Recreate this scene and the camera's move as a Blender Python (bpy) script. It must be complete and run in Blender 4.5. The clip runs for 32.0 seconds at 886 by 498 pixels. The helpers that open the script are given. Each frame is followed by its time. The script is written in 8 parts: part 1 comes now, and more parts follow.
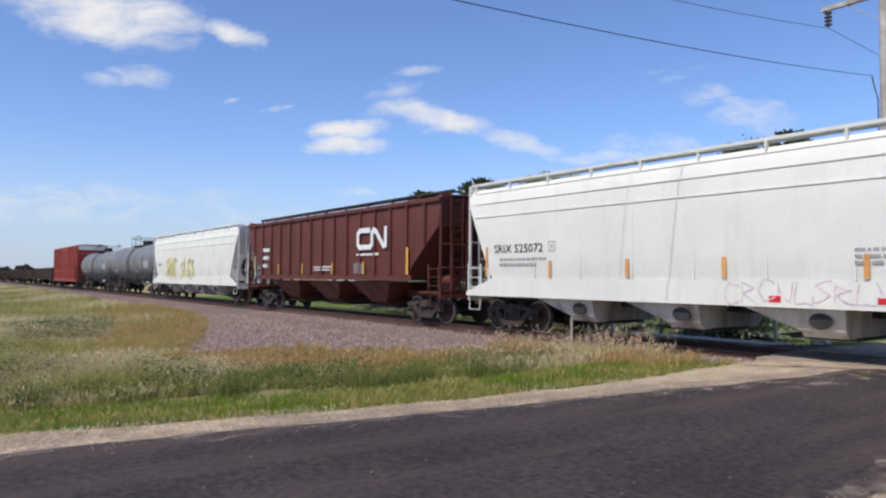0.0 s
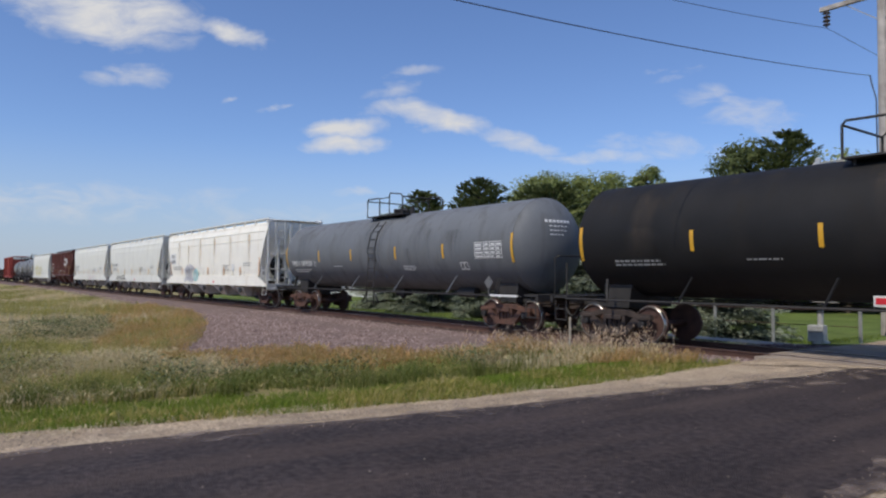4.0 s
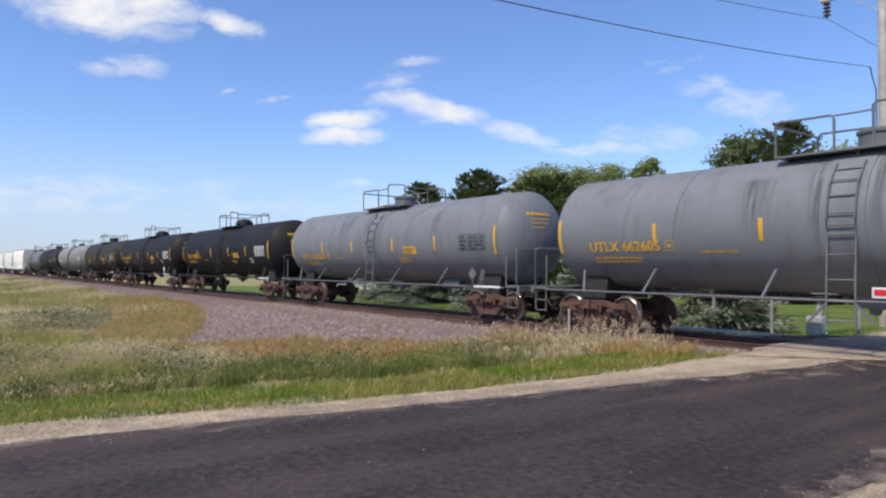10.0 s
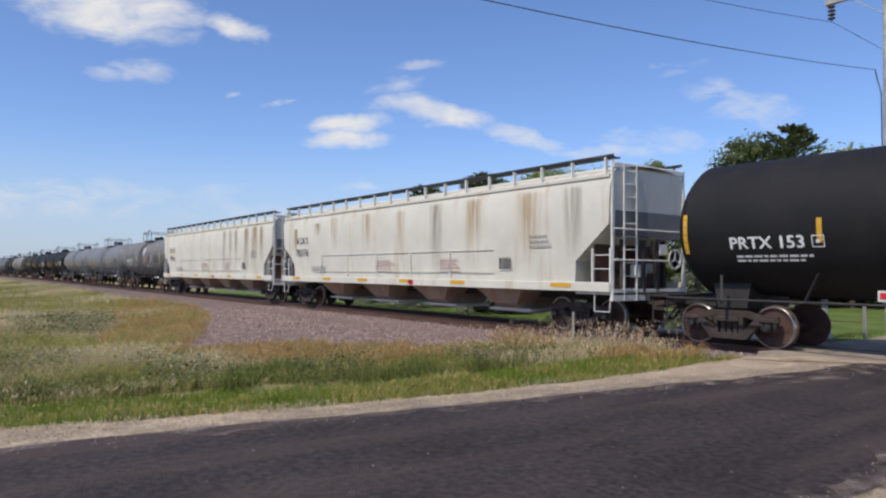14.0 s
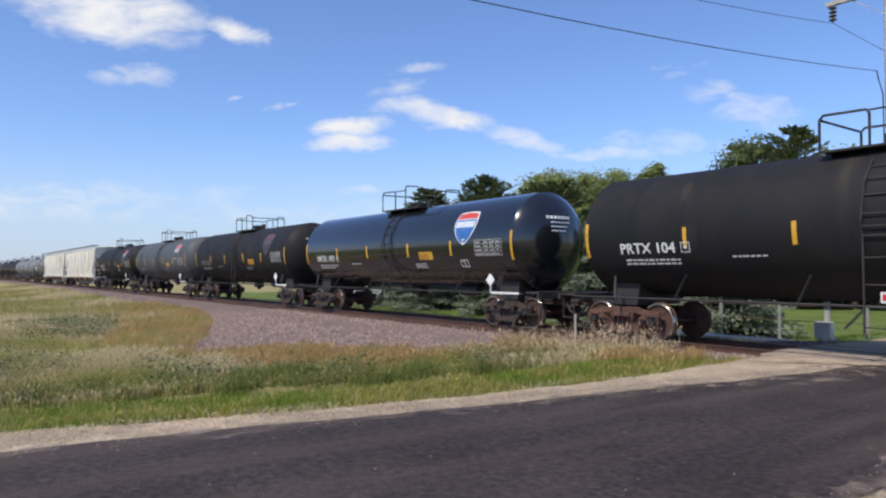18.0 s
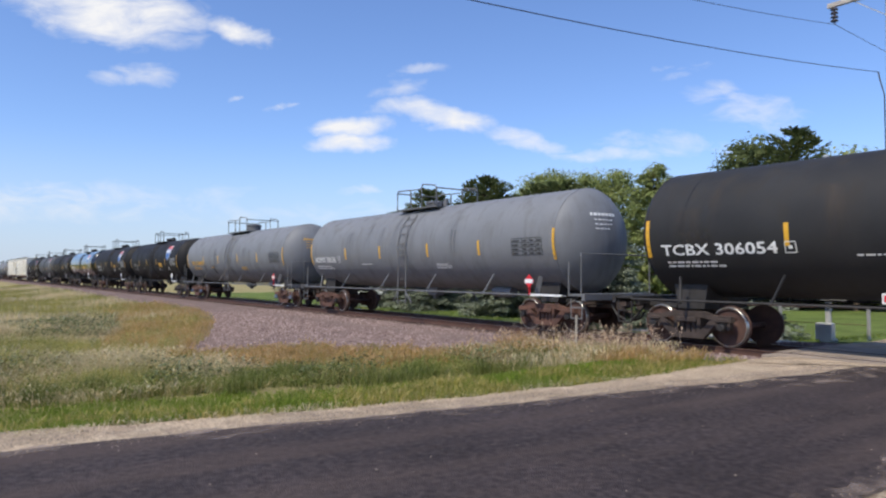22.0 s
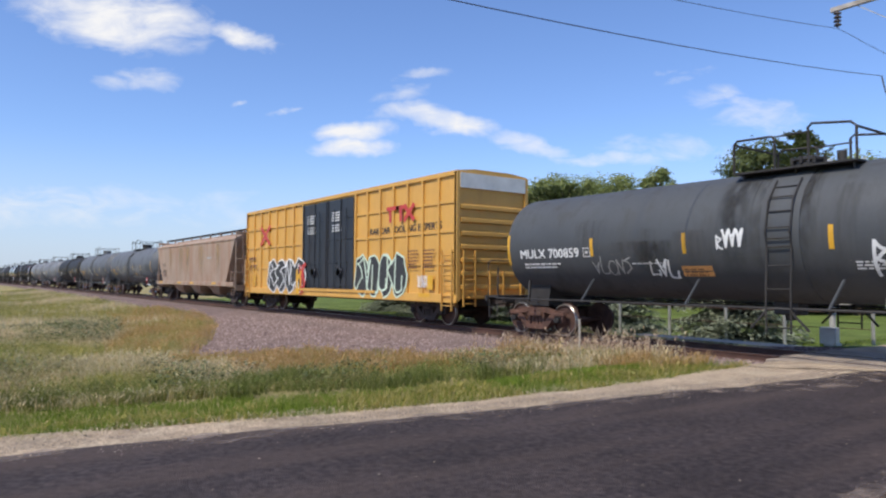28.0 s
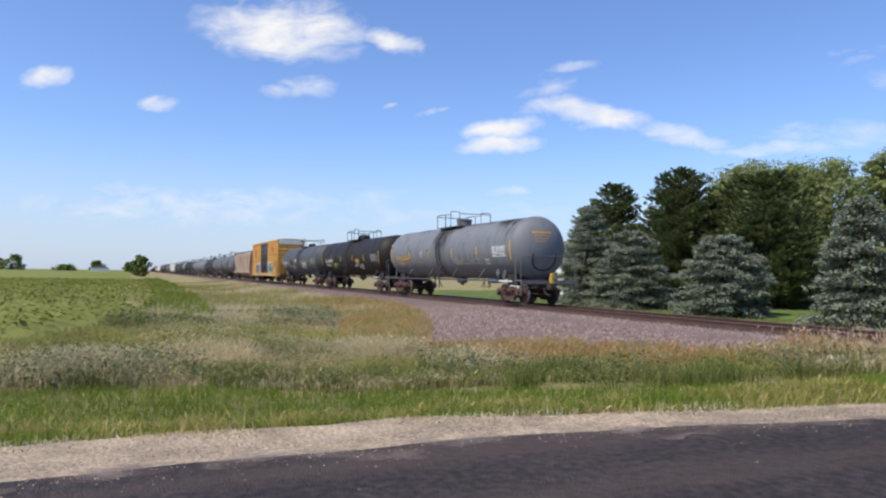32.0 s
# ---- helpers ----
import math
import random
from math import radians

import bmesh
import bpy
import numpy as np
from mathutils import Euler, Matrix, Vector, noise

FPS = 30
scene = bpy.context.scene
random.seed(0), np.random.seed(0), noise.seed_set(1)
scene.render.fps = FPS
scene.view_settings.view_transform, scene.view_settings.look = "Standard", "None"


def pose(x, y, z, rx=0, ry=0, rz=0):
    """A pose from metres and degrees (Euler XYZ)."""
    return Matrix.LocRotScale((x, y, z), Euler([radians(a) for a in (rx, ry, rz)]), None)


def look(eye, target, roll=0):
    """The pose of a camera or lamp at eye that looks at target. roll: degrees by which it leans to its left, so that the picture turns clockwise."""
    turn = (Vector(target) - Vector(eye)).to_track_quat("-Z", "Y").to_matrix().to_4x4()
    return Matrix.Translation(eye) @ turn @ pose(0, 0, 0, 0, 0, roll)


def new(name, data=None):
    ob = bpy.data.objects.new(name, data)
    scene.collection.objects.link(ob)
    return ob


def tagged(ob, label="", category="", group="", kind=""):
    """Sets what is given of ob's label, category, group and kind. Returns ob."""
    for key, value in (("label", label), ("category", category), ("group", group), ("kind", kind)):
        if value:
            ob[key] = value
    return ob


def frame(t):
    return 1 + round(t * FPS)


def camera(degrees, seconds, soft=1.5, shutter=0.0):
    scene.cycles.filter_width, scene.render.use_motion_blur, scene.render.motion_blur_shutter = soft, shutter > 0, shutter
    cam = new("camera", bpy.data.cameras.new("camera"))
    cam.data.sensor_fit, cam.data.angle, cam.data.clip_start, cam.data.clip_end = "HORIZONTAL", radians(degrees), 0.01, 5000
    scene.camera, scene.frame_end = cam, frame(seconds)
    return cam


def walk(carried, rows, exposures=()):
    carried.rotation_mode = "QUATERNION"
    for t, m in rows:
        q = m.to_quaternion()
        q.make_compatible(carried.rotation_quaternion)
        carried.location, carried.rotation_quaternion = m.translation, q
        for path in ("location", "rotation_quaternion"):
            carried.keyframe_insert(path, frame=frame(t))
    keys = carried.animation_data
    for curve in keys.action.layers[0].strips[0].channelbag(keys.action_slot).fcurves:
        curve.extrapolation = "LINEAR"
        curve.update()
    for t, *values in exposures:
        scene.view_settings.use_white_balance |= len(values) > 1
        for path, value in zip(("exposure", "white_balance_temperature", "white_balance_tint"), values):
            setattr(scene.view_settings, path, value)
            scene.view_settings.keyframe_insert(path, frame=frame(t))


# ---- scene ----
EYE = Vector((0.0, -15.45, 1.6))


def aim(yaw, pitch, roll, step=0.0):
    """Pose of the camera: yaw in degrees to the left of +y, pitch up, roll; step: metres forward from its stand, or a new stand."""
    a, b = radians(yaw), radians(pitch)
    way = Vector((-math.sin(a) * math.cos(b), math.cos(a) * math.cos(b), math.sin(b)))
    eye = EYE + way * step if isinstance(step, float) else Vector(step)
    return look(eye, eye + way, roll)


cam = camera(65.14, 32.0, soft=2.25)
walk(cam, [(t, aim(*a)) for t, *a in (
    (0.0, 53.458, 2.372, 0.424), (0.5, 53.474, 2.376, 0.257), (1.0, 53.443, 2.399, 0.17), (1.5, 53.432, 2.438, -0.076),
    (2.0, 53.373, 2.417, -0.029), (2.5, 53.349, 2.427, 0.061), (3.0, 53.312, 2.404, 0.185), (3.5, 53.332, 2.382, 0.375),
    (5.5, 53.241, 2.168, 0.578), (6.0, 53.199, 2.108, 0.706), (6.5, 53.217, 2.08, 0.692), (7.0, 53.191, 1.946, 0.545),
    (7.5, 53.265, 1.906, 0.59), (8.0, 53.28, 1.832, 0.599), (8.5, 53.313, 1.796, 0.709), (9.0, 53.307, 1.716, 0.625),
    (9.5, 53.307, 1.672, 0.518), (10.0, 53.258, 1.641, 0.433), (10.5, 53.268, 1.518, 0.403), (11.0, 53.299, 1.438, 0.303),
    (11.5, 53.303, 1.418, 0.345), (12.0, 53.379, 1.444, 0.379), (12.5, 53.511, 1.71, 0.395), (13.0, 53.539, 1.797, 0.344),
    (13.5, 53.589, 1.855, 0.274), (14.0, 53.598, 1.92, 0.431), (14.5, 53.573, 1.968, 0.242), (16.5, 53.567, 2.261, -0.014),
    (17.0, 53.633, 2.203, 0.183), (17.5, 53.677, 2.199, 0.383), (18.0, 53.747, 2.134, 0.274), (18.5, 53.766, 2.11, 0.271),
    (19.0, 53.74, 2.041, 0.283), (19.5, 53.723, 2.047, 0.237), (20.0, 53.71, 2.032, 0.133), (20.5, 53.763, 2.05, 0.054),
    (21.0, 53.833, 2.118, 0.203), (21.5, 53.849, 2.138, 0.238), (22.0, 53.831, 2.18, 0.359), (22.5, 53.838, 2.203, 0.512),
    (23.0, 53.817, 2.22, 0.541), (23.5, 53.833, 2.197, 0.374), (24.0, 53.862, 2.204, 0.404), (24.5, 53.871, 2.177, 0.406),
    (25.0, 53.922, 2.148, 0.446), (25.5, 53.914, 2.093, 0.53), (27.5, 54.011, 2.431, 0.248), (28.0, 54.08, 2.532, 0.354),
    (28.5, 54.124, 2.597, 0.69), (29.0, 54.19, 2.557, 0.566), (29.5, 54.191, 2.579, 0.63), (30.0, 54.152, 2.55, 0.537),
    (30.5, 54.172, 2.55, 0.613), (31.0, 54.244, 2.541, 0.517), (31.1, 54.6, 2.5, 0.5), (31.2, 55.4, 2.4, 0.5),
    (31.3, 56.7, 2.25, 0.4), (31.5, 60.8, 1.955, 0.11), (31.6, 61.6, 1.95, 0.3, (-0.4, -16.1, 1.53)), (31.7, 62.6, 2.05, 0.5, (-0.9, -16.7, 1.45)),
    (31.8, 64.0, 2.17, 0.6, (-1.6, -16.85, 1.36)), (31.9, 65.0, 2.13, 0.75, (-2.0, -17.05, 1.32)), (32.0, 66.1, 2.13, 0.9, (-2.35, -17.18, 1.3)))],
     exposures=((0.0, -0.03), (1.0, -0.1), (2.0, -0.31), (3.0, -0.48), (3.5, -0.45), (5.5, 0.0), (7.0, 0.03), (8.0, 0.1), (10.0, 0.1), (12.0, 0.12), (12.6, 0.0), (13.0, -0.14), (14.0, -0.14), (17.0, 0.02), (19.0, 0.08), (21.0, 0.1), (31.0, 0.1), (31.5, 0.11), (32.0, 0.12)))

# ---- sky, sun and clouds ----
SUN_AZ, SUN_EL = 170.0, 53.0          # compass degrees (0 = +y, clockwise), above the horizon
world = bpy.data.worlds.new("sky")
scene.world = world
world.use_nodes = True
wt = world.node_tree
wt.nodes.clear()


def wn(kind, **values):
    node = wt.nodes.new(kind)
    for key, value in values.items():
        if key in node.inputs:
            node.inputs[key].default_value = value
    return node


sky = wn("ShaderNodeTexSky")
sky.sky_type, sky.sun_disc = "NISHITA", False
sky.sun_elevation, sky.sun_rotation = radians(SUN_EL), radians(SUN_AZ)
sky.altitude, sky.air_density, sky.dust_density, sky.ozone_density = 300, 1.0, 0.7, 3.0
geo = wn("ShaderNodeTexCoord")


def wmath(op, a, b=None, c=None):
    node = wt.nodes.new("ShaderNodeMath")
    node.operation = op
    for i, v in enumerate((a, b, c)):
        if v is None:
            continue
        if isinstance(v, (int, float)):
            node.inputs[i].default_value = v
        else:
            wt.links.new(v, node.inputs[i])
    return node.outputs[0]


def wdot(vec):
    node = wt.nodes.new("ShaderNodeVectorMath")
    node.operation = "DOT_PRODUCT"
    wt.links.new(geo.outputs["Generated"], node.inputs[0])
    node.inputs[1].default_value = vec
    return node.outputs["Value"]


# clouds lie on a flat sheet of sky that faces the track's far end
ca, sa = math.cos(radians(54.0)), math.sin(radians(54.0))
ahead = wdot((-sa, ca, 0))
safe = wmath("MAXIMUM", ahead, 0.05)
cu = wmath("DIVIDE", wdot((ca, sa, 0)), safe)
cv = wmath("DIVIDE", wdot((0, 0, 1)), safe)
flat = wn("ShaderNodeCombineXYZ")
wt.links.new(cu, flat.inputs[0])
wt.links.new(cv, flat.inputs[1])
warp = wn("ShaderNodeTexNoise", Scale=9.0, Detail=5.0, Roughness=0.6)
wt.links.new(flat.outputs[0], warp.inputs["Vector"])
shift = wt.nodes.new("ShaderNodeVectorMath")
shift.operation = "MULTIPLY_ADD"
wt.links.new(warp.outputs["Color"], shift.inputs[0])
shift.inputs[1].default_value = (0.09, 0.05, 0)
wt.links.new(flat.outputs[0], shift.inputs[2])
# centre u, v, half width, half height, tilt in degrees, density
CLOUDS = ((-0.47, 0.385, 0.17, 0.06, -10, 1.0), (-0.285, 0.352, 0.065, 0.022, -6, 0.85), (-0.44, 0.29, 0.08, 0.022, 0, 0.5),
          (-0.124, 0.217, 0.066, 0.02, 2, 1.0), (-0.124, 0.19, 0.07, 0.018, 2, 1.0), (0.0, 0.232, 0.1, 0.022, -8, 0.95),
          (0.14, 0.195, 0.09, 0.02, -14, 0.7), (0.24, 0.178, 0.11, 0.014, -4, 0.5), (-0.05, 0.27, 0.06, 0.018, 5, 0.35),
          (0.36, 0.3, 0.06, 0.018, 10, 0.4), (0.45, 0.25, 0.11, 0.036, -8, 0.5), (-0.11, 0.12, 0.045, 0.009, 0, 0.35),
          (-0.285, 0.26, 0.016, 0.006, 0, 0.5), (-0.225, 0.246, 0.025, 0.007, 0, 0.5), (-0.6, 0.105, 0.42, 0.04, 0, 0.42), (-0.2, 0.09, 0.3, 0.02, 0, 0.25), (0.36, 0.19, 0.16, 0.02, -5, 0.42), (-0.02, 0.3, 0.05, 0.016, 8, 0.4),
          (-0.69, 0.27, 0.055, 0.017, 0, 0.7), (-0.9, 0.33, 0.07, 0.026, 8, 0.8))
total = None
for u, v, w, hh, tilt, dens in CLOUDS:
    place = wn("ShaderNodeMapping")
    place.vector_type = "TEXTURE"
    place.inputs["Location"].default_value = (u + 0.033, v + 0.025, 0)
    place.inputs["Rotation"].default_value = (0, 0, radians(tilt))
    place.inputs["Scale"].default_value = (w, hh, 1)
    wt.links.new(shift.outputs[0], place.inputs["Vector"])
    size = wt.nodes.new("ShaderNodeVectorMath")
    size.operation = "LENGTH"
    wt.links.new(place.outputs[0], size.inputs[0])
    body = wn("ShaderNodeMapRange")
    body.interpolation_type = "SMOOTHSTEP"
    for i, value in enumerate((1.25, 0.2, 0.0, dens)):
        body.inputs[i + 1].default_value = value
    wt.links.new(size.outputs["Value"], body.inputs[0])
    total = body.outputs[0] if total is None else wmath("MAXIMUM", total, body.outputs[0])
tall = wn("ShaderNodeMapping")
tall.inputs["Scale"].default_value = (1.0, 2.4, 1.0)
tall.inputs["Rotation"].default_value = (0, 0, radians(7))
wt.links.new(flat.outputs[0], tall.inputs["Vector"])
fine = wn("ShaderNodeTexNoise", Scale=13.0, Detail=9.0, Roughness=0.6, Distortion=0.5)
wt.links.new(tall.outputs[0], fine.inputs["Vector"])
wisps = wmath("MULTIPLY", wmath("SUBTRACT", fine.outputs[0], 0.52), wmath("MINIMUM", wmath("MULTIPLY", total, 4.6), 1.9))
ragged = wmath("MAXIMUM", wmath("MULTIPLY", wmath("SUBTRACT", wmath("ADD", total, wisps), 0.14), 1.05), 0.0)
front = wmath("GREATER_THAN", ahead, 0.06)
mask = wmath("MINIMUM", wmath("MULTIPLY", ragged, front), 1.0)
sky_light = wn("ShaderNodeBackground", Strength=0.142)
clear = wt.nodes.new("ShaderNodeVectorMath")      # clean late summer air, deeper blue
clear.operation = "MULTIPLY"
clear.inputs[1].default_value = (0.9, 1.0, 1.25)
wt.links.new(sky.outputs[0], clear.inputs[0])
wt.links.new(clear.outputs[0], sky_light.inputs[0])
cloud_light = wn("ShaderNodeBackground", Color=(0.95, 0.95, 0.97, 1), Strength=0.9)
both = wt.nodes.new("ShaderNodeMixShader")
wt.links.new(mask, both.inputs[0])
haze_light = wn("ShaderNodeBackground", Color=(0.53, 0.63, 0.8, 1), Strength=0.95)      # pale summer haze above the horizon
low = wn("ShaderNodeMapRange")
low.interpolation_type = "SMOOTHSTEP"
for i, value in enumerate((0.2, 0.0, 0.0, 0.7)):
    low.inputs[i + 1].default_value = value
wt.links.new(wdot((0, 0, 1)), low.inputs[0])
hazy = wt.nodes.new("ShaderNodeMixShader")
wt.links.new(low.outputs[0], hazy.inputs[0])
wt.links.new(sky_light.outputs[0], hazy.inputs[1])
wt.links.new(haze_light.outputs[0], hazy.inputs[2])
wt.links.new(hazy.outputs[0], both.inputs[1])
wt.links.new(cloud_light.outputs[0], both.inputs[2])
out = wt.nodes.new("ShaderNodeOutputWorld")
wt.links.new(both.outputs[0], out.inputs[0])

sun = new("sun", bpy.data.lights.new("sun", "SUN"))
sun.data.energy, sun.data.angle, sun.data.color = 4.0, radians(0.6), (1.0, 0.92, 0.79)
az, el = radians(SUN_AZ), radians(SUN_EL)
sun.matrix_world = look((math.sin(az) * math.cos(el) * 60, math.cos(az) * math.cos(el) * 60, math.sin(el) * 60), (0, 0, 0))

# ---- materials ----


def material(name, color, rough=0.6, metal=0.0, vary=0.0, scale=3.0, dirt=None, dirt_amount=0.0, streak=1.0, bump=0.0,
             bump_scale=60.0, island=False, spread=None, fine=0.0, threshold=0.5, coat=0.0,
             dirt_scale=2.2, stretch=None, second=None):
    """Painted or natural surface: base colour with a broad variation, streaked dirt of its own colour, fine grain and relief."""
    m = bpy.data.materials.new(name)
    m.use_nodes = True
    t = m.node_tree
    b = t.nodes["Principled BSDF"]
    b.inputs["Roughness"].default_value, b.inputs["Metallic"].default_value = rough, metal
    b.inputs["Coat Weight"].default_value = coat
    coord = t.nodes.new("ShaderNodeTexCoord")
    base = t.nodes.new("ShaderNodeRGB")
    base.outputs[0].default_value = (*color, 1)
    col = base.outputs[0]

    def noise_of(sc, detail=4.0, stretch=(1, 1, 1), rough_=0.55):
        mp = t.nodes.new("ShaderNodeMapping")
        mp.inputs["Scale"].default_value = stretch
        t.links.new(coord.outputs["Object"], mp.inputs[0])
        n = t.nodes.new("ShaderNodeTexNoise")
        n.inputs["Scale"].default_value, n.inputs["Detail"].default_value, n.inputs["Roughness"].default_value = sc, detail, rough_
        t.links.new(mp.outputs[0], n.inputs["Vector"])
        return n.outputs[0]

    def ramp(v, a, c, lo, hi):
        r = t.nodes.new("ShaderNodeMapRange")
        for i, x in enumerate((a, c, lo, hi)):
            r.inputs[i + 1].default_value = x
        t.links.new(v, r.inputs[0])
        return r.outputs[0]

    def mix(f, a, c, kind="MIX"):
        x = t.nodes.new("ShaderNodeMix")
        x.data_type, x.blend_type = "RGBA", kind
        for s, v in ((0, f), (6, a), (7, c)):
            if isinstance(v, (int, float)):
                x.inputs[s].default_value = v
            elif isinstance(v, tuple):
                x.inputs[s].default_value = (*v, 1)
            else:
                t.links.new(v, x.inputs[s])
        return x.outputs[2]

    if spread:
        g = t.nodes.new("ShaderNodeNewGeometry") if island else t.nodes.new("ShaderNodeObjectInfo")
        r = t.nodes.new("ShaderNodeValToRGB")
        while len(r.color_ramp.elements) < len(spread):
            r.color_ramp.elements.new(0.5)
        for i, c in enumerate(spread):
            r.color_ramp.elements[i].position = i / max(1, len(spread) - 1)
            r.color_ramp.elements[i].color = (*c, 1)
        t.links.new(g.outputs["Random Per Island" if island else "Random"], r.inputs[0])
        col = r.outputs[0]
    if vary:
        f = ramp(noise_of(scale), 0.3, 0.7, 1 - vary, 1 + vary)
        v = t.nodes.new("ShaderNodeVectorMath")
        v.operation = "SCALE"
        t.links.new(col, v.inputs[0])
        t.links.new(f, v.inputs["Scale"])
        col = v.outputs[0]
    if fine:
        f = ramp(noise_of(scale * 25, 3.0), 0.3, 0.7, 1 - fine, 1 + fine)
        v = t.nodes.new("ShaderNodeVectorMath")
        v.operation = "SCALE"
        t.links.new(col, v.inputs[0])
        t.links.new(f, v.inputs["Scale"])
        col = v.outputs[0]
    if dirt:
        d = noise_of(dirt_scale, 5.0, stretch or ((1.0, 1.0, 0.14) if streak else (1, 1, 1)), 0.6)
        f = ramp(d, threshold, threshold + 0.22, 0.0, dirt_amount)
        col = mix(f, col, dirt)
        rr = ramp(d, threshold, threshold + 0.22, rough, min(1.0, rough + 0.25))
        t.links.new(rr, b.inputs["Roughness"])
    if second:
        c2, amount2, scale2, stretch2, th2 = second
        col = mix(ramp(noise_of(scale2, 6.0, stretch2, 0.65), th2, th2 + 0.18, 0.0, amount2), col, c2)
    t.links.new(col, b.inputs["Base Color"])
    if bump:
        bp = t.nodes.new("ShaderNodeBump")
        bp.inputs["Strength"].default_value, bp.inputs["Distance"].default_value = bump, 0.02
        t.links.new(noise_of(bump_scale, 3.0), bp.inputs["Height"])
        t.links.new(bp.outputs[0], b.inputs["Normal"])
    return m


def paint(name, color, grime=(0.06, 0.05, 0.04), amount=0.35, rough=0.55, vary=0.08, th=0.5, coat=0.0):
    return material(name, color, rough, 0, vary, 0.9, grime, amount, 1.0, 0.15, 9.0, fine=0.04, threshold=th, coat=coat)


WHITE = paint("white hopper paint", (0.72, 0.71, 0.645), (0.5, 0.47, 0.4), 0.3, 0.5, 0.05, 0.52)
WHITE_RUST = paint("rust streaked white paint", (0.88, 0.845, 0.75), (0.62, 0.5, 0.33), 0.45, 0.5, 0.05, 0.56)
CREAM = paint("stained cream paint", (0.62, 0.59, 0.5), (0.4, 0.28, 0.15), 0.65, 0.6, 0.07, 0.55)
TAN = paint("faded tan paint", (0.34, 0.25, 0.185), (0.28, 0.13, 0.075), 0.7, 0.7, 0.12, 0.46)
OXIDE = paint("oxide red paint", (0.115, 0.028, 0.018), (0.05, 0.02, 0.014), 0.6, 0.6, 0.12)
BOX_RED = paint("faded red boxcar paint", (0.3, 0.05, 0.035), (0.13, 0.04, 0.03), 0.4, 0.6, 0.1)
YELLOW = paint("yellow boxcar paint", (0.61, 0.335, 0.075), (0.36, 0.18, 0.06), 0.35, 0.5, 0.07, 0.54)
DOOR_BLACK = paint("blue black door paint", (0.022, 0.024, 0.03), (0.06, 0.055, 0.05), 0.4, 0.45)
GREY = paint("grey tank paint", (0.165, 0.171, 0.18), (0.085, 0.078, 0.07), 0.4, 0.62, 0.07)
GREY_STAIN = paint("stained grey tank paint", (0.215, 0.21, 0.2), (0.09, 0.075, 0.06), 0.5, 0.62, 0.12, 0.48)
DARK_GREY = paint("dark grey tank paint", (0.06, 0.065, 0.07), (0.05, 0.045, 0.04), 0.4, 0.62, 0.08)
MID_GREY = paint("sunlit mid grey tank paint", (0.135, 0.143, 0.152), (0.07, 0.062, 0.055), 0.45, 0.62, 0.09)
SLATE = paint("slate tank paint", (0.105, 0.112, 0.122), (0.05, 0.048, 0.045), 0.4, 0.62, 0.08)
BLUE_GREY = paint("worn blue grey tank paint", (0.15, 0.15, 0.15), (0.17, 0.12, 0.075), 0.6, 0.65, 0.2, 0.48)
BLACK = paint("flat black tank paint", (0.014, 0.0135, 0.014), (0.028, 0.024, 0.021), 0.5, 0.62, 0.2)
CHARCOAL = paint("charcoal tank paint", (0.026, 0.026, 0.027), (0.045, 0.04, 0.035), 0.45, 0.6, 0.15)
BROWN_BLACK = paint("rusty black tank paint", (0.02, 0.017, 0.016), (0.05, 0.028, 0.02), 0.6, 0.55, 0.2, 0.48)
OLIVE = paint("dusty black tank paint", (0.027, 0.024, 0.02), (0.06, 0.048, 0.032), 0.5, 0.6, 0.2, 0.45)
GLOSS = paint("new glossy black tank paint", (0.011, 0.012, 0.014), (0.02, 0.02, 0.02), 0.1, 0.16, 0.1, 0.6, 0.6)
GON = paint("dark brown gondola paint", (0.055, 0.03, 0.022), (0.09, 0.04, 0.025), 0.5, 0.7, 0.15)
BAY = paint("dusty hopper bay paint", (0.56, 0.52, 0.46), (0.2, 0.14, 0.1), 0.7, 0.8, 0.15, 0.44)
STEEL_DARK = material("dark underframe steel", (0.028, 0.025, 0.023), 0.7, 0.0, 0.3, 2.0, bump=0.2)
STEEL_GREY = material("grey painted steel", (0.13, 0.13, 0.13), 0.55, 0.0, 0.15, 2.0)
# near black that paints the shade inside the hoppers' end openings
OPENING_SHADE = material("near black for shaded openings", (0.02, 0.02, 0.02), 0.9)
STEEL_WHITE = material("white painted steel", (0.66, 0.65, 0.6), 0.5, 0.0, 0.12, 2.0)
STEEL_YELLOW = material("yellow painted steel", (0.52, 0.28, 0.06), 0.5, 0.0, 0.12, 2.0)
RUST = material("rusty truck steel", (0.105, 0.05, 0.033), 0.8, 0.0, 0.35, 3.0, (0.045, 0.03, 0.025), 0.8, 0.0, 0.3, 30.0)
TRUCK_DARK = material("grimy truck steel", (0.05, 0.035, 0.028), 0.8, 0.0, 0.35, 3.0, (0.025, 0.02, 0.018), 0.8, 0.0, 0.3, 30.0)
WHEEL = material("brown wheel steel", (0.075, 0.038, 0.028), 0.75, 0.1, 0.3, 4.0)
TREAD = material("polished wheel tread", (0.5, 0.47, 0.44), 0.3, 1.0, 0.1, 4.0)
CAP_BLUE = material("blue bearing cap", (0.13, 0.19, 0.28), 0.5, 0, 0.2, 5.0)
TAPE = material("yellow reflective tape", (0.64, 0.35, 0.03), 0.4, 0, 0.08, 4.0)
TAPE_ORANGE = material("faded orange tape", (0.62, 0.3, 0.1), 0.5, 0, 0.15, 4.0)
TAPE_RED = material("red reflective tape", (0.6, 0.02, 0.03), 0.4, 0, 0.08, 4.0)
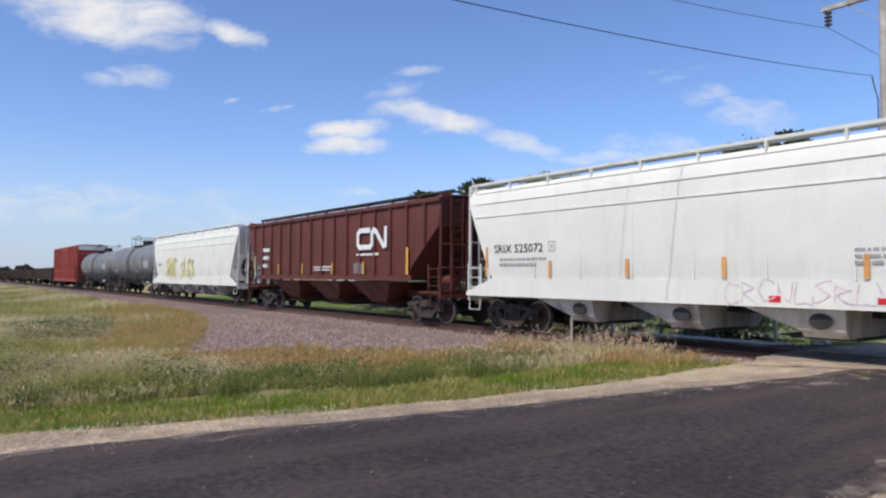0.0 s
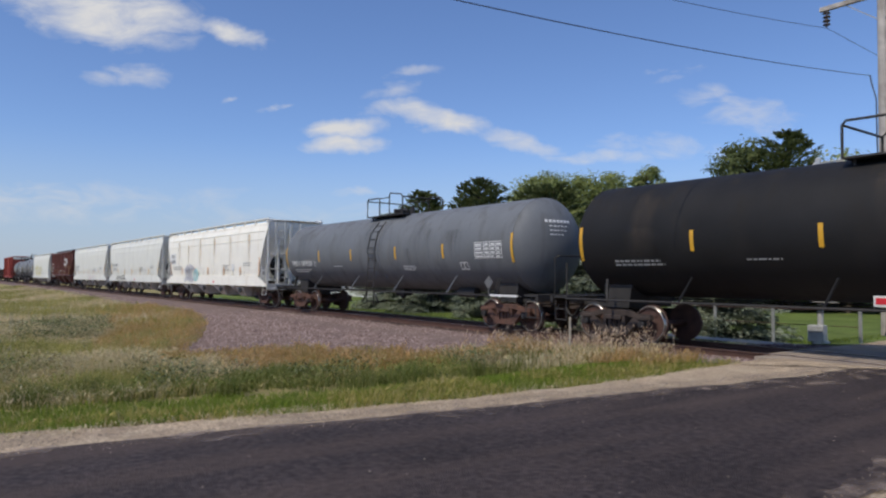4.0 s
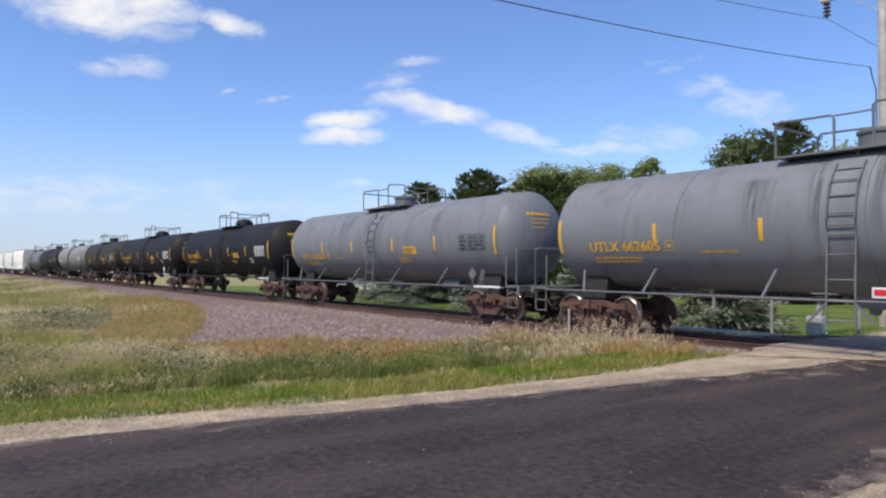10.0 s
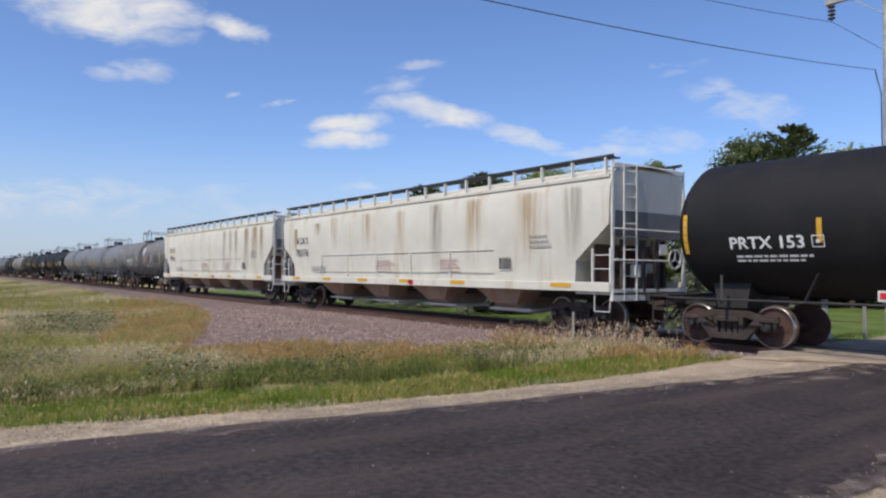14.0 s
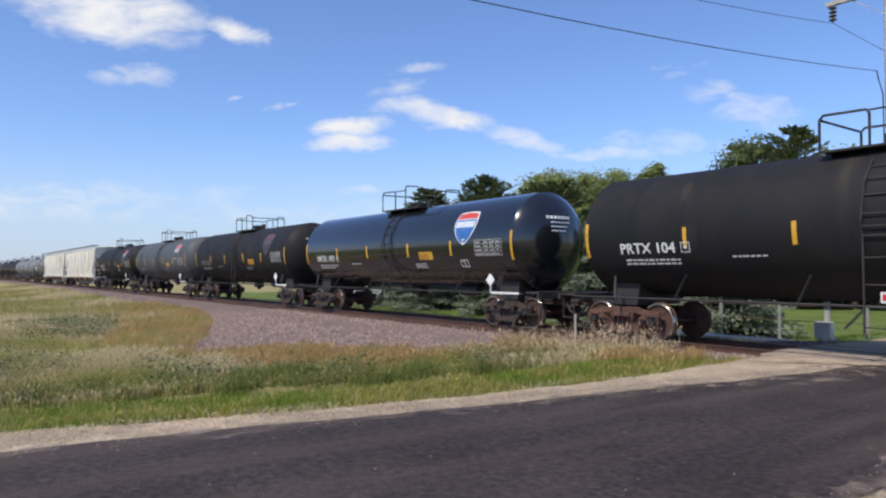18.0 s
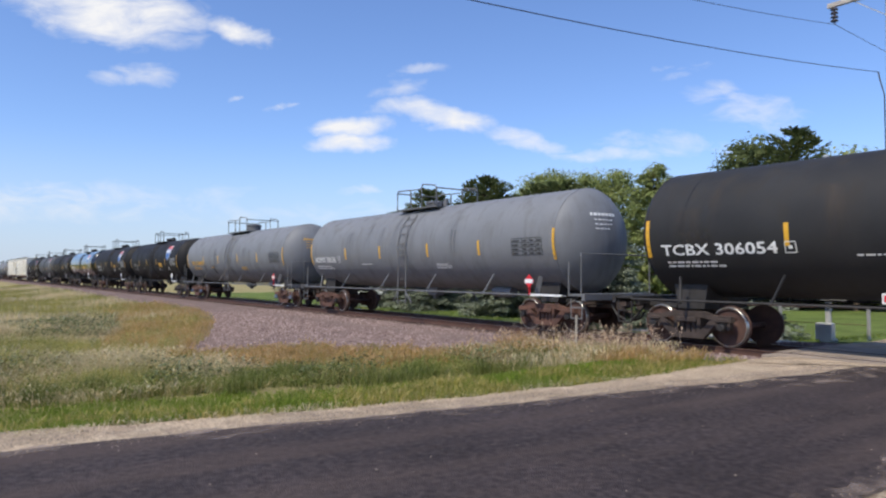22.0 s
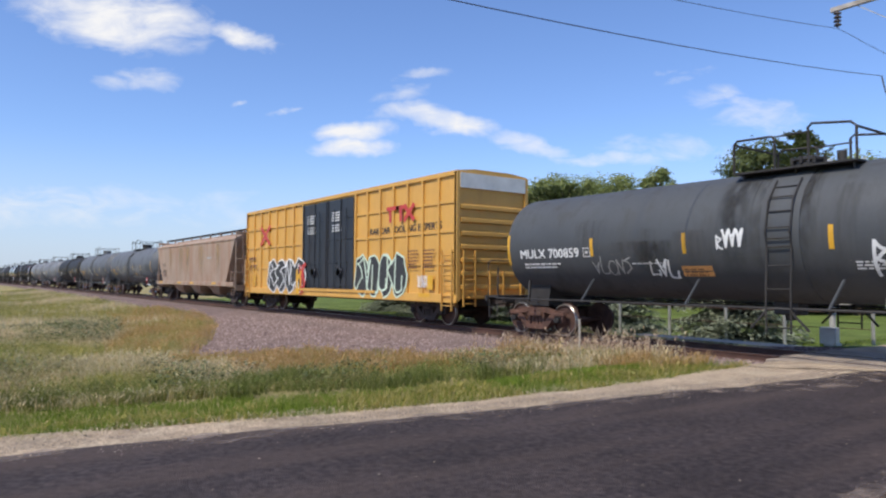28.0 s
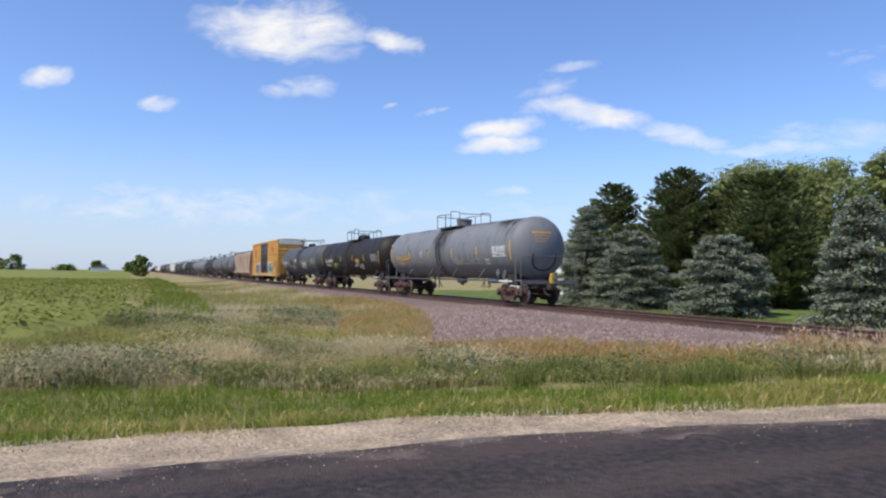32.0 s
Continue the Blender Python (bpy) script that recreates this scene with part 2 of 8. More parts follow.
LETTER_WHITE = material("white lettering", (0.72, 0.72, 0.7), 0.6, 0, 0.1, 4.0)
LETTER_YELLOW = material("yellow lettering", (0.66, 0.35, 0.03), 0.6, 0, 0.15, 4.0)
LETTER_BLACK = material("black lettering", (0.035, 0.035, 0.035), 0.6, 0, 0.1, 4.0)
LETTER_GREY = material("grey lettering", (0.33, 0.33, 0.32), 0.6, 0, 0.1, 4.0)
LETTER_BROWN = material("brown lettering", (0.17, 0.08, 0.04), 0.6, 0, 0.1, 4.0)
PANEL_GREY = material("grey data panel", (0.36, 0.36, 0.35), 0.6, 0, 0.1, 4.0)
DECAL_RED = material("red decal", (0.5, 0.05, 0.04), 0.5, 0, 0.12, 4.0)
DECAL_BLUE = material("blue decal", (0.03, 0.13, 0.38), 0.5, 0, 0.12, 4.0)
DECAL_PALE = material("pale pink faded marking", (0.55, 0.5, 0.5), 0.6, 0, 0.12, 4.0)
TEAL = material("teal spray paint", (0.33, 0.58, 0.56), 0.6, 0, 0.2, 4.0)
LIME = material("lime spray paint", (0.35, 0.5, 0.06), 0.6, 0, 0.2, 4.0)
SPRAY_YELLOW = material("yellow spray paint", (0.62, 0.55, 0.2), 0.6, 0, 0.2, 4.0)
LILAC = material("lilac grey spray paint", (0.42, 0.42, 0.5), 0.6, 0, 0.2, 5.0)
PLUM = material("faded plum marking", (0.1, 0.07, 0.1), 0.7, 0, 0.2, 4.0)
PLUM_RED = material("faded dark red marking", (0.1, 0.04, 0.045), 0.7, 0, 0.2, 4.0)
FAINT_RED = material("faint red print", (0.55, 0.38, 0.33), 0.6, 0, 0.12, 4.0)
PINK = material("faded pink spray paint", (0.62, 0.5, 0.54), 0.6, 0, 0.25, 6.0)


def stain(name, color, strength=0.8, low=0.42, stretch=(5.0, 1.0, 0.35), bare=0.0, fades=((0, 0.0, 0.4), (0, 1.0, 0.6), (2, 0.0, 0.75), (2, 1.0, 0.94))):
    """A thin run of dirt or rust that thins out towards its own outline."""
    m = bpy.data.materials.new(name)
    m.use_nodes = True
    t = m.node_tree
    b = t.nodes["Principled BSDF"]
    b.inputs["Base Color"].default_value, b.inputs["Roughness"].default_value = (*color, 1), 0.75
    coord = t.nodes.new("ShaderNodeTexCoord")
    mp = t.nodes.new("ShaderNodeMapping")
    mp.inputs["Scale"].default_value = stretch
    t.links.new(coord.outputs["Object"], mp.inputs[0])
    n = t.nodes.new("ShaderNodeTexNoise")
    n.inputs["Scale"].default_value, n.inputs["Detail"].default_value = 2.0, 5.0
    t.links.new(mp.outputs[0], n.inputs["Vector"])
    r = t.nodes.new("ShaderNodeMapRange")
    for i, x in enumerate((low, low + 0.25, bare, strength)):
        r.inputs[i + 1].default_value = x
    t.links.new(n.outputs[0], r.inputs[0])
    sep = t.nodes.new("ShaderNodeSeparateXYZ")
    t.links.new(coord.outputs["Generated"], sep.inputs[0])
    fade = r.outputs[0]
    for axis, lo, hi in fades:
        f = t.nodes.new("ShaderNodeMapRange")
        for i, x in enumerate((lo, hi, 0.0, 1.0)):
            f.inputs[i + 1].default_value = x
        t.links.new(sep.outputs[axis], f.inputs[0])
        q = t.nodes.new("ShaderNodeMath")
        q.operation = "MULTIPLY"
        t.links.new(fade, q.inputs[0])
        t.links.new(f.outputs[0], q.inputs[1])
        fade = q.outputs[0]
    t.links.new(fade, b.inputs["Alpha"])
    return m


RUST_RUN = stain("brown rust run", (0.36, 0.24, 0.12), 0.7, 0.3, (3.0, 1.0, 0.25), 0.1)
GREY_RUN = stain("grey brown dirt run", (0.3, 0.26, 0.2), 0.55, 0.32, (3.0, 1.0, 0.25), 0.05)
ORANGE_RUN = stain("orange rust run", (0.48, 0.31, 0.13), 0.55, 0.34, (3.0, 1.0, 0.25), 0.05)
TAR_RUN = stain("black tar run", (0.02, 0.02, 0.02), 0.9, 0.36, (2.0, 1.0, 0.8))
SOOT_RUN = stain("faint soot run", (0.05, 0.046, 0.043), 0.26, 0.36, (6.0, 1.0, 0.3))
MUD_RUN = stain("dull brown dirt run", (0.075, 0.058, 0.045), 0.4, 0.38, (2.0, 1.0, 0.4))
BLUE_RUN = stain("old blue paint", (0.09, 0.13, 0.2), 0.6, 0.4, (1.2, 1.0, 0.9))
DUST_RUN = stain("dry tan dust", (0.3, 0.25, 0.19), 0.55, 0.4, (1.0, 1.0, 0.5))
for m_ in (BLACK, CHARCOAL, BROWN_BLACK, OLIVE):      # dull, chalked paint
    m_.node_tree.nodes["Principled BSDF"].inputs["Specular IOR Level"].default_value = 0.22
MINT = material("pale mint spray paint", (0.58, 0.7, 0.55), 0.6, 0, 0.1, 4.0)

# ---- mesh helpers ----


class Mesh:
    """Collects vertices and faces; box, bar, tube, lathe and the like add to it."""

    def __init__(self):
        self.v, self.f = [], []

    def add(self, verts, faces):
        n = len(self.v)
        self.v.extend(verts)
        self.f.extend(tuple(i + n for i in f) for f in faces)
        return self

    def box(self, x0, x1, y0, y1, z0, z1, c=0.0):
        if c <= 0:
            vs = [(x, y, z) for z in (z0, z1) for y in (y0, y1) for x in (x0, x1)]
            return self.add(vs, [(0, 2, 3, 1), (4, 5, 7, 6), (0, 1, 5, 4), (2, 6, 7, 3), (0, 4, 6, 2), (1, 3, 7, 5)])
        ring = []
        for z, k in ((z0, c), (z0 + c, 0), (z1 - c, 0), (z1, c)):
            ring.append([(x0 + k + c, y0 + k, z), (x1 - k - c, y0 + k, z), (x1 - k, y0 + k + c, z), (x1 - k, y1 - k - c, z),
                         (x1 - k - c, y1 - k, z), (x0 + k + c, y1 - k, z), (x0 + k, y1 - k - c, z), (x0 + k, y0 + k + c, z)])
        return self.rings(ring, True)

    def rings(self, rings, caps=True, loop=True):
        n = len(rings[0])
        vs = [p for r in rings for p in r]
        fs = []
        for i in range(len(rings) - 1):
            for j in range(n if loop else n - 1):
                a, b = i * n + j, i * n + (j + 1) % n
                fs.append((a, b, b + n, a + n))
        if caps:
            fs.append(tuple(range(n - 1, -1, -1)))
            fs.append(tuple(range((len(rings) - 1) * n, len(rings) * n)))
        return self.add(vs, fs)

    def tube(self, pts, r, seg=6, caps=True):
        pts = [Vector(p) for p in pts]
        rings = []
        for i, p in enumerate(pts):
            d = (pts[min(i + 1, len(pts) - 1)] - pts[max(i - 1, 0)]).normalized()
            a = d.cross(Vector((0, 0, 1)))
            if a.length < 0.05:
                a = d.cross(Vector((0, 1, 0)))
            a.normalize()
            b = d.cross(a)
            rr = r[i] if isinstance(r, (list, tuple)) else r
            rings.append([tuple(p + (a * math.cos(k * math.tau / seg) - b * math.sin(k * math.tau / seg)) * rr) for k in range(seg)])
        return self.rings(rings, caps)

    def bar(self, a, b, w, h):
        """Rectangular bar from a to b; w across, h upright."""
        a, b = Vector(a), Vector(b)
        d = (b - a).normalized()
        s = d.cross(Vector((0, 0, 1)))
        if s.length < 0.05:
            s = Vector((0, 1, 0))
        s.normalize()
        u = s.cross(d)
        rings = [[tuple(p + s * (i * w / 2) + u * (j * h / 2)) for i, j in ((-1, -1), (1, -1), (1, 1), (-1, 1))] for p in (a, b)]
        return self.rings(rings)

    def lathe_x(self, profile, seg=40, zc=0.0, yc=0.0):
        """profile: (x, radius) rows; turned about the x axis at height zc."""
        rings = [[(x, yc + r * math.sin(k * math.tau / seg), zc + r * math.cos(k * math.tau / seg)) for k in range(seg)] for x, r in profile]
        return self.rings(rings)

    def lathe_y(self, profile, seg=24, x=0.0, z=0.0):
        rings = [[(x + r * math.cos(k * math.tau / seg), y, z + r * math.sin(k * math.tau / seg)) for k in range(seg)] for y, r in profile]
        return self.rings(rings)

    def lathe_z(self, profile, seg=20, x=0.0, y=0.0):
        rings = [[(x + r * math.cos(k * math.tau / seg), y + r * math.sin(k * math.tau / seg), z) for k in range(seg)] for z, r in profile]
        return self.rings(rings)

    def prism_y(self, poly, y0, y1):
        return self.rings([[(x, y, z) for x, z in poly] for y in (y0, y1)])

    def data(self, name, mat, smooth=0.0):
        me = bpy.data.meshes.new(name)
        me.from_pydata(self.v, [], self.f)
        bm = bmesh.new()
        bm.from_mesh(me)
        bmesh.ops.recalc_face_normals(bm, faces=bm.faces)
        bm.to_mesh(me)
        bm.free()
        for one in mat if isinstance(mat, (list, tuple)) else [mat]:
            me.materials.append(one)
        if smooth:
            me.polygons.foreach_set("use_smooth", [True] * len(me.polygons))
            me.set_sharp_from_angle(angle=radians(smooth))
        return me


def part(name, mesh, mat, parent, label="", smooth=0.0, at=None):
    """Links a mesh as one object under a thing or a part."""
    ob = new(name, mesh.data(name, mat, smooth) if isinstance(mesh, Mesh) else mesh)
    ob.parent = parent
    if at is not None:
        ob.location = at
    if label:
        ob["label"] = label
    return ob


def thing(name, label, category, group="", at=(0, 0, 0), kind=""):
    return tagged_at(new(name), label, category, group, at, kind)


def tagged_at(ob, label, category, group, at, kind=""):
    ob.location = at
    return tagged(ob, label, category, group, kind)


SHARED = {}


def shared(key, build, mat, smooth=0.0):
    if key not in SHARED:
        SHARED[key] = build().data(key, mat, smooth)
    return SHARED[key]


def letters(text, size, width=None):
    """Vertices and faces of a line of text in the built-in font, lying in x and y, from 0 to the right; width stretches it."""
    key = ("text", text)
    if key not in SHARED:
        cu_ = bpy.data.curves.new("text", "FONT")
        cu_.body, cu_.resolution_u, cu_.size = text, 2, 1.0
        ob = bpy.data.objects.new("text", cu_)
        scene.collection.objects.link(ob)
        me = bpy.data.meshes.new_from_object(ob)
        vs = [tuple(v.co) for v in me.vertices]
        fs = [tuple(p.vertices) for p in me.polygons]
        bpy.data.objects.remove(ob)
        bpy.data.meshes.remove(me)
        bpy.data.curves.remove(cu_)
        x0 = min(v[0] for v in vs)
        vs = [(v[0] - x0, v[1], 0) for v in vs]
        SHARED[key] = (vs, fs, max(v[0] for v in vs), max(v[1] for v in vs))
    vs, fs, w, h = SHARED[key]
    kx, ky = (width / w if width else size / h), size / h
    return [(v[0] * kx, v[1] * ky) for v in vs], fs


# ---- marks on a curved or flat side ----


class Side:
    """Places flat marks on the near side of a car: u along x, v upright height. Round sides wrap on the shell's circle."""

    def __init__(self, parent, radius=0.0, zc=0.0, y=0.0):
        self.parent, self.r, self.zc, self.y = parent, radius, zc, y

    def at(self, u, v, lift):
        if not self.r:
            return (u, self.y - lift, v)
        a = (v - self.zc) / self.r
        rr = self.r + lift
        return (u, -rr * math.cos(a), self.zc + rr * math.sin(a))

    def quad(self, m, u0, u1, v0, v1, lift=0.006, skew=0.0):
        n = max(1, int(abs(v1 - v0) / 0.16)) if self.r else 1
        vs, fs = [], []
        for i in range(n + 1):
            v = v0 + (v1 - v0) * i / n
            vs += [self.at(u0 + skew * i / n, v, lift), self.at(u1 + skew * i / n, v, lift)]
        for i in range(n):
            fs.append((2 * i, 2 * i + 1, 2 * i + 3, 2 * i + 2))
        m.add(vs, fs)

    def patch(self, name, mat, rects, label="", lift=0.006):
        m = Mesh()
        for r in rects:
            self.quad(m, *r, lift=lift)
        return part(name, m, mat, self.parent, label)

    def runs(self, mat, places, label="", lift=0.005):
        """Stains that run down the side: u, width, top, bottom of each."""
        for u, w, hi, lo in places:
            m = Mesh()
            self.quad(m, u - w / 2, u + w / 2, lo, hi, lift)
            part("stain", m, mat, self.parent, label)

    def poly(self, name, mat, pts, label="", lift=0.008):
        m = Mesh()
        m.add([self.at(u, v, lift) for u, v in pts], [tuple(range(len(pts)))])
        return part(name, m, mat, self.parent, label)

    def text(self, name, mat, text, u, v, size, width=None, lift=0.012, label=""):
        vs, fs = letters(text, size, width)
        m = Mesh()
        for k, (da, db) in enumerate(((0, 0), (0.02, 0), (0.01, 0.012)) if mat in (LETTER_WHITE, LETTER_YELLOW) else ((0, 0),)):      # heavier strokes
            m.add([self.at(u + a + da, v + b + db, lift + 0.0006 * k) for a, b in vs], fs)
        return part(name, m, mat, self.parent, label)

    def stroke(self, m, pts, w, lift=0.01):
        for i_, ((u0, v0), (u1, v1)) in enumerate(zip(pts, pts[1:])):
            lift += 0.00035
            d = Vector((u1 - u0, v1 - v0))
            n = max(1, int(d.length / 0.2)) if self.r else 1
            k = Vector((-d.y, d.x)).normalized() * w / 2
            d2 = d.normalized() * w * 0.3
            rows = []
            for i in range(n + 1):
                p = Vector((u0, v0)) - d2 + (d + d2 * 2) * i / n
                rows += [self.at(p.x + k.x, p.y + k.y, lift), self.at(p.x - k.x, p.y - k.y, lift)]
            m.add(rows, [(2 * i, 2 * i + 1, 2 * i + 3, 2 * i + 2) for i in range(n)])

    def scrawl(self, name, mat, u, v, w, h, seed, strokes=5, width=0.05, lift=0.01, label=""):
        """Sprayed looping strokes that spell nothing."""
        rng = random.Random(seed)
        m = Mesh()
        forms = (((0, 0), (0.15, 1), (0.75, 0.1), (0.9, 1)), ((0.9, 0.85), (0.3, 1), (0.05, 0.5), (0.35, 0), (0.95, 0.2)), ((0, 1), (0.45, 0.05), (0.9, 1), (0.5, 0.6)),
                 ((0.1, 0), (0.1, 1), (0.8, 0.75), (0.15, 0.5), (0.95, 0)), ((0.9, 1), (0.1, 0.8), (0.8, 0.35), (0.05, 0)), ((0.2, 1), (0.1, 0.05), (0.9, 0), (0.95, 0.4)))
        for i in range(strokes):
            form = rng.choice(forms)
            step = w / strokes
            pts = []
            for (a0, b0), (a1, b1) in zip(form, form[1:]):
                bow = rng.uniform(-0.12, 0.12)
                for k in range(4):
                    f = k / 4
                    pts.append((a0 + (a1 - a0) * f + bow * math.sin(math.pi * f), b0 + (b1 - b0) * f + bow * math.sin(math.pi * f)))
            pts.append(form[-1])
            jz, js = rng.uniform(-0.1, 0.12), rng.uniform(0.8, 1.15)
            self.stroke(m, [(u + step * (i + p * 1.05), v + h * (q * js + jz)) for p, q in pts], width * rng.uniform(0.8, 1.2), lift + 0.0045 * i * (strokes < 5))
        ob = part(name, m, mat, self.parent, label)
        ob["kind"] = "stuff"
        return ob

    def small_print(self, name, mat, u, v, w, rows, gap=0.085, seed=1, label=""):
        """Rows of short bars for writing too small to read."""
        rng = random.Random(seed)
        rects = []
        for i in range(rows):
            x, end = u, u + w * rng.uniform(0.75, 1.0)
            while x < end:
                d = rng.uniform(0.06, 0.2)
                rects.append((x, min(x + d, end), v - i * gap, v - i * gap + gap * 0.5))
                x += d + 0.035
        ob = self.patch(name, mat, rects, label)
        ob["kind"] = "stuff"
        return ob

    def data_panel(self, u, v, w, h, mat, seed=1):
        """Grid of boxes with bars: a consolidated stencil panel."""
        rects, rng, n = [], random.Random(seed), 4
        for i in range(n + 1):
            rects.append((u, u + w, v + h * i / n, v + h * i / n + 0.018))
        for k in (0, 0.36, 0.58, 0.8, 1):
            rects.append((u + w * k - 0.01, u + w * k + 0.01, v, v + h))
        for i in range(n):
            for a, b in ((0.03, 0.33), (0.39, 0.55), (0.61, 0.77), (0.83, 0.97)):
                rects.append((u + w * a, u + w * (a + (b - a) * rng.uniform(0.6, 1)), v + h * (i + 0.3) / n, v + h * (i + 0.68) / n))
        return self.patch("data_panel", mat, rects)


# ---- running gear ----
WR = 0.46
SPINNERS = []      # (car, wheelset) to be turned


def wheelset_mesh():
    m = Mesh()
    for s in (-1, 1):
        m.lathe_y([(s * 0.68, 0.12), (s * 0.68, WR + 0.028), (s * 0.72, WR + 0.024), (s * 0.735, WR), (s * 0.81, WR - 0.008), (s * 0.815, WR - 0.055),
                   (s * 0.775, WR - 0.07), (s * 0.76, 0.2), (s * 0.8, 0.13), (s * 0.82, 0.1)], 22)
    m.lathe_y([(-0.95, 0.07), (0.95, 0.07)], 10)
    for k in range(3):      # casting marks that show the turning
        a = k * math.tau / 3
        m.box(math.cos(a) * 0.27 - 0.035, math.cos(a) * 0.27 + 0.035, -0.785, -0.76, math.sin(a) * 0.27 - 0.035, math.sin(a) * 0.27 + 0.035)
    return m


def tread_mesh():
    m = Mesh()
    ring = [[(r * math.cos(k * math.tau / 28), y, r * math.sin(k * math.tau / 28)) for k in range(28)] for y, r in ((-0.733, WR + 0.003), (-0.812, WR - 0.004), (-0.819, WR - 0.012), (-0.819, WR - 0.03))]
    m.rings(ring, caps=False)
    return m


def cap_mesh():
    m = Mesh()
    m.lathe_y([(-1.17, 0.0), (-1.17, 0.07), (-1.15, 0.095), (-1.0, 0.1), (-0.95, 0.1)], 14)
    for k in range(3):
        a = k * math.tau / 3 + 0.4
        m.box(math.cos(a) * 0.055 - 0.02, math.cos(a) * 0.055 + 0.02, -1.19, -1.165, math.sin(a) * 0.055 - 0.02, math.sin(a) * 0.055 + 0.02)
    return m


def sideframe_mesh():
    m = Mesh()
    # openings are left between chords: upper chord, lower chord, columns, pedestals
    m.prism_y([(-1.15, 0.58), (-1.12, 0.7), (-0.7, 0.72), (-0.42, 0.8), (0.42, 0.8), (0.7, 0.72), (1.12, 0.7), (1.15, 0.58), (0.7, 0.6), (0.4, 0.66), (-0.4, 0.66), (-0.7, 0.6)], -1.08, -0.93)
    m.prism_y([(-0.74, 0.6), (-0.6, 0.6), (-0.28, 0.3), (0.28, 0.3), (0.6, 0.6), (0.74, 0.6), (0.74, 0.5), (0.42, 0.17), (-0.42, 0.17), (-0.74, 0.5)], -1.08, -0.93)
    for s in (-1, 1):
        m.box(s * 0.3 - 0.05, s * 0.3 + 0.05, -1.07, -0.94, 0.28, 0.7)
        m.box(s * 0.915 - 0.17, s * 0.915 + 0.17, -1.1, -0.92, 0.56, 0.66, 0.02)
        for e in (-1, 1):
            m.box(s * 0.915 + e * 0.15 - 0.035, s * 0.915 + e * 0.15 + 0.035, -1.07, -0.94, 0.4, 0.6)
    for i in range(3):      # spring nest
        m.lathe_z([(0.3, 0.062), (0.56, 0.062)], 10, -0.15 + i * 0.15, -1.0)
    m.box(-0.27, 0.27, -1.13, -0.9, 0.54, 0.66, 0.02)
    return m


def bolster_mesh():
    m = Mesh()
    m.box(-0.2, 0.2, -0.95, 0.95, 0.45, 0.72, 0.03)
    m.lathe_z([(0.7, 0.3), (0.82, 0.3)], 16)
    for s in (-1, 1):
        m.bar((s * 0.52, -0.9, 0.38), (s * 0.52, 0.9, 0.38), 0.12, 0.14)
        for y in (-0.74, 0.74):
            m.box(s * 0.44 - 0.05, s * 0.44 + 0.05, y - 0.05, y + 0.05, 0.28, 0.56)
    return m


def trucks(car, xs, mat, caps=STEEL_DARK):
    for x in xs:
        part("truck_bolster", shared("bolster " + mat.name, bolster_mesh, mat), mat, car, at=(x, 0, 0))
        part("truck_sideframe", shared("sideframe " + mat.name, sideframe_mesh, mat), mat, car, at=(x, 0, 0))
        back = part("truck_sideframe", shared("sideframe " + mat.name, sideframe_mesh, mat), mat, car, at=(x, 0, 0))
        back.rotation_euler = (0, 0, math.pi)
        for s in (-0.915, 0.915):
            wheels = part("wheelset", shared("wheelset", wheelset_mesh, WHEEL, 35), WHEEL, car, at=(x + s, 0, WR))
            part("tread", shared("tread", tread_mesh, TREAD, 35), TREAD, wheels, "bright worn wheel tread")
            cap = part("bearing_cap", shared("cap " + caps.name, cap_mesh, caps, 35), caps, wheels)
            SPINNERS.append((car, wheels))


def coupler_mesh():
    m = Mesh()
    m.box(-0.75, 0.0, -0.09, 0.09, 0.78, 0.96, 0.02)
    m.prism_y([(0.0, 0.7), (0.28, 0.72), (0.34, 0.8), (0.34, 0.98), (0.0, 1.02)], -0.17, 0.15)
    m.tube([(-0.1, 0.2, 0.8), (0.1, 0.26, 0.5), (0.32, 0.24, 0.42)], 0.03, 6)
    return m


def couplers(car, x0, x1):
    part("coupler", shared("coupler", coupler_mesh, TRUCK_DARK), TRUCK_DARK, car, at=(x1, 0, 0))
    c = part("coupler", shared("coupler", coupler_mesh, TRUCK_DARK), TRUCK_DARK, car, at=(x0, 0, 0))
    c.rotation_euler = (0, 0, math.pi)


def ladder(m, x0, x1, y, z0, z1, n, r=0.02):
    for x in (x0, x1):
        m.bar((x, y, z0), (x, y, z1), 0.05, 0.05)
    for i in range(n):
        z = z0 + (z1 - z0) * (i + 0.5) / n
        m.tube([(x0, y, z), (x1, y, z)], r, 5)


# ---- tank cars ----
HEAD_TURN = 0.34


def head_x(q):
    """How far a dished head stands out of the shell where its radius is the share q of the shell's."""
    a = math.acos(max(0.0, min(1.0, q)) * math.cos(HEAD_TURN))
    return 0.74 * (math.sin(a) - math.sin(HEAD_TURN)) / (1 - math.sin(HEAD_TURN))



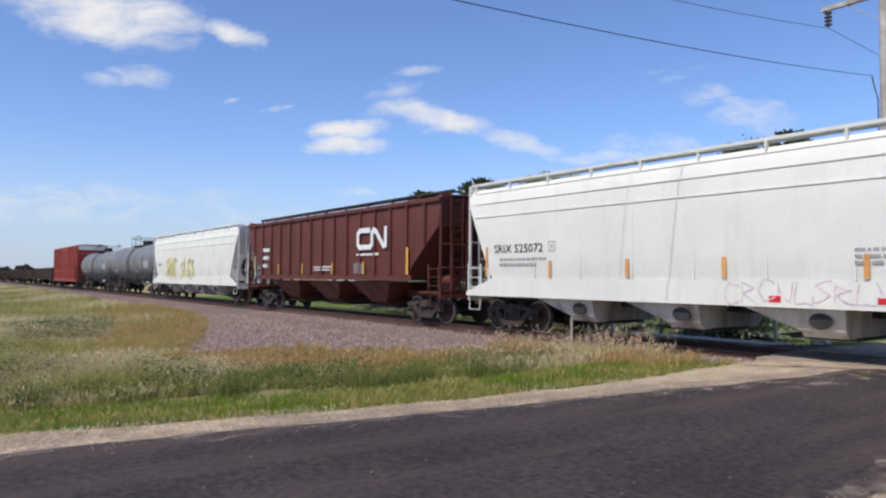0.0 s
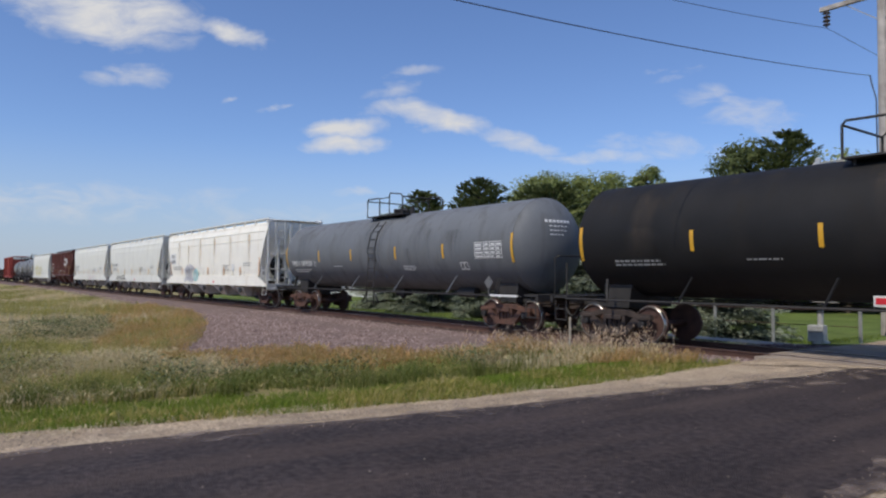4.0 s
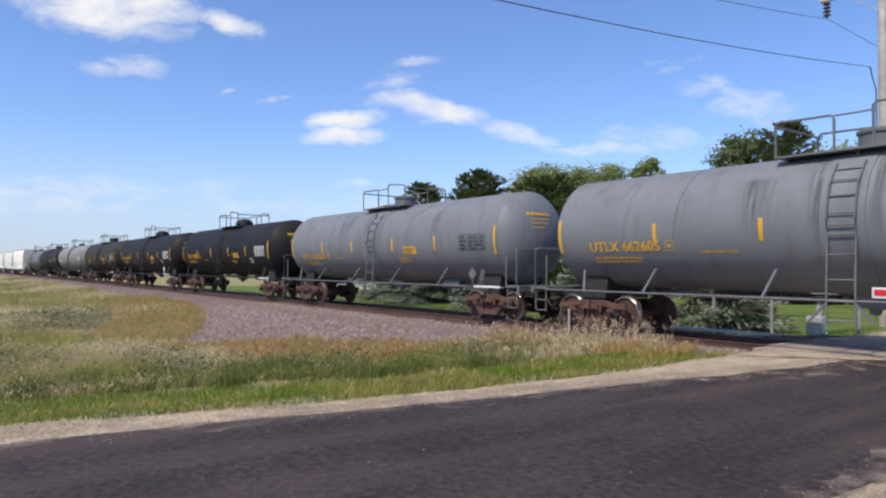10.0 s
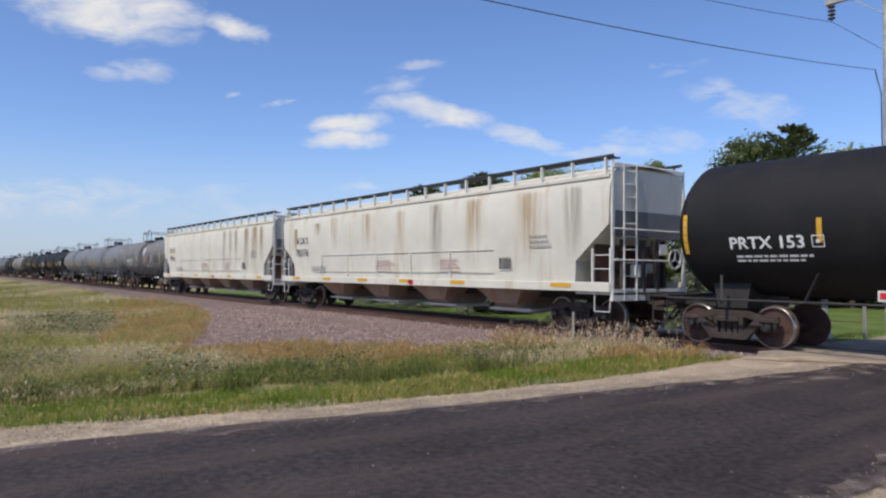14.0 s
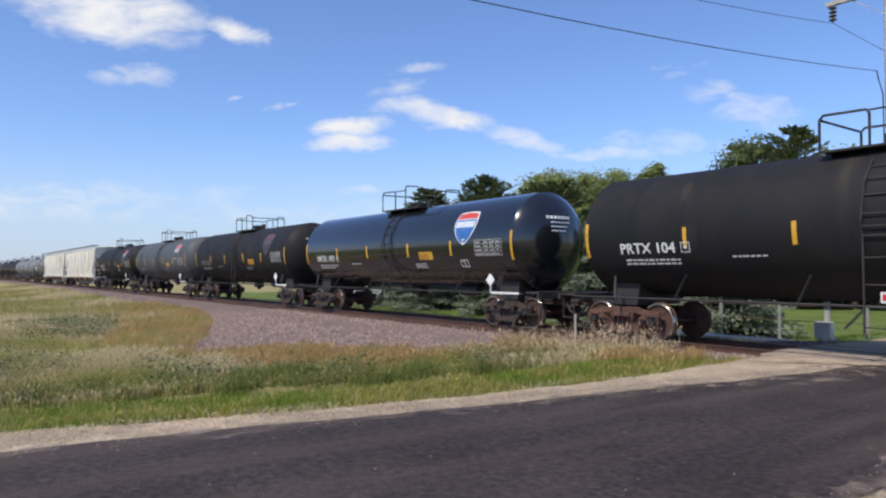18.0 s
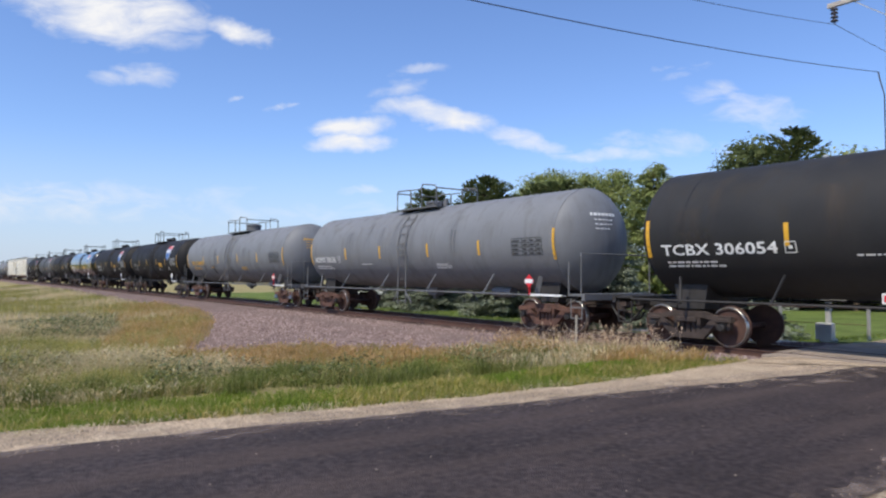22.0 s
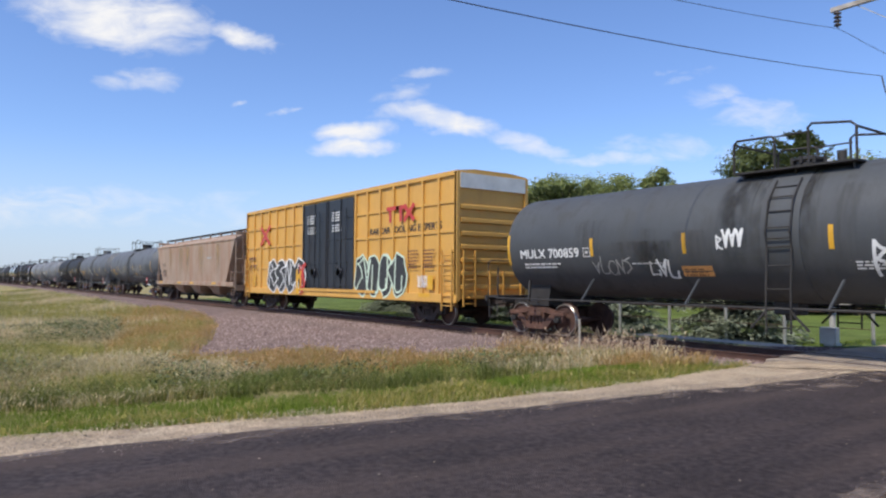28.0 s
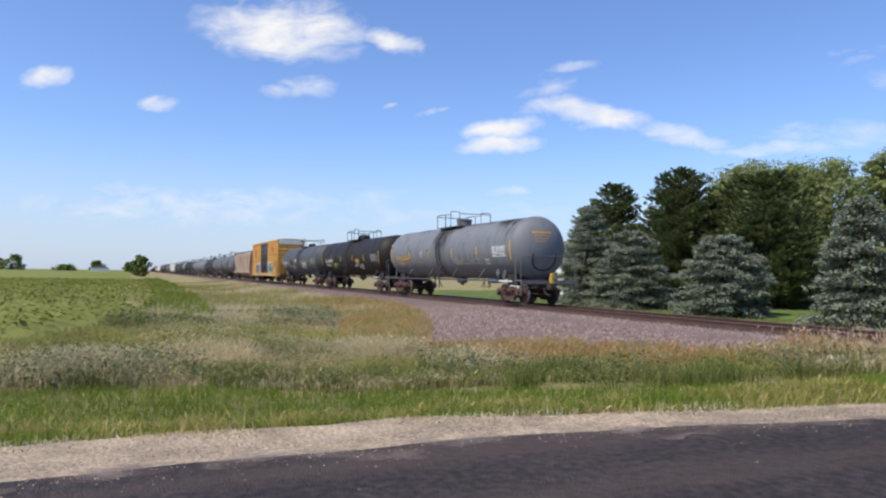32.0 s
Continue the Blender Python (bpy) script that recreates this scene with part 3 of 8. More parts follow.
def tank_car(x_left, x_right, mat, label, text, text_mat=LETTER_YELLOW, R=1.48, zc=2.62, text_at=0.95, text_w=2.1, frame_mat=STEEL_DARK,
             stripes=TAPE, truck_mat=RUST, caps=STEEL_DARK, dome="housing", wide_ladder=False, end_rails=True, placard=None, panel=LETTER_WHITE,
             belt=True, shield=None, graffiti=None, tag=None, small=None, small_at=None, box=None, seed=1, platform_at=0.0, text_z=2.2, ladder_mat=None, reservoir=False):
    """A tank car whose shell's straight part reaches from x_left to x_right (places along the train at the start)."""
    mid = (x_left + x_right) / 2
    half = (x_right - x_left) / 2
    car = thing("tank_car", label, "tank car", "train of freight cars", (mid, 0, 0))
    head = [(head_x(q), q) for q in (0.99, 0.97, 0.94, 0.9, 0.85, 0.78, 0.7, 0.6, 0.48, 0.34, 0.18, 0.03)]
    prof = [(-half - d, R * c) for d, c in reversed(head)] + [(-half, R), (-half * 0.33, R), (half * 0.33, R), (half, R)] + [(half + d, R * c) for d, c in head]
    part("tank_shell", Mesh().lathe_x(prof, 56, zc), mat, car, smooth=22)
    px = platform_at
    if belt:
        part("jacket_band", Mesh().lathe_x([(px - 0.42, R), (px - 0.41, R + 0.018), (px + 0.41, R + 0.018), (px + 0.42, R)], 56, zc), mat, car, smooth=30)
    tx = half - 0.76
    for s in (-1, 1):
        x = s * tx
        m = Mesh()
        m.prism_y([(x - 0.35, 0.85), (x + 0.35, 0.85), (x + 0.5, zc - R * 0.62), (x - 0.5, zc - R * 0.62)], -0.9, 0.9)
        # dark on every car: shade under the shell is put into the colour
        part("saddle", m, STEEL_DARK, car)
        for y in (-1, 1):
            part("saddle_post", Mesh().bar((x - s * 0.05, y * 1.4, 0.98), (x + s * 0.02, y * 1.28, zc - R * 0.7), 0.05, 0.13), frame_mat, car)
        e = s * (half + 1.08)
        m = Mesh()
        m.box(min(x - s * 0.4, e), max(x - s * 0.4, e), -0.3, 0.3, 0.72, 1.06, 0.02)
        part("stub_sill", m, TRUCK_DARK, car)
        m = Mesh()
        m.box(min(e - s * 0.55, e), max(e - s * 0.55, e), -1.45, 1.45, 1.06, 1.12)
        m.box(e - 0.05, e + 0.05, -1.48, 1.48, 0.95, 1.12)
        for y in (-1.42, 1.42):
            m.tube([(e - s * 0.1, y, 1.0), (e - s * 0.1, y, 0.45)], 0.018, 5)
            m.tube([(e - s * 0.5, y, 1.0), (e - s * 0.5, y, 0.45)], 0.018, 5)
            for z in (0.46, 0.75):
                m.tube([(e - s * 0.1, y, z), (e - s * 0.5, y, z)], 0.018, 5)
        part("end_platform", m, frame_mat, car)
        if end_rails:
            m = Mesh()
            m.tube([(e - s * 0.1, -1.45, 1.05), (e - s * 0.1, -1.45, 2.15), (e - s * 0.18, -1.38, 2.22), (e - s * 0.18, 1.38, 2.22), (e - s * 0.1, 1.45, 2.15), (e - s * 0.1, 1.45, 1.05)], 0.024, 6)
            m.tube([(e - s * 0.55, -1.45, 1.05), (e - s * 0.55, -1.45, 2.0)], 0.024, 6)
            part("end_handrail", m, frame_mat, car)
        # dark brake rigging and hose under the platform
        m = Mesh()
        m.bar((x + s * 0.5, -0.7, 0.9), (e - s * 0.1, -0.7, 0.95), 0.08, 0.1)
        m.bar((e - s * 0.5, -1.2, 0.98), (e - s * 0.5, 1.2, 0.98), 0.1, 0.12)
        m.tube([(e - s * 0.05, -0.3, 0.85), (e + s * 0.2, -0.34, 0.55), (e + s * 0.42, -0.26, 0.42)], 0.03, 6)
        m.tube([(e - s * 0.1, -1.3, 0.82), (e - s * 0.1, 0.3, 0.9)], 0.022, 6)
        part("brake_rigging", m, STEEL_DARK, car)
    for y in (-1, 1):
        m = Mesh()
        m.tube([(-half - 0.5, y * 1.52, 1.05), (half + 0.5, y * 1.52, 1.05)], 0.028, 6)
        part("side_rail", m, frame_mat, car)
    for k in range(4):
        x = -half + half * 2 * (k + 0.95) / 4.9
        part("rail_bracket", Mesh().bar((x - 0.08, -1.51, 1.05), (x + 0.06, -R * 0.78, zc - R * 0.66), 0.05, 0.035), mat, car)
    m = Mesh().box(-0.3, 0.3, -0.2, 0.2, zc - R - 0.28, zc - R + 0.1, 0.03)
    m.lathe_z([(zc - R - 0.4, 0.1), (zc - R - 0.2, 0.14)], 12)
    part("bottom_outlet", m, frame_mat, car)
    m = Mesh()
    m.tube([(-half + 1.9, 0.25, zc - R - 0.12), (half - 1.9, 0.25, zc - R - 0.12)], 0.03, 5)
    m.lathe_x([(half - 3.6, 0.0), (half - 3.6, 0.17), (half - 2.7, 0.17), (half - 2.7, 0.0)], 12, zc - R - 0.05, -0.55)
    part("brake_pipe", m, frame_mat, car)
    # top works
    top = zc + R
    pl = 1.3 if dome == "manway" else 1.55
    for y in (-1, 1):
        m = Mesh()
        m.box(px - pl, px + pl, y * 0.75 - 0.22, y * 0.75 + 0.22, top - 0.1, top - 0.06)
        for x in (-0.9 * pl, 0, 0.9 * pl):
            m.bar((px + x, y * 0.75, top - 0.45), (px + x, y * 0.75, top - 0.1), 0.05, 0.05)
        part("platform", m, frame_mat, car)
    h = top + 0.66
    for y in (-1, 1):
        yy = y * 0.95
        m = Mesh()
        m.tube([(px - pl, yy, top - 0.1), (px - pl, yy, h - 0.08), (px - pl + 0.08, yy, h), (px - 0.42, yy, h - 0.02), (px - 0.36, yy, h - 0.1), (px - 0.36, yy, top - 0.1)], 0.028, 6)
        m.tube([(px + 0.36, yy, top - 0.1), (px + 0.36, yy, h + 0.05), (px + 0.44, yy, h + 0.12), (px + pl - 0.1, yy, h + 0.02), (px + pl, yy, h - 0.08), (px + pl, yy, top - 0.1)], 0.028, 6)
        m.tube([(px - 0.4, yy, h - 0.04), (px + 0.4, yy, h - 0.04)], 0.02, 6)
        part("platform_rail", m, frame_mat, car)
    for x in (-pl, pl):
        part("platform_end_rail", Mesh().tube([(px + x, -0.95, h - 0.08), (px + x, 0.95, h - 0.08)], 0.026, 6), frame_mat, car)
    m = Mesh()
    if dome == "housing":
        m.lathe_z([(top - 0.1, 0.42), (top + 0.26, 0.42), (top + 0.3, 0.46), (top + 0.36, 0.46), (top + 0.4, 0.36)], 20, px + 0.15)
    elif dome == "manway":
        m.lathe_z([(top - 0.1, 0.3), (top + 0.14, 0.3), (top + 0.16, 0.35), (top + 0.2, 0.35), (top + 0.26, 0.2)], 18, px - 0.1)
        for k in range(8):
            a = k * math.tau / 8
            m.box(px - 0.1 + math.cos(a) * 0.34 - 0.03, px - 0.1 + math.cos(a) * 0.34 + 0.03, math.sin(a) * 0.34 - 0.03, math.sin(a) * 0.34 + 0.03, top + 0.08, top + 0.24)
        m.lathe_z([(top - 0.1, 0.1), (top + 0.3, 0.1)], 10, px + 0.6)
    else:
        m.lathe_z([(top - 0.2, 0.5), (top + 0.2, 0.5), (top + 0.34, 0.4), (top + 0.4, 0.2)], 20, px + 0.1)
    part("dome", m, frame_mat if dome != "big" else mat, car, smooth=40)
    for y in (-1, 1):
        m = Mesh()
        w = 0.26
        pts = [(y * 1.56, 0.55), (y * 1.56, 1.3), (y * (R + 0.07) * 0.97, zc - 0.35), (y * (R + 0.09), zc), (y * (R + 0.08) * 0.9, zc + R * 0.46), (y * (R + 0.08) * 0.66, zc + R * 0.77)]
        for x in (-w, w):
            m.tube([(px + x, a, b) for a, b in pts], 0.022, 5)
        steps = 10
        for i in range(steps):
            f = (i + 0.3) / steps * (len(pts) - 1)
            j = int(f)
            a = Vector(pts[j]).lerp(Vector(pts[j + 1]), f - j)
            m.tube([(px - w, a.x, a.y), (px + w, a.x, a.y)], 0.015, 5)
        m.bar((px - w, y * 1.56, 1.0), (px - w - 0.35, y * 1.54, 0.62), 0.04, 0.04)
        m.bar((px + w, y * 1.56, 1.0), (px + w + 0.35, y * 1.54, 0.62), 0.04, 0.04)
        part("ladder", m, ladder_mat or frame_mat, car)
    trucks(car, (-tx, tx), truck_mat, caps)
    couplers(car, -half - 1.1, half + 1.1)
    # marks
    side = Side(car, R, zc)
    for i, f in enumerate((0.0, 0.21, 0.39, 0.6, 0.785, 1.0)):
        x = -half + 2 * half * f
        end = i in (0, 5)
        side.patch("reflective_stripe", stripes, [(x - 0.05, x + 0.05, 2.05 if end else 2.24, 2.95 if end else 2.72)])
    if text:
        side.text("lettering", text_mat, text, -half + text_at, text_z, 0.25, text_w)
    if text and text_mat in (LETTER_WHITE, LETTER_YELLOW):
        u = -half + text_at + text_w + 0.16
        side.patch("box_mark", text_mat, [(u, u + 0.24, text_z, text_z + 0.018), (u, u + 0.24, text_z + 0.23, text_z + 0.248), (u, u + 0.018, text_z, text_z + 0.248), (u + 0.222, u + 0.24, text_z, text_z + 0.248), (u + 0.08, u + 0.16, text_z + 0.09, text_z + 0.16)], "small boxed stencil mark")
    side.small_print("stencil", text_mat, -half + text_at + 0.1, text_z - 0.2, 1.7, 2, 0.1, seed)
    side.small_print("stencil", text_mat, half * 0.25, 1.95, 0.9, 3, 0.07, seed + 5)
    side.small_print("stencil", text_mat, -half * 0.42, 2.0, 0.9, 1, 0.07, seed + 6)
    if panel:
        side.data_panel(half - 1.75, 2.2, 1.3, 0.5, panel, seed)
    if small:
        side.patch("decal_panel", small, [(small_at[0], small_at[0] + 0.8, small_at[1], small_at[1] + 0.28) if small_at else (half * 0.3, half * 0.3 + 0.82, 2.12, 2.4)])
    if small:
        u0, v0 = small_at if small_at else (half * 0.3, 2.12)
        side.small_print("decal_print", LETTER_BROWN, u0 + 0.06, v0 + 0.17, 0.68, 3, 0.075, seed + 60)
    if box:
        side.patch("box_mark", box, [(half - 2.6, half - 2.2, 1.82, 1.85), (half - 2.6, half - 2.2, 2.06, 2.09), (half - 2.6, half - 2.57, 1.85, 2.06),
                                     (half - 2.42, half - 2.38, 1.85, 2.06), (half - 2.23, half - 2.2, 1.85, 2.06)])
    rng = random.Random(seed * 7 + 3)
    run = SOOT_RUN if mat in (GREY, GREY_STAIN, SLATE, DARK_GREY, MID_GREY, BLUE_GREY) else MUD_RUN
    if mat is not GLOSS:
        places = [(px + s * rng.uniform(0.5, 0.75), rng.uniform(0.4, 0.8), zc + R * 1.15, rng.uniform(1.6, 2.3)) for s in (-1, 1)]
        places += [(rng.uniform(-half + 0.6, half - 0.6), rng.uniform(0.3, 1.3), zc + rng.uniform(0.0, 1.5), rng.uniform(1.5, 2.4)) for _ in range(5)]
        side.runs(run, places, "dirt run down the shell", 0.004)
    if shield:
        shield_mark(side, half * 0.67, 3.22, shield)
    if graffiti:
        for g in graffiti:
            side.scrawl("graffiti", *g)
    if placard:
        m = Mesh()
        px_, pz = half - 0.9, 1.45
        m.add([(px_ - 0.2, -1.6, pz), (px_, -1.6, pz - 0.2), (px_ + 0.2, -1.6, pz), (px_, -1.6, pz + 0.2),
               (px_ - 0.2, -1.58, pz), (px_, -1.58, pz - 0.2), (px_ + 0.2, -1.58, pz), (px_, -1.58, pz + 0.2)],
              [(0, 1, 2, 3), (7, 6, 5, 4), (0, 4, 5, 1), (1, 5, 6, 2), (2, 6, 7, 3), (3, 7, 4, 0)])
        m.bar((px_, -1.57, 1.05), (px_, -1.57, pz + 0.1), 0.05, 0.03)
        part("placard", m, placard, car, "diamond shaped hazard placard")
        if placard is TAPE_RED:
            part("placard_band", Mesh().box(px_ - 0.17, px_ + 0.17, -1.606, -1.6, pz - 0.06, pz + 0.06), LETTER_WHITE, car, "white band on the placard")
    if reservoir:
        part("air_reservoir", Mesh().lathe_x([(half - 0.75, 0.0), (half - 0.75, 0.15), (half + 0.1, 0.15), (half + 0.1, 0.0)], 12, 1.3, -1.3), STEEL_DARK, car, smooth=40)
    Side(car, 0, 0, -1.545).patch("conspicuity_tape", LETTER_WHITE, [(half - 0.9, half + 0.35, 1.03, 1.09)])
    # marks on the rear head, laid on its dished surface
    m = Mesh()
    rng = random.Random(seed + 90)
    for i in range(4):
        z = 0.66 - i * 0.13
        hgt = 0.085 if i == 0 else 0.035
        y = -0.62 + 0.1 * min(i, 1)
        while y < 0.3 - 0.12 * i:
            w = rng.uniform(0.07, 0.13)
            m.add([(half + head_x(math.hypot(a, b) / R) + 0.016, a, zc + b) for a, b in ((y, z), (y + w, z), (y + w, z + hgt), (y, z + hgt))], [(0, 1, 2, 3)])
            y += w + 0.035
    part("head_lettering", m, text_mat, car)["kind"] = "stuff"
    for e in (-half, half):
        part("head_seam", Mesh().lathe_x([(e - 0.03, R), (e - 0.02, R + 0.004), (e + 0.02, R + 0.004), (e + 0.03, R - 0.002)], 56, zc), mat, car, smooth=30)
    return car


def shield_mark(side, u, v, kind):
    """A highway shield, in plain shapes: pale rim, red head, a row of pale blocks and a road on a dark field."""
    white, red, dark = (LETTER_WHITE, DECAL_RED, DECAL_BLUE) if kind == "bright" else (DECAL_PALE, DECAL_RED, LETTER_BLACK) if kind == "dark" else (PLUM, PLUM_RED, LETTER_BLACK)
    outline = ((-0.64, 0.02), (-0.58, 0.13), (-0.48, 0.27), (-0.36, 0.39), (-0.22, 0.49), (-0.06, 0.555), (0.1, 0.58), (0.24, 0.57), (0.36, 0.53), (0.46, 0.5), (0.5, 0.49))

    def half_width(z):
        return float(np.interp(z, [a for a, b in outline], [b for a, b in outline]))

    def plate(name, mat, inset, lo, hi, lift, bow=0.0):
        m = Mesh()
        n, k = 14, 8
        vs = []
        for i in range(n + 1):
            for q in range(k + 1):
                f = q / k * 2 - 1
                z = lo + (hi - lo) * i / n
                w = max(0.012, half_width(z) - inset)
                vs.append(side.at(u + w * f, v + z + bow * (1 - f * f) * i / n, lift))
        m.add(vs, [(i * (k + 1) + q, i * (k + 1) + q + 1, (i + 1) * (k + 1) + q + 1, (i + 1) * (k + 1) + q) for i in range(n) for q in range(k)])
        part(name, m, mat, side.parent)

    plate("shield_outline", white, 0.0, -0.64, 0.5, 0.008, 0.05)
    plate("shield_band", red, 0.05, 0.25, 0.45, 0.013, 0.05)
    plate("shield_field", dark, 0.05, -0.56, 0.22, 0.013)
    m = Mesh()
    for k in range(7):
        x = u - 0.47 + k * 0.136
        side.quad(m, x, x + 0.105, v - 0.06, v + 0.15, 0.018, 0.02)
    part("shield_blocks", m, white, side.parent)["kind"] = "stuff"
    m = Mesh()
    m.add([side.at(u + a, v + b, 0.018) for a, b in ((-0.075, -0.5), (0.075, -0.5), (0.018, -0.12), (-0.018, -0.12))], [(0, 1, 2, 3)])
    part("shield_road", m, white, side.parent)


# ---- covered hoppers ----


def hopper_car(x_left, x_right, mat, label, style, text=None, text_mat=LETTER_BLACK, trim=STEEL_WHITE, bays=4, bay_mat=None, truck_mat=TRUCK_DARK,
               roof_posts=12, stripes=TAPE_ORANGE, seed=1, text_size=0.3, text_w=1.5, under=STEEL_DARK):
    mid, half = (x_left + x_right) / 2, (x_right - x_left) / 2
    car = thing("covered_hopper", label, "hopper car", "train of freight cars", (mid, 0, 0))
    # levels: height, inset of the ends, half width
    if style == "round":
        levels = [(1.35, 1.25, 1.5), (1.6, 1.2, 1.56), (2.2, 0.9, 1.6), (3.2, 0.42, 1.6), (3.9, 0.1, 1.57), (4.22, 0.02, 1.5), (4.38, 0.0, 1.4), (4.45, 0.0, 1.0), (4.48, 0.0, 0.0)]
    elif style == "long":
        levels = [(1.2, 1.3, 1.52), (1.93, 1.25, 1.56), (2.86, 0.1, 1.6), (3.8, 0.05, 1.6), (4.15, 0.02, 1.5), (4.3, 0.0, 1.25), (4.4, 0.0, 0.8), (4.45, 0.0, 0.0)]
    elif style == "tan":
        levels = [(1.35, 1.6, 1.55), (2.4, 0.9, 1.6), (3.9, 0.0, 1.6), (4.02, 0.0, 1.5), (4.2, 0.0, 1.1), (4.3, 0.0, 0.5), (4.32, 0.0, 0.0)]
    else:
        levels = [(1.55, 2.0, 1.5), (2.0, 1.75, 1.54), (3.38, 0.14, 1.54), (4.2, 0.05, 1.54), (4.35, 0.0, 1.5), (4.42, 0.0, 0.9), (4.45, 0.0, 0.0)]
    cols = 12
    m = Mesh()
    rings = []
    for z, i, w in levels:
        w = max(w, 0.01)
        a, b = -half + i, half - i
        near = [(a + (b - a) * k / cols, -w, z) for k in range(cols + 1)]
        rings.append(near + [(x, -y, z2) for x, y, z2 in reversed(near)])
    m.rings(rings)
    part("body", m, mat, car, smooth=35)
    side = Side(car, 0, 0, -1.6)
    # side sill
    z0 = 1.05 if style != "rib" else 1.48
    for y in (-1, 1):
        m = Mesh()
        if style == "round":
            m.prism_y([(-half, z0), (half, z0), (half - 0.02, z0 + 0.12), (half - 1.2, 1.58), (-half + 1.2, 1.58), (-half + 0.02, z0 + 0.12)], y * 1.6 - 0.02, y * 1.6 + 0.02)
        elif style == "rib":
            m.box(-half + 1.7, half - 1.7, y * 1.57 - 0.05, y * 1.57 + 0.05, z0, z0 + 0.2)
        else:
            m.box(-half + 0.05, half - 0.05, y * 1.6 - 0.04, y * 1.6 + 0.04, z0 + 0.07, z0 + 0.32, 0.015)
        part("side_sill", m, mat, car)
    # seams and posts
    if style == "round":
        for z, w in ((3.48, 1.588), (3.9, 1.57), (4.24, 1.49)):
            m = Mesh()
            m.box(-half + 0.4, half - 0.4, -w - 0.022, -w + 0.02, z, z + 0.028)
            part("seam", m, mat, car)
        for k in range(1, 9):
            x = -half + 1.4 + (2 * half - 2.8) * k / 9
            m = Mesh()
            m.box(x - 0.02, x + 0.02, -1.606, -1.59, 1.6, 3.2)
            part("weld_seam", m, mat, car)
    elif style == "long":
        m = Mesh().box(-half + 0.1, half - 0.1, -1.57, -1.5, 4.08, 4.16)
        part("roof_seam", m, mat, car)
        for k in range(5):
            x = -half + 4.2 + k * 2.35
            m = Mesh()
            m.box(x, x + 2.2, -1.606, -1.59, 2.29, 2.31)
            m.box(x, x + 2.2, -1.606, -1.59, 1.63, 1.65)
            m.box(x - 0.015, x + 0.015, -1.606, -1.59, 1.4, 2.32)
            part("stiffener", m, mat, car)
    elif style == "tan":
        part("roof_seam", Mesh().box(-half + 0.05, half - 0.05, -1.64, -1.58, 3.86, 3.94), mat, car)
    else:
        for k in range(15):
            x = -half + 0.9 + (2 * half - 1.8) * k / 14
            i = 0.0
            zlow = 1.6 if abs(x) < half - 2.0 else 2.0 + (abs(x) - half + 1.75) * 0.86
            m = Mesh().box(x - 0.05, x + 0.05, -1.62, -1.53, zlow, 4.25)
            part("side_post", m, mat, car)
        part("top_chord", Mesh().box(-half, half, -1.63, -1.5, 4.2, 4.36, 0.02), mat, car)
    # roof walk and its posts
    rz = levels[-1][0]
    ry = 1.28 if style in ("round", "long") else 0.75
    lift = 0.02 if style == "round" else 0.14
    m = Mesh()
    for y in (-1, 1):
        m.box(-half + 0.1, half - 0.1, y * ry - 0.16, y * ry + 0.16, rz + lift, rz + lift + 0.03)
        m.bar((-half + 0.05, y * (ry + 0.17), rz + lift + 0.05), (half - 0.05, y * (ry + 0.17), rz + lift + 0.05), 0.03, 0.07)
    part("roof_walk", m, trim if style == "round" else STEEL_DARK, car)
    for k in range(roof_posts):
        x = -half + 0.3 + (2 * half - 0.6) * k / (roof_posts - 1)
        for y in (-1, 1):
            m = Mesh().bar((x, y * (ry + 0.17), rz - 0.28), (x, y * (ry + 0.17), rz + lift + 0.02), 0.1, 0.05)
            part("walk_support", m, trim, car)
    m = Mesh()
    m.box(-half * 0.9, half * 0.9, -0.35, 0.35, rz - 0.05, rz + 0.1, 0.03)
    part("hatch_trough", m, mat, car)
    # outlets
    n = bays
    span = 2 * half - 5.6
    for k in range(n):
        c = -span / 2 + span * (k + 0.5) / n
        w = span / n
        m = Mesh()
        ring = []
        if style == "round":      # one steep wall, one slanting wall
            shape = ((1.42, -0.46, 0.24, 1.5), (1.02, -0.4, 0.24, 1.48), (0.6, -0.06, 0.22, 1.3), (0.46, -0.06, 0.22, 1.15))
        else:
            shape = ((1.42, -0.44, 0.33, 1.4), (0.66, -0.17, 0.13, 1.0), (0.5, -0.17, 0.13, 0.72))
        for z, lo_, hi_, hy_ in shape:
            ring.append([(c + w * lo_, -hy_, z), (c + w * hi_, -hy_, z), (c + w * hi_, hy_, z), (c + w * lo_, hy_, z)])
        m.rings(ring)
        bay = part("hopper_bay", m, bay_mat or mat, car)
        m = Mesh().box(c - w * 0.22, c + w * 0.22, -0.78, 0.78, 0.4, 0.5, 0.02)
        m.tube([(c - w * 0.26, -0.84, 0.46), (c + w * 0.26, -0.84, 0.46)], 0.03, 6)
        part("outlet_gate", m, trim if style == "long" else STEEL_DARK, bay)
        if style == "round":
            m = Mesh()
            ring = [[(c + w * 0.09 + w * k * math.cos(q * math.tau / 14), -1.4 - d_, 0.8 + w * k * 0.7 * math.sin(q * math.tau / 14)) for q in range(14)] for k, d_ in ((0.075, 0.06), (0.07, 0.0))]
            m.rings(ring)
            part("vibrator_bracket", m, STEEL_DARK, bay)
    m = Mesh()
    m.box(-half, half, -0.28, 0.28, 0.85, 1.12, 0.02)
    part("center_sill", m, under, car)
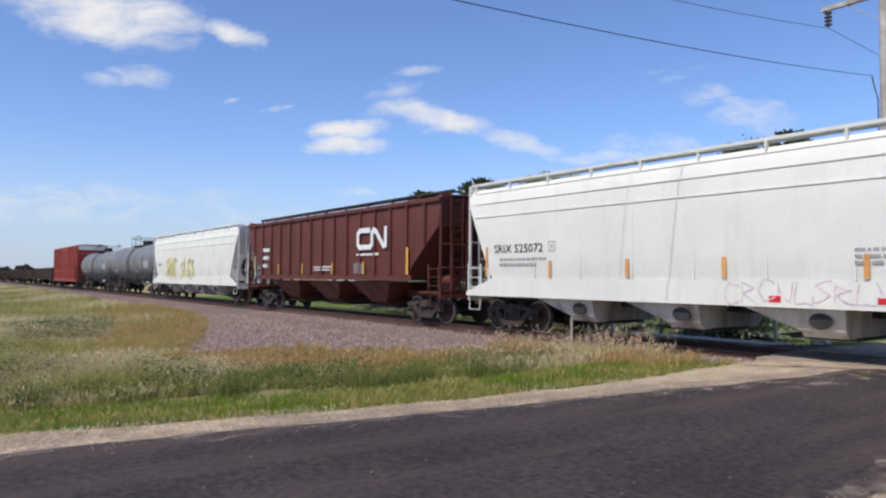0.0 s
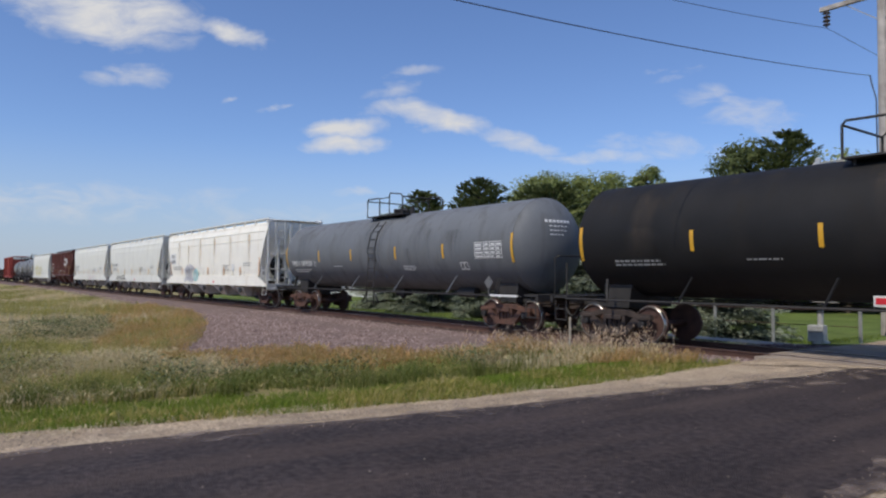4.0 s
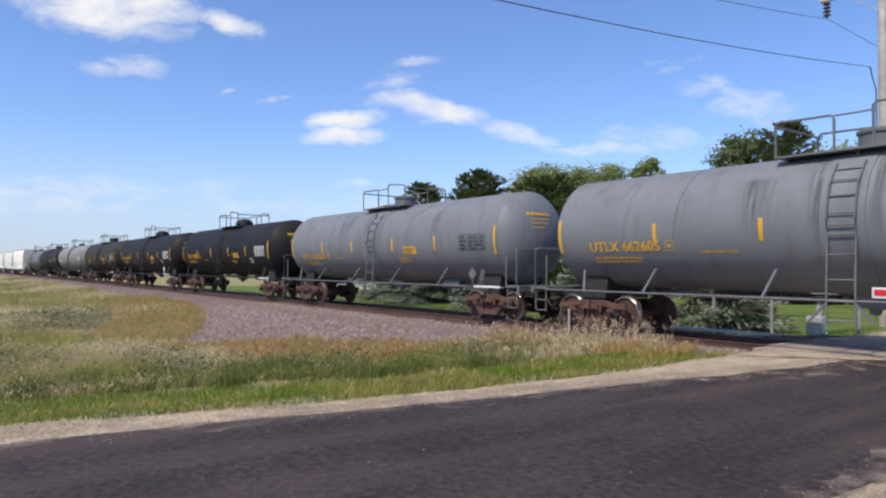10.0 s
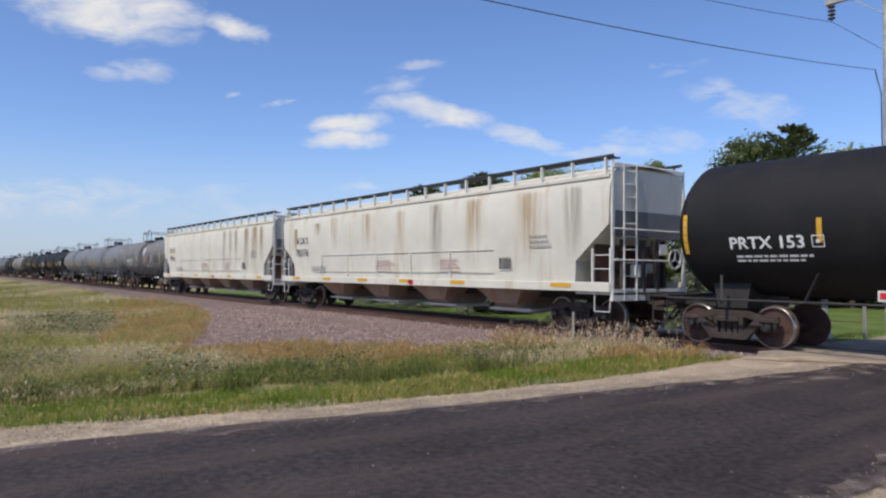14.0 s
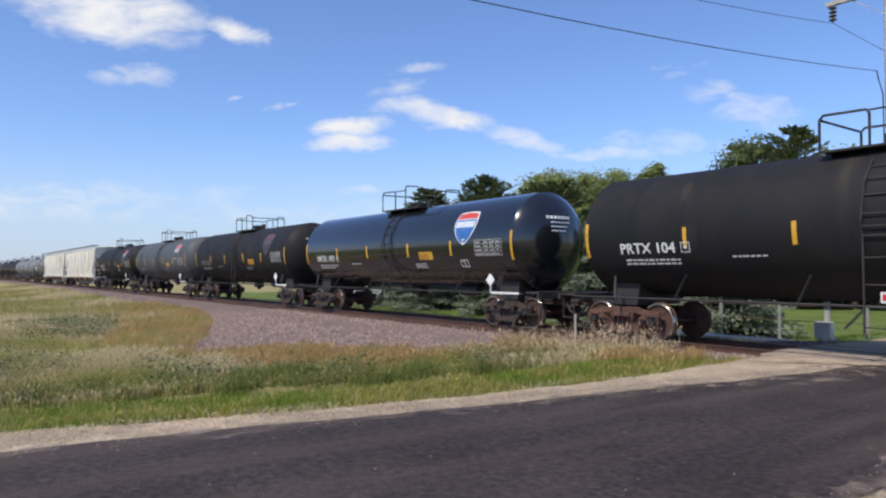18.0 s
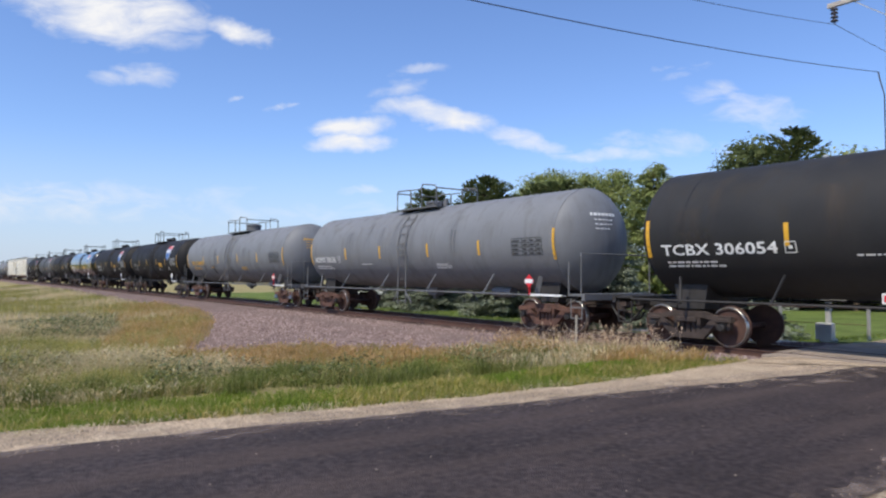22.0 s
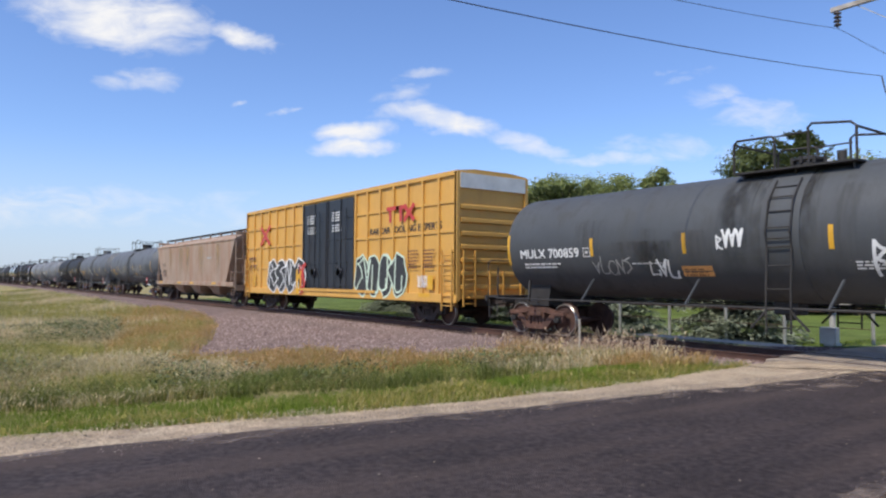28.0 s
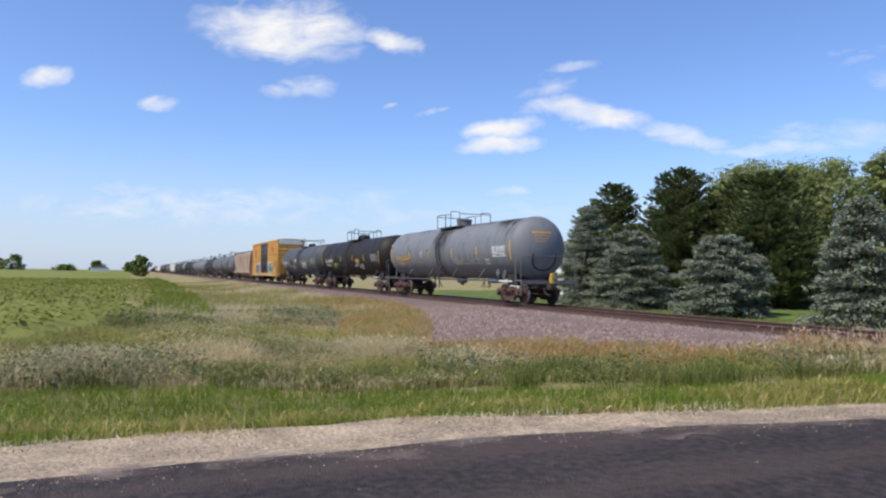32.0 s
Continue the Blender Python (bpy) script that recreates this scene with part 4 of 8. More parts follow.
    # ends
    for s in (-1, 1):
        e = s * half
        m = Mesh()
        m.box(min(e, e - s * 1.3), max(e, e - s * 1.3), -1.5, 1.5, 1.05, 1.11)
        m.box(min(e, e - s * 0.08), max(e, e - s * 0.08), -1.55, 1.55, 0.9, 1.2)
        part("end_platform", m, trim, car)
        for y in (-1.5, 1.5):
            m = Mesh()
            m.bar((e - s * 0.05, y, 1.1), (e - s * 0.05, y, rz + 0.05), 0.07, 0.06)
            part("corner_post", m, trim, car)
        if style == "round":      # dark oval plates paint the shade of lightening holes in the slope sheet
            for y in (-0.72, 0.72):
                ring = []
                for lift_ in (0.0, 0.03):
                    ring.append([(e - s * (0.9 - 0.32 * (0.55 * math.sin(q * math.tau / 16)) - 0.035 - lift_), y + 0.33 * math.cos(q * math.tau / 16), 2.15 + 0.55 * math.sin(q * math.tau / 16)) for q in range(16)])
                part("slope_sheet_opening", Mesh().rings(ring), OPENING_SHADE, car, "dark oval plate standing in for a shaded opening in the slope sheet")
        m = Mesh()
        ladder(m, e - s * 0.66, e - s * 0.06, -1.56, 1.18, 2.05 if style != "long" else 2.25, 3, 0.014)
        m.tube([(e - s * 0.62, -1.52, 1.1), (e - s * 0.6, -1.56, 0.62), (e - s * 0.1, -1.56, 0.62), (e - s * 0.08, -1.52, 1.1)], 0.018, 5)
        part("side_ladder", m, trim, car)
        m = Mesh()
        for x in (-1.1, -0.6):
            m.bar((e, x, 0.9), (e, x, rz), 0.035, 0.035)
        for k in range(10):
            z = 1.2 + k * 0.34
            m.tube([(e, -1.1, z), (e, -0.6, z)], 0.013, 5)
        part("end_ladder", m, trim, car)
        for y in (-0.85, 0.85):
            m = Mesh()
            m.bar((e - s * 0.25, y, 1.1), (e - s * 0.25, y, 3.6 if style != "long" else 2.5), 0.09, 0.14)
            # long cars: dark brace colour paints the shade of the recess
            part("slope_brace", m, TRUCK_DARK if style == "long" else trim, car)
        # grey sheet and brown plate carry the end's shade in their colour
        if style == "long":
            part("end_sheet", Mesh().box(min(e - s * 0.12, e - s * 0.08), max(e - s * 0.12, e - s * 0.08), -1.35, 1.42, 2.55, 4.2), STEEL_GREY, car, "upper end sheet with its shade put into the grey")
            part("lower_end_frame", Mesh().box(min(e - s * 0.75, e - s * 0.7), max(e - s * 0.75, e - s * 0.7), -1.4, 1.4, 1.12, 2.5), RUST, car, "rust brown plate standing in for the shaded lower recess")
    m = Mesh()
    m.lathe_x([(half - 1.1, 0.0), (half - 1.1, 0.22), (half - 0.5, 0.22), (half - 0.5, 0.0)], 14, 1.5, -0.5)
    part("air_reservoir", m, under, car, smooth=40)
    m = Mesh()
    m.lathe_x([(half + 0.08, 0.26), (half + 0.12, 0.28), (half + 0.12, 0.24), (half + 0.08, 0.24)], 16, 2.0, 0.9)
    for k in range(3):
        a = k * math.tau / 3
        m.bar((half + 0.1, 0.9, 2.0), (half + 0.1, 0.9 + math.sin(a) * 0.25, 2.0 + math.cos(a) * 0.25), 0.03, 0.03)
    part("brake_wheel", m, trim, car)
    for s in (-1, 1):
        e = s * half
        part("end_crossbeam", Mesh().box(min(e, e - s * 0.12), max(e, e - s * 0.12), -1.5, 1.5, rz - 0.14, rz + 0.02, 0.02), trim, car)
        for z in (1.95, 2.75):
            part("end_handrail", Mesh().tube([(e, -1.5, z), (e + s * 0.04, -1.45, z), (e + s * 0.04, 1.45, z), (e, 1.5, z)], 0.025, 6), trim, car)
        for y in (-0.28, 0.28):
            # long cars: posts coloured dark for the shaded recess
            part("end_post", Mesh().box(min(e - s * 0.16, e), max(e - s * 0.16, e), y - 0.07, y + 0.07, 1.1, rz - 0.1 if style != "long" else 2.5, 0.015), trim if style != "long" else STEEL_DARK, car)
    part("brake_cylinder", Mesh().lathe_x([(half - 0.55, 0.0), (half - 0.55, 0.13), (half - 0.1, 0.13), (half - 0.1, 0.0)], 12, 1.75, 0.25).box(half - 0.35, half - 0.05, -0.45, -0.1, 1.5, 1.85, 0.03).box(half - 0.3, half + 0.02, 0.35, 0.7, 2.1, 2.4, 0.03), trim, car)
    trucks(car, (-half + 1.55, half - 1.55), truck_mat)
    couplers(car, -half - 0.2, half + 0.2)
    return car, side, half


# ---- boxcar and gondola ----


def boxcar(x_left, x_right, mat, label, door_mat, top=5.1, doors=True, trim=STEEL_YELLOW, end_top=None):
    mid, half = (x_left + x_right) / 2, (x_right - x_left) / 2
    car = thing("boxcar", label, "boxcar", "train of freight cars", (mid, 0, 0))
    m = Mesh()
    m.box(-half + 0.06, half - 0.1, -1.52, 1.52, 0.95, top - 0.1)
    part("body", m, mat, car)
    m = Mesh()
    ring = [[(x, y, z) for y, z in ((-1.6, top - 0.2), (-1.6, top - 0.05), (-0.8, top + 0.04), (0.8, top + 0.04), (1.6, top - 0.05), (1.6, top - 0.2))] for x in (-half, half)]
    m.rings(ring)
    part("roof", m, mat, car)
    for y in (-1, 1):
        part("side_sill", Mesh().box(-half, half, y * 1.56 - 0.05, y * 1.56 + 0.05, 0.82 if doors else 0.85, 1.12, 0.015), mat, car)
    dw = half * 0.26 if doors else 1.6
    dx = 0.2 if doors else 0
    for s in (-1, 1):
        a = (-half, dx - dw) if s < 0 else (dx + dw, half)
        n = max(3, int((a[1] - a[0]) / 0.95))
        for k in range(n + 1):
            x = a[0] + 0.06 + (a[1] - a[0] - 0.12) * k / n
            part("side_post", Mesh().box(x - 0.06, x + 0.06, -1.6, -1.5, 1.1, top - 0.2), mat, car)
        for z in (2.15, 3.25, 4.25):
            part("side_rib", Mesh().box(a[0] + 0.05, a[1] - 0.05, -1.565, -1.5, z - 0.05, z + 0.05), mat, car)
        if not doors:
            break
    if doors:
        for k in (0, 1):
            a = dx - dw + 0.04 + k * dw
            d = part("door", Mesh().box(a, a + dw - 0.05, -1.58, -1.5, 1.18, top - 0.28), door_mat, car, "blue black plug door")
            m = Mesh()
            for x in (a + 0.05, a + dw * 0.5, a + dw - 0.12):
                m.box(x - 0.035, x + 0.035, -1.625, -1.575, 1.2, top - 0.3)
            for z in (1.3, 2.3, 3.3, 4.2):
                m.box(a, a + dw - 0.05, -1.61, -1.575, z, z + 0.08)
            part("door_rib", m, door_mat, d)
            m = Mesh()
            for x in (a + dw * 0.3, a + dw * 0.72):
                m.tube([(x, -1.64, 1.15), (x, -1.64, 4.6)], 0.022, 6)
            m.lathe_y([(-1.7, 0.2), (-1.66, 0.22), (-1.66, 0.17), (-1.7, 0.17)], 14, a + dw * 0.5, 1.9)
            part("door_bar", m, door_mat, d)
        part("door_track", Mesh().box(dx - dw - 0.1, dx + dw + 1.8, -1.66, -1.5, 1.05, 1.16), mat, car)
    for s in (-1, 1):
        e = s * (half - 0.1)
        m = Mesh().box(min(e, e + s * 0.05), max(e, e + s * 0.05), -1.5, 1.5, 0.95, top - 0.1)
        part("end_wall", m, mat, car)
        for k in range(7):
            z = 1.25 + k * 0.45
            if z > top - 0.75:
                break
            m = Mesh()
            m.prism_y([(e, z), (e + s * 0.17, z + 0.05), (e + s * 0.17, z + 0.16), (e, z + 0.24)], -1.42, 1.42)
            part("end_corrugation", m, mat, car)
        for y in (-1, 1):
            part("corner_post", Mesh().box(min(e, e + s * 0.14), max(e, e + s * 0.14), y * 1.53 - 0.07, y * 1.53 + 0.07, 0.9, top - 0.1), mat, car)
        if end_top:
            part("end_panel", Mesh().box(min(e, e + s * 0.15), max(e, e + s * 0.15), -1.46, 1.46, top - 0.62, top - 0.12), end_top, car, "white upper end panel")
        m = Mesh()
        ladder(m, e - s * 0.62, e - s * 0.05, -1.66, 0.55, 2.6, 6)
        for z in (0.75, 2.5):
            m.bar((e - s * 0.05, -1.66, z), (e - s * 0.05, -1.55, z), 0.05, 0.05)
        part("side_ladder", m, trim, car)
        m = Mesh()
        ladder_y = (-1.35, -0.85)
        for y in ladder_y:
            m.bar((e + s * 0.2, y, 0.7), (e + s * 0.2, y, 2.6), 0.05, 0.05)
        for k in range(5):
            m.tube([(e + s * 0.2, -1.35, 0.8 + k * 0.4), (e + s * 0.2, -0.85, 0.8 + k * 0.4)], 0.018, 5)
        for y in (-0.2, 0.4, 1.2):
            m.bar((e + s * 0.2, y, 1.0), (e + s * 0.2, y, 1.9), 0.05, 0.05)
        m.box(min(e, e + s * 0.35), max(e, e + s * 0.35), -1.2, 1.3, 1.0, 1.06)
        part("end_ladder", m, trim, car)
    m = Mesh()
    m.box(-half, half, -0.28, 0.28, 0.7, 0.98)
    part("center_sill", m, STEEL_DARK, car)
    trucks(car, (-half + 2.4, half - 2.4), TRUCK_DARK)
    couplers(car, -half - 0.55, half + 0.55)
    return car, Side(car, 0, 0, -1.53), half, dx, dw


def gondola(x_left, x_right, label, top=2.6, load=False, mat=GON):
    mid, half = (x_left + x_right) / 2, (x_right - x_left) / 2
    car = thing("gondola", label, "gondola car", "train of freight cars", (mid, 0, 0))
    for y in (-1, 1):
        part("side_wall", Mesh().box(-half, half, y * 1.5 - 0.04, y * 1.5 + 0.04, 1.05, top), mat, car)
        part("top_chord", Mesh().box(-half, half, y * 1.52 - 0.08, y * 1.52 + 0.08, top - 0.12, top + 0.02), mat, car)
    for s in (-1, 1):
        part("end_wall", Mesh().box(s * half - 0.06, s * half + 0.06, -1.5, 1.5, 1.05, top), mat, car)
    for k in range(13):
        x = -half + 0.4 + (2 * half - 0.8) * k / 12
        part("side_post", Mesh().box(x - 0.07, x + 0.07, -1.64, -1.53, 1.0, top), mat, car)
    part("floor_frame", Mesh().box(-half, half, -1.5, 1.5, 0.95, 1.1), STEEL_DARK, car)
    if load:
        rng = random.Random(int(half * 100))
        m = Mesh()
        for k in range(26):
            x, y, r = rng.uniform(-half + 1, half - 1), rng.uniform(-1.1, 1.1), rng.uniform(0.3, 0.7)
            z = top - 0.1 + (1 - abs(x) / half) * 0.9
            m.box(x - r, x + r, y - r * 0.6, y + r * 0.6, 1.1, z + rng.uniform(0, 0.4), 0.05)
        part("scrap_load", m, BROWN_BLACK, car)
    trucks(car, (-half + 2.1, half - 2.1), TRUCK_DARK)
    couplers(car, -half - 0.55, half + 0.55)
    return car

# ---- ground ----


def smooth(a, b, t):
    t = np.clip((t - a) / (b - a), 0, 1)
    return t * t * (3 - 2 * t)


def ground_z(x, y):
    """Height of the ground under a place; the rails' top is 0."""
    x, y = np.asarray(x, float), np.asarray(y, float)
    near = -0.24 - 0.5 * smooth(2.2, 9.5, -y) - 0.08 * smooth(9, 14, -y) + 0.25 * smooth(14, 18, -y)
    far = -0.24 - 0.2 * smooth(1.9, 4.0, y)
    bed = np.where(y < 0, near, far)
    bump = 0.05 * np.sin(x * 0.7 + y * 0.4) * np.sin(y * 0.9 - x * 0.3) * smooth(8, 12, np.abs(x + 5)) * smooth(4, 8, np.abs(y))
    road = smooth(-11.5, -8.0, x)
    level = np.where(np.abs(y) < 1.9, -0.24, -0.07)
    bank = 0.3 * np.exp(-((x + 20) / 5) ** 2 - ((y + 15.2) / 1.7) ** 2)
    return bed * (1 - road) + level * road + (bump + bank) * (1 - road)


def axis(stops):
    out = []
    for (a, b, s) in stops:
        out += list(np.arange(a, b, s))
    return np.array(out + [stops[-1][1]])


def sheet(name, xs, ys, height, mat):
    gx, gy = np.meshgrid(xs, ys, indexing="ij")
    gz = height(gx, gy)
    n, k = gx.shape
    verts = np.stack([gx, gy, gz], -1).reshape(-1, 3)
    i = np.arange(n * k).reshape(n, k)
    faces = np.stack([i[:-1, :-1], i[1:, :-1], i[1:, 1:], i[:-1, 1:]], -1).reshape(-1, 4)
    me = bpy.data.meshes.new(name)
    me.from_pydata(verts.tolist(), [], faces.tolist())
    me.materials.append(mat)
    me.polygons.foreach_set("use_smooth", [True] * len(me.polygons))
    return new(name, me)


SOIL = material("grassy soil", (0.3, 0.25, 0.115), 0.95, 0, 0.25, 0.35, (0.15, 0.165, 0.06), 0.8, 0.0, 0.4, 30.0, fine=0.25, dirt_scale=0.35)
ASPHALT = material("dark asphalt", (0.043, 0.033, 0.032), 0.85, 0, 0.25, 0.55, (0.092, 0.068, 0.06), 0.65, 0.0, 1.0, 60.0, fine=0.55, dirt_scale=1.1, stretch=(1.5, 0.16, 1), threshold=0.46, second=((0.125, 0.095, 0.082), 0.65, 9.0, (1.0, 0.8, 1), 0.58))
GRAVEL = material("pale gravel", (0.42, 0.325, 0.225), 0.95, 0, 0.25, 1.2, (0.2, 0.15, 0.115), 0.7, 0.0, 0.8, 70.0, fine=0.5, second=((0.5, 0.42, 0.3), 0.55, 3.0, (1, 0.4, 1), 0.52))
BALLAST = material("purple grey ballast", (0.19, 0.138, 0.12), 0.9, 0, 0.2, 0.8, (0.13, 0.09, 0.085), 0.6, 0.0, 1.0, 26.0, fine=0.4)
STONE = material("ballast stones", (0.2, 0.15, 0.14), 0.9, island=True, spread=[(0.098, 0.066, 0.057), (0.178, 0.125, 0.112), (0.253, 0.182, 0.162), (0.402, 0.319, 0.285)])
LAWN = material("mown lawn", (0.11, 0.15, 0.035), 0.95, 0, 0.3, 0.5, (0.15, 0.17, 0.055), 0.6, 0.0, 0.4, 60.0, fine=0.3)
CONCRETE = material("pale concrete", (0.46, 0.42, 0.35), 0.9, 0, 0.15, 1.5, (0.2, 0.17, 0.13), 0.5, 0.0, 0.3, 60.0, fine=0.15)
CROSSING = material("worn crossing panel", (0.29, 0.235, 0.185), 0.9, 0, 0.2, 1.2, (0.17, 0.13, 0.1), 0.6, 0.0, 0.4, 60.0, fine=0.25)
ROAD_EDGE = stain("gritty asphalt edge", (0.23, 0.175, 0.14), 0.85, 0.46, (1.6, 1.0, 1.0), 0.0, ())
TIE = material("weathered tie", (0.06, 0.035, 0.026), 0.95, 0, 0.35, 3.0, fine=0.3)
RAIL = material("rusty rail", (0.085, 0.042, 0.03), 0.75, 0.1, 0.2, 3.0)
RAIL_TOP = material("polished rail head", (0.45, 0.43, 0.41), 0.3, 1.0)
CROP = material("soybean leaves", (0.2, 0.25, 0.04), 0.8, 0, 0.2, 0.08, island=True, spread=[(0.12, 0.15, 0.03), (0.18, 0.195, 0.045), (0.26, 0.25, 0.065)])
CROP_FIELD = material("soybean field", (0.18, 0.195, 0.045), 0.95, 0, 0.15, 0.06, (0.235, 0.23, 0.065), 0.6, 0.0, 0.8, 6.0, fine=0.2, dirt_scale=0.12)

xs = axis([(-3000, -400, 260), (-400, -80, 8), (-80, -14, 0.8), (-14, -1, 0.35), (-1, 12, 0.8), (12, 60, 6), (60, 3000, 260)])
ys = axis([(-3000, -200, 260), (-200, -24, 6), (-24, -14, 0.7), (-14, 8, 0.3), (8, 40, 2), (40, 200, 10), (200, 3000, 260)])
ground = tagged(sheet("ground", xs, ys, ground_z, SOIL), "uneven grassy ground beside the track", "ground", kind="structure")


def strip(name, mat, xs_, edges, height, label, cat, n=10):
    """A layer between two edges lo(x) and hi(x), laid over the ground."""
    verts, faces = [], []
    for x in xs_:
        lo, hi = edges(x)
        for k in range(n + 1):
            y = lo + (hi - lo) * k / n
            verts.append((x, y, float(height(x, y))))
    for i in range(len(xs_) - 1):
        for k in range(n):
            a = i * (n + 1) + k
            faces.append((a, a + n + 1, a + n + 2, a + 1))
    me = bpy.data.meshes.new(name)
    me.from_pydata(verts, [], faces)
    me.materials.append(mat)
    me.polygons.foreach_set("use_smooth", [True] * len(faces))
    return tagged(new(name, me), label, cat, kind="structure")


BX = np.array([-3000, -400, -80, -36, -30, -25, -20.6, -18, -16, -14, -12.6, -10.5, -9, -7.3])
BY = np.array([-4.0, -4.0, -4.2, -5.0, -6.2, -8.0, -10.0, -9.0, -8.0, -6.0, -3.7, -3.0, -3.1, -3.2])


def ballast_edge(x):
    return float(np.interp(x, BX, BY)) + 0.25 * math.sin(x * 2.3) * (1 if x > -60 else 0) + 0.12 * math.sin(x * 5.1 + 1)


ballast = strip("ballast_bed", BALLAST, list(np.arange(-2000, -80, 40.0)) + list(np.arange(-80, -7.35, 0.4)), lambda x: (ballast_edge(x), 2.7),
                lambda x, y: max(float(ground_z(x, y)) + 0.035 + 0.02 * math.sin(x * 9) * math.sin(y * 8), -0.2 if x < -8.2 and y > -3.4 else -9.0), "purple grey crushed stone ballast under the track", "ballast", 24)
ballast_far = strip("ballast_bed", BALLAST, list(np.arange(-1.6, 40, 0.8)) + [200.0, 2000.0], lambda x: (-2.6, 2.7), lambda x, y: ground_z(x, y) + 0.035,
                    "purple grey crushed stone ballast under the track", "ballast", 8)


EDGE_Y = [-3000, -15, -14, -13, -11.8, -10.6, -8.8, -6.9, -5.7, -3.6, -1.9, 2, 3000]
EDGE_X = [-7.4, -7.34, -7.3, -7.14, -6.93, -6.68, -6.44, -6.2, -5.95, -5.72, -5.68, -6.6, -6.6]


def road_edges(y):
    return float(np.interp(y, EDGE_Y, EDGE_X)), -2.35 + 0.02 * (y + 10)


def verge_x(y):
    """Where the gravel shoulder gives way to grass."""
    return np.interp(y, [-3000, -22, -14.9, -13.9, -12.8, -11.5, -10.1, -8.1, -6.5, -4.4, -3.4, -1.9, 2, 3000], [-8.5, -8.5, -8.3, -8.1, -7.82, -7.52, -7.27, -7.08, -7.05, -7.22, -7.3, -7.4, -7.9, -7.9])


def along_y(name, mat, ys_, edges, z, label, cat, n=8, wob=0.0):
    verts, faces = [], []
    for y in ys_:
        lo, hi = edges(y)
        lo += wob * (math.sin(y * 3.1) + 0.6 * math.sin(y * 7.7 + 1))
        for k in range(n + 1):
            x = lo + (hi - lo) * k / n
            verts.append((x, y, z(x, y)))
    for i in range(len(ys_) - 1):
        for k in range(n):
            a = i * (n + 1) + k
            faces.append((a, a + 1, a + n + 2, a + n + 1))
    me = bpy.data.meshes.new(name)
    me.from_pydata(verts, [], faces)
    me.materials.append(mat)
    return tagged(new(name, me), label, cat, kind="structure")


near_ys = [-3000.0, -300.0, -60.0] + list(np.arange(-30, -1.6, 0.4)) + [-1.5]
far_ys = [1.9] + list(np.arange(2.2, 30, 1.0)) + [80.0, 400.0, 3000.0]
for ys_ in (near_ys, far_ys):
    along_y("road", ASPHALT, ys_, road_edges, lambda x, y: 0.012 * math.cos((x + 4.9) * 0.6), "dark worn asphalt country road", "road", 10, 0.03)
    along_y("gravel_shoulder", GRAVEL, ys_, lambda y: (float(verge_x(y)) - 0.1, road_edges(y)[0] + 0.12), lambda x, y: -0.03 + 0.028 * min(1.0, max(0.0, (x + 8.0) / 0.9)), "pale gravel shoulder along the asphalt", "shoulder", 6, 0.07)
    along_y("gravel_shoulder", GRAVEL, ys_, lambda y: (road_edges(y)[1] - 0.1, road_edges(y)[1] + 1.5), lambda x, y: -0.03, "pale gravel shoulder along the asphalt", "shoulder", 3)
along_y("road_edge", ROAD_EDGE, list(np.arange(-24, -2.0, 0.09)), lambda y: (road_edges(y)[0] - 0.12, road_edges(y)[0] + 0.3 + 0.55 * float(smooth(-7.5, -3.5, y)) + 0.09 * math.sin(y * 2.3) + 0.06 * math.sin(y * 6.1 + 1) + 0.05 * math.sin(y * 14.7)), lambda x, y: 0.012 * math.cos((x + 4.9) * 0.6) + 0.004, "gritty brown edge of the worn asphalt", "road edge", 4, 0.03)
along_y("road_edge", ROAD_EDGE, list(np.arange(-24, -2.6, 0.09)), lambda y: (road_edges(y)[1] - 0.3 + 0.06 * math.sin(y * 1.7) + 0.05 * math.sin(y * 7.1 + 2), road_edges(y)[1] + 0.05), lambda x, y: 0.012 * math.cos((x + 4.9) * 0.6) + 0.004, "gritty brown edge of the worn asphalt", "road edge", 4, 0.03)
crossing = tagged(new("crossing_surface", Mesh().box(-8.0, -1.9, -0.66, 0.66, -0.2, -0.012).box(-7.8, -1.9, -1.5, -0.83, -0.2, -0.006).box(-8.0, -1.9, 0.83, 1.92, -0.2, -0.006).data("crossing", CROSSING)),
                  "worn concrete panels of the level crossing", "crossing", kind="structure")
lane = strip("gravel_lane", CONCRETE, list(np.arange(-14.5, -7.0, 0.5)), lambda x: (2.3, 3.2), lambda x, y: -0.1, "pale gravel strip beside the crossing", "lane", 3)
lawn = strip("lawn", LAWN, list(np.arange(-70, -7.9, 1.0)), lambda x: (3.0 if x < -15 else 3.3, 48.0), lambda x, y: ground_z(x, y) + 0.03 + 0.1 * smooth(5, 12, y), "mown green lawn under the trees", "lawn", 30)
def field_brim(x):
    return float(np.interp(x, [-60, -41, -30, -22, -14], [-15.5, -16.2, -17, -18.6, -24])) + 0.3 * math.sin(x)


field = strip("crop_field", CROP_FIELD, [-3000.0, -1200.0, -600.0, -300.0] + list(np.arange(-200, -60, 10.0)) + list(np.arange(-60, -13, 1.5)),
              lambda x: (-900.0 if x < -40 else -140.0, field_brim(x)),
              lambda x, y: float(ground_z(x, y)) * (1 - float(smooth(0, 2.5, field_brim(x) - y))) + (-0.1 + 0.03 * math.sin(y * 8.3)) * float(smooth(0, 2.5, field_brim(x) - y)) + 0.02, "yellowing green soybean field", "field", 90)

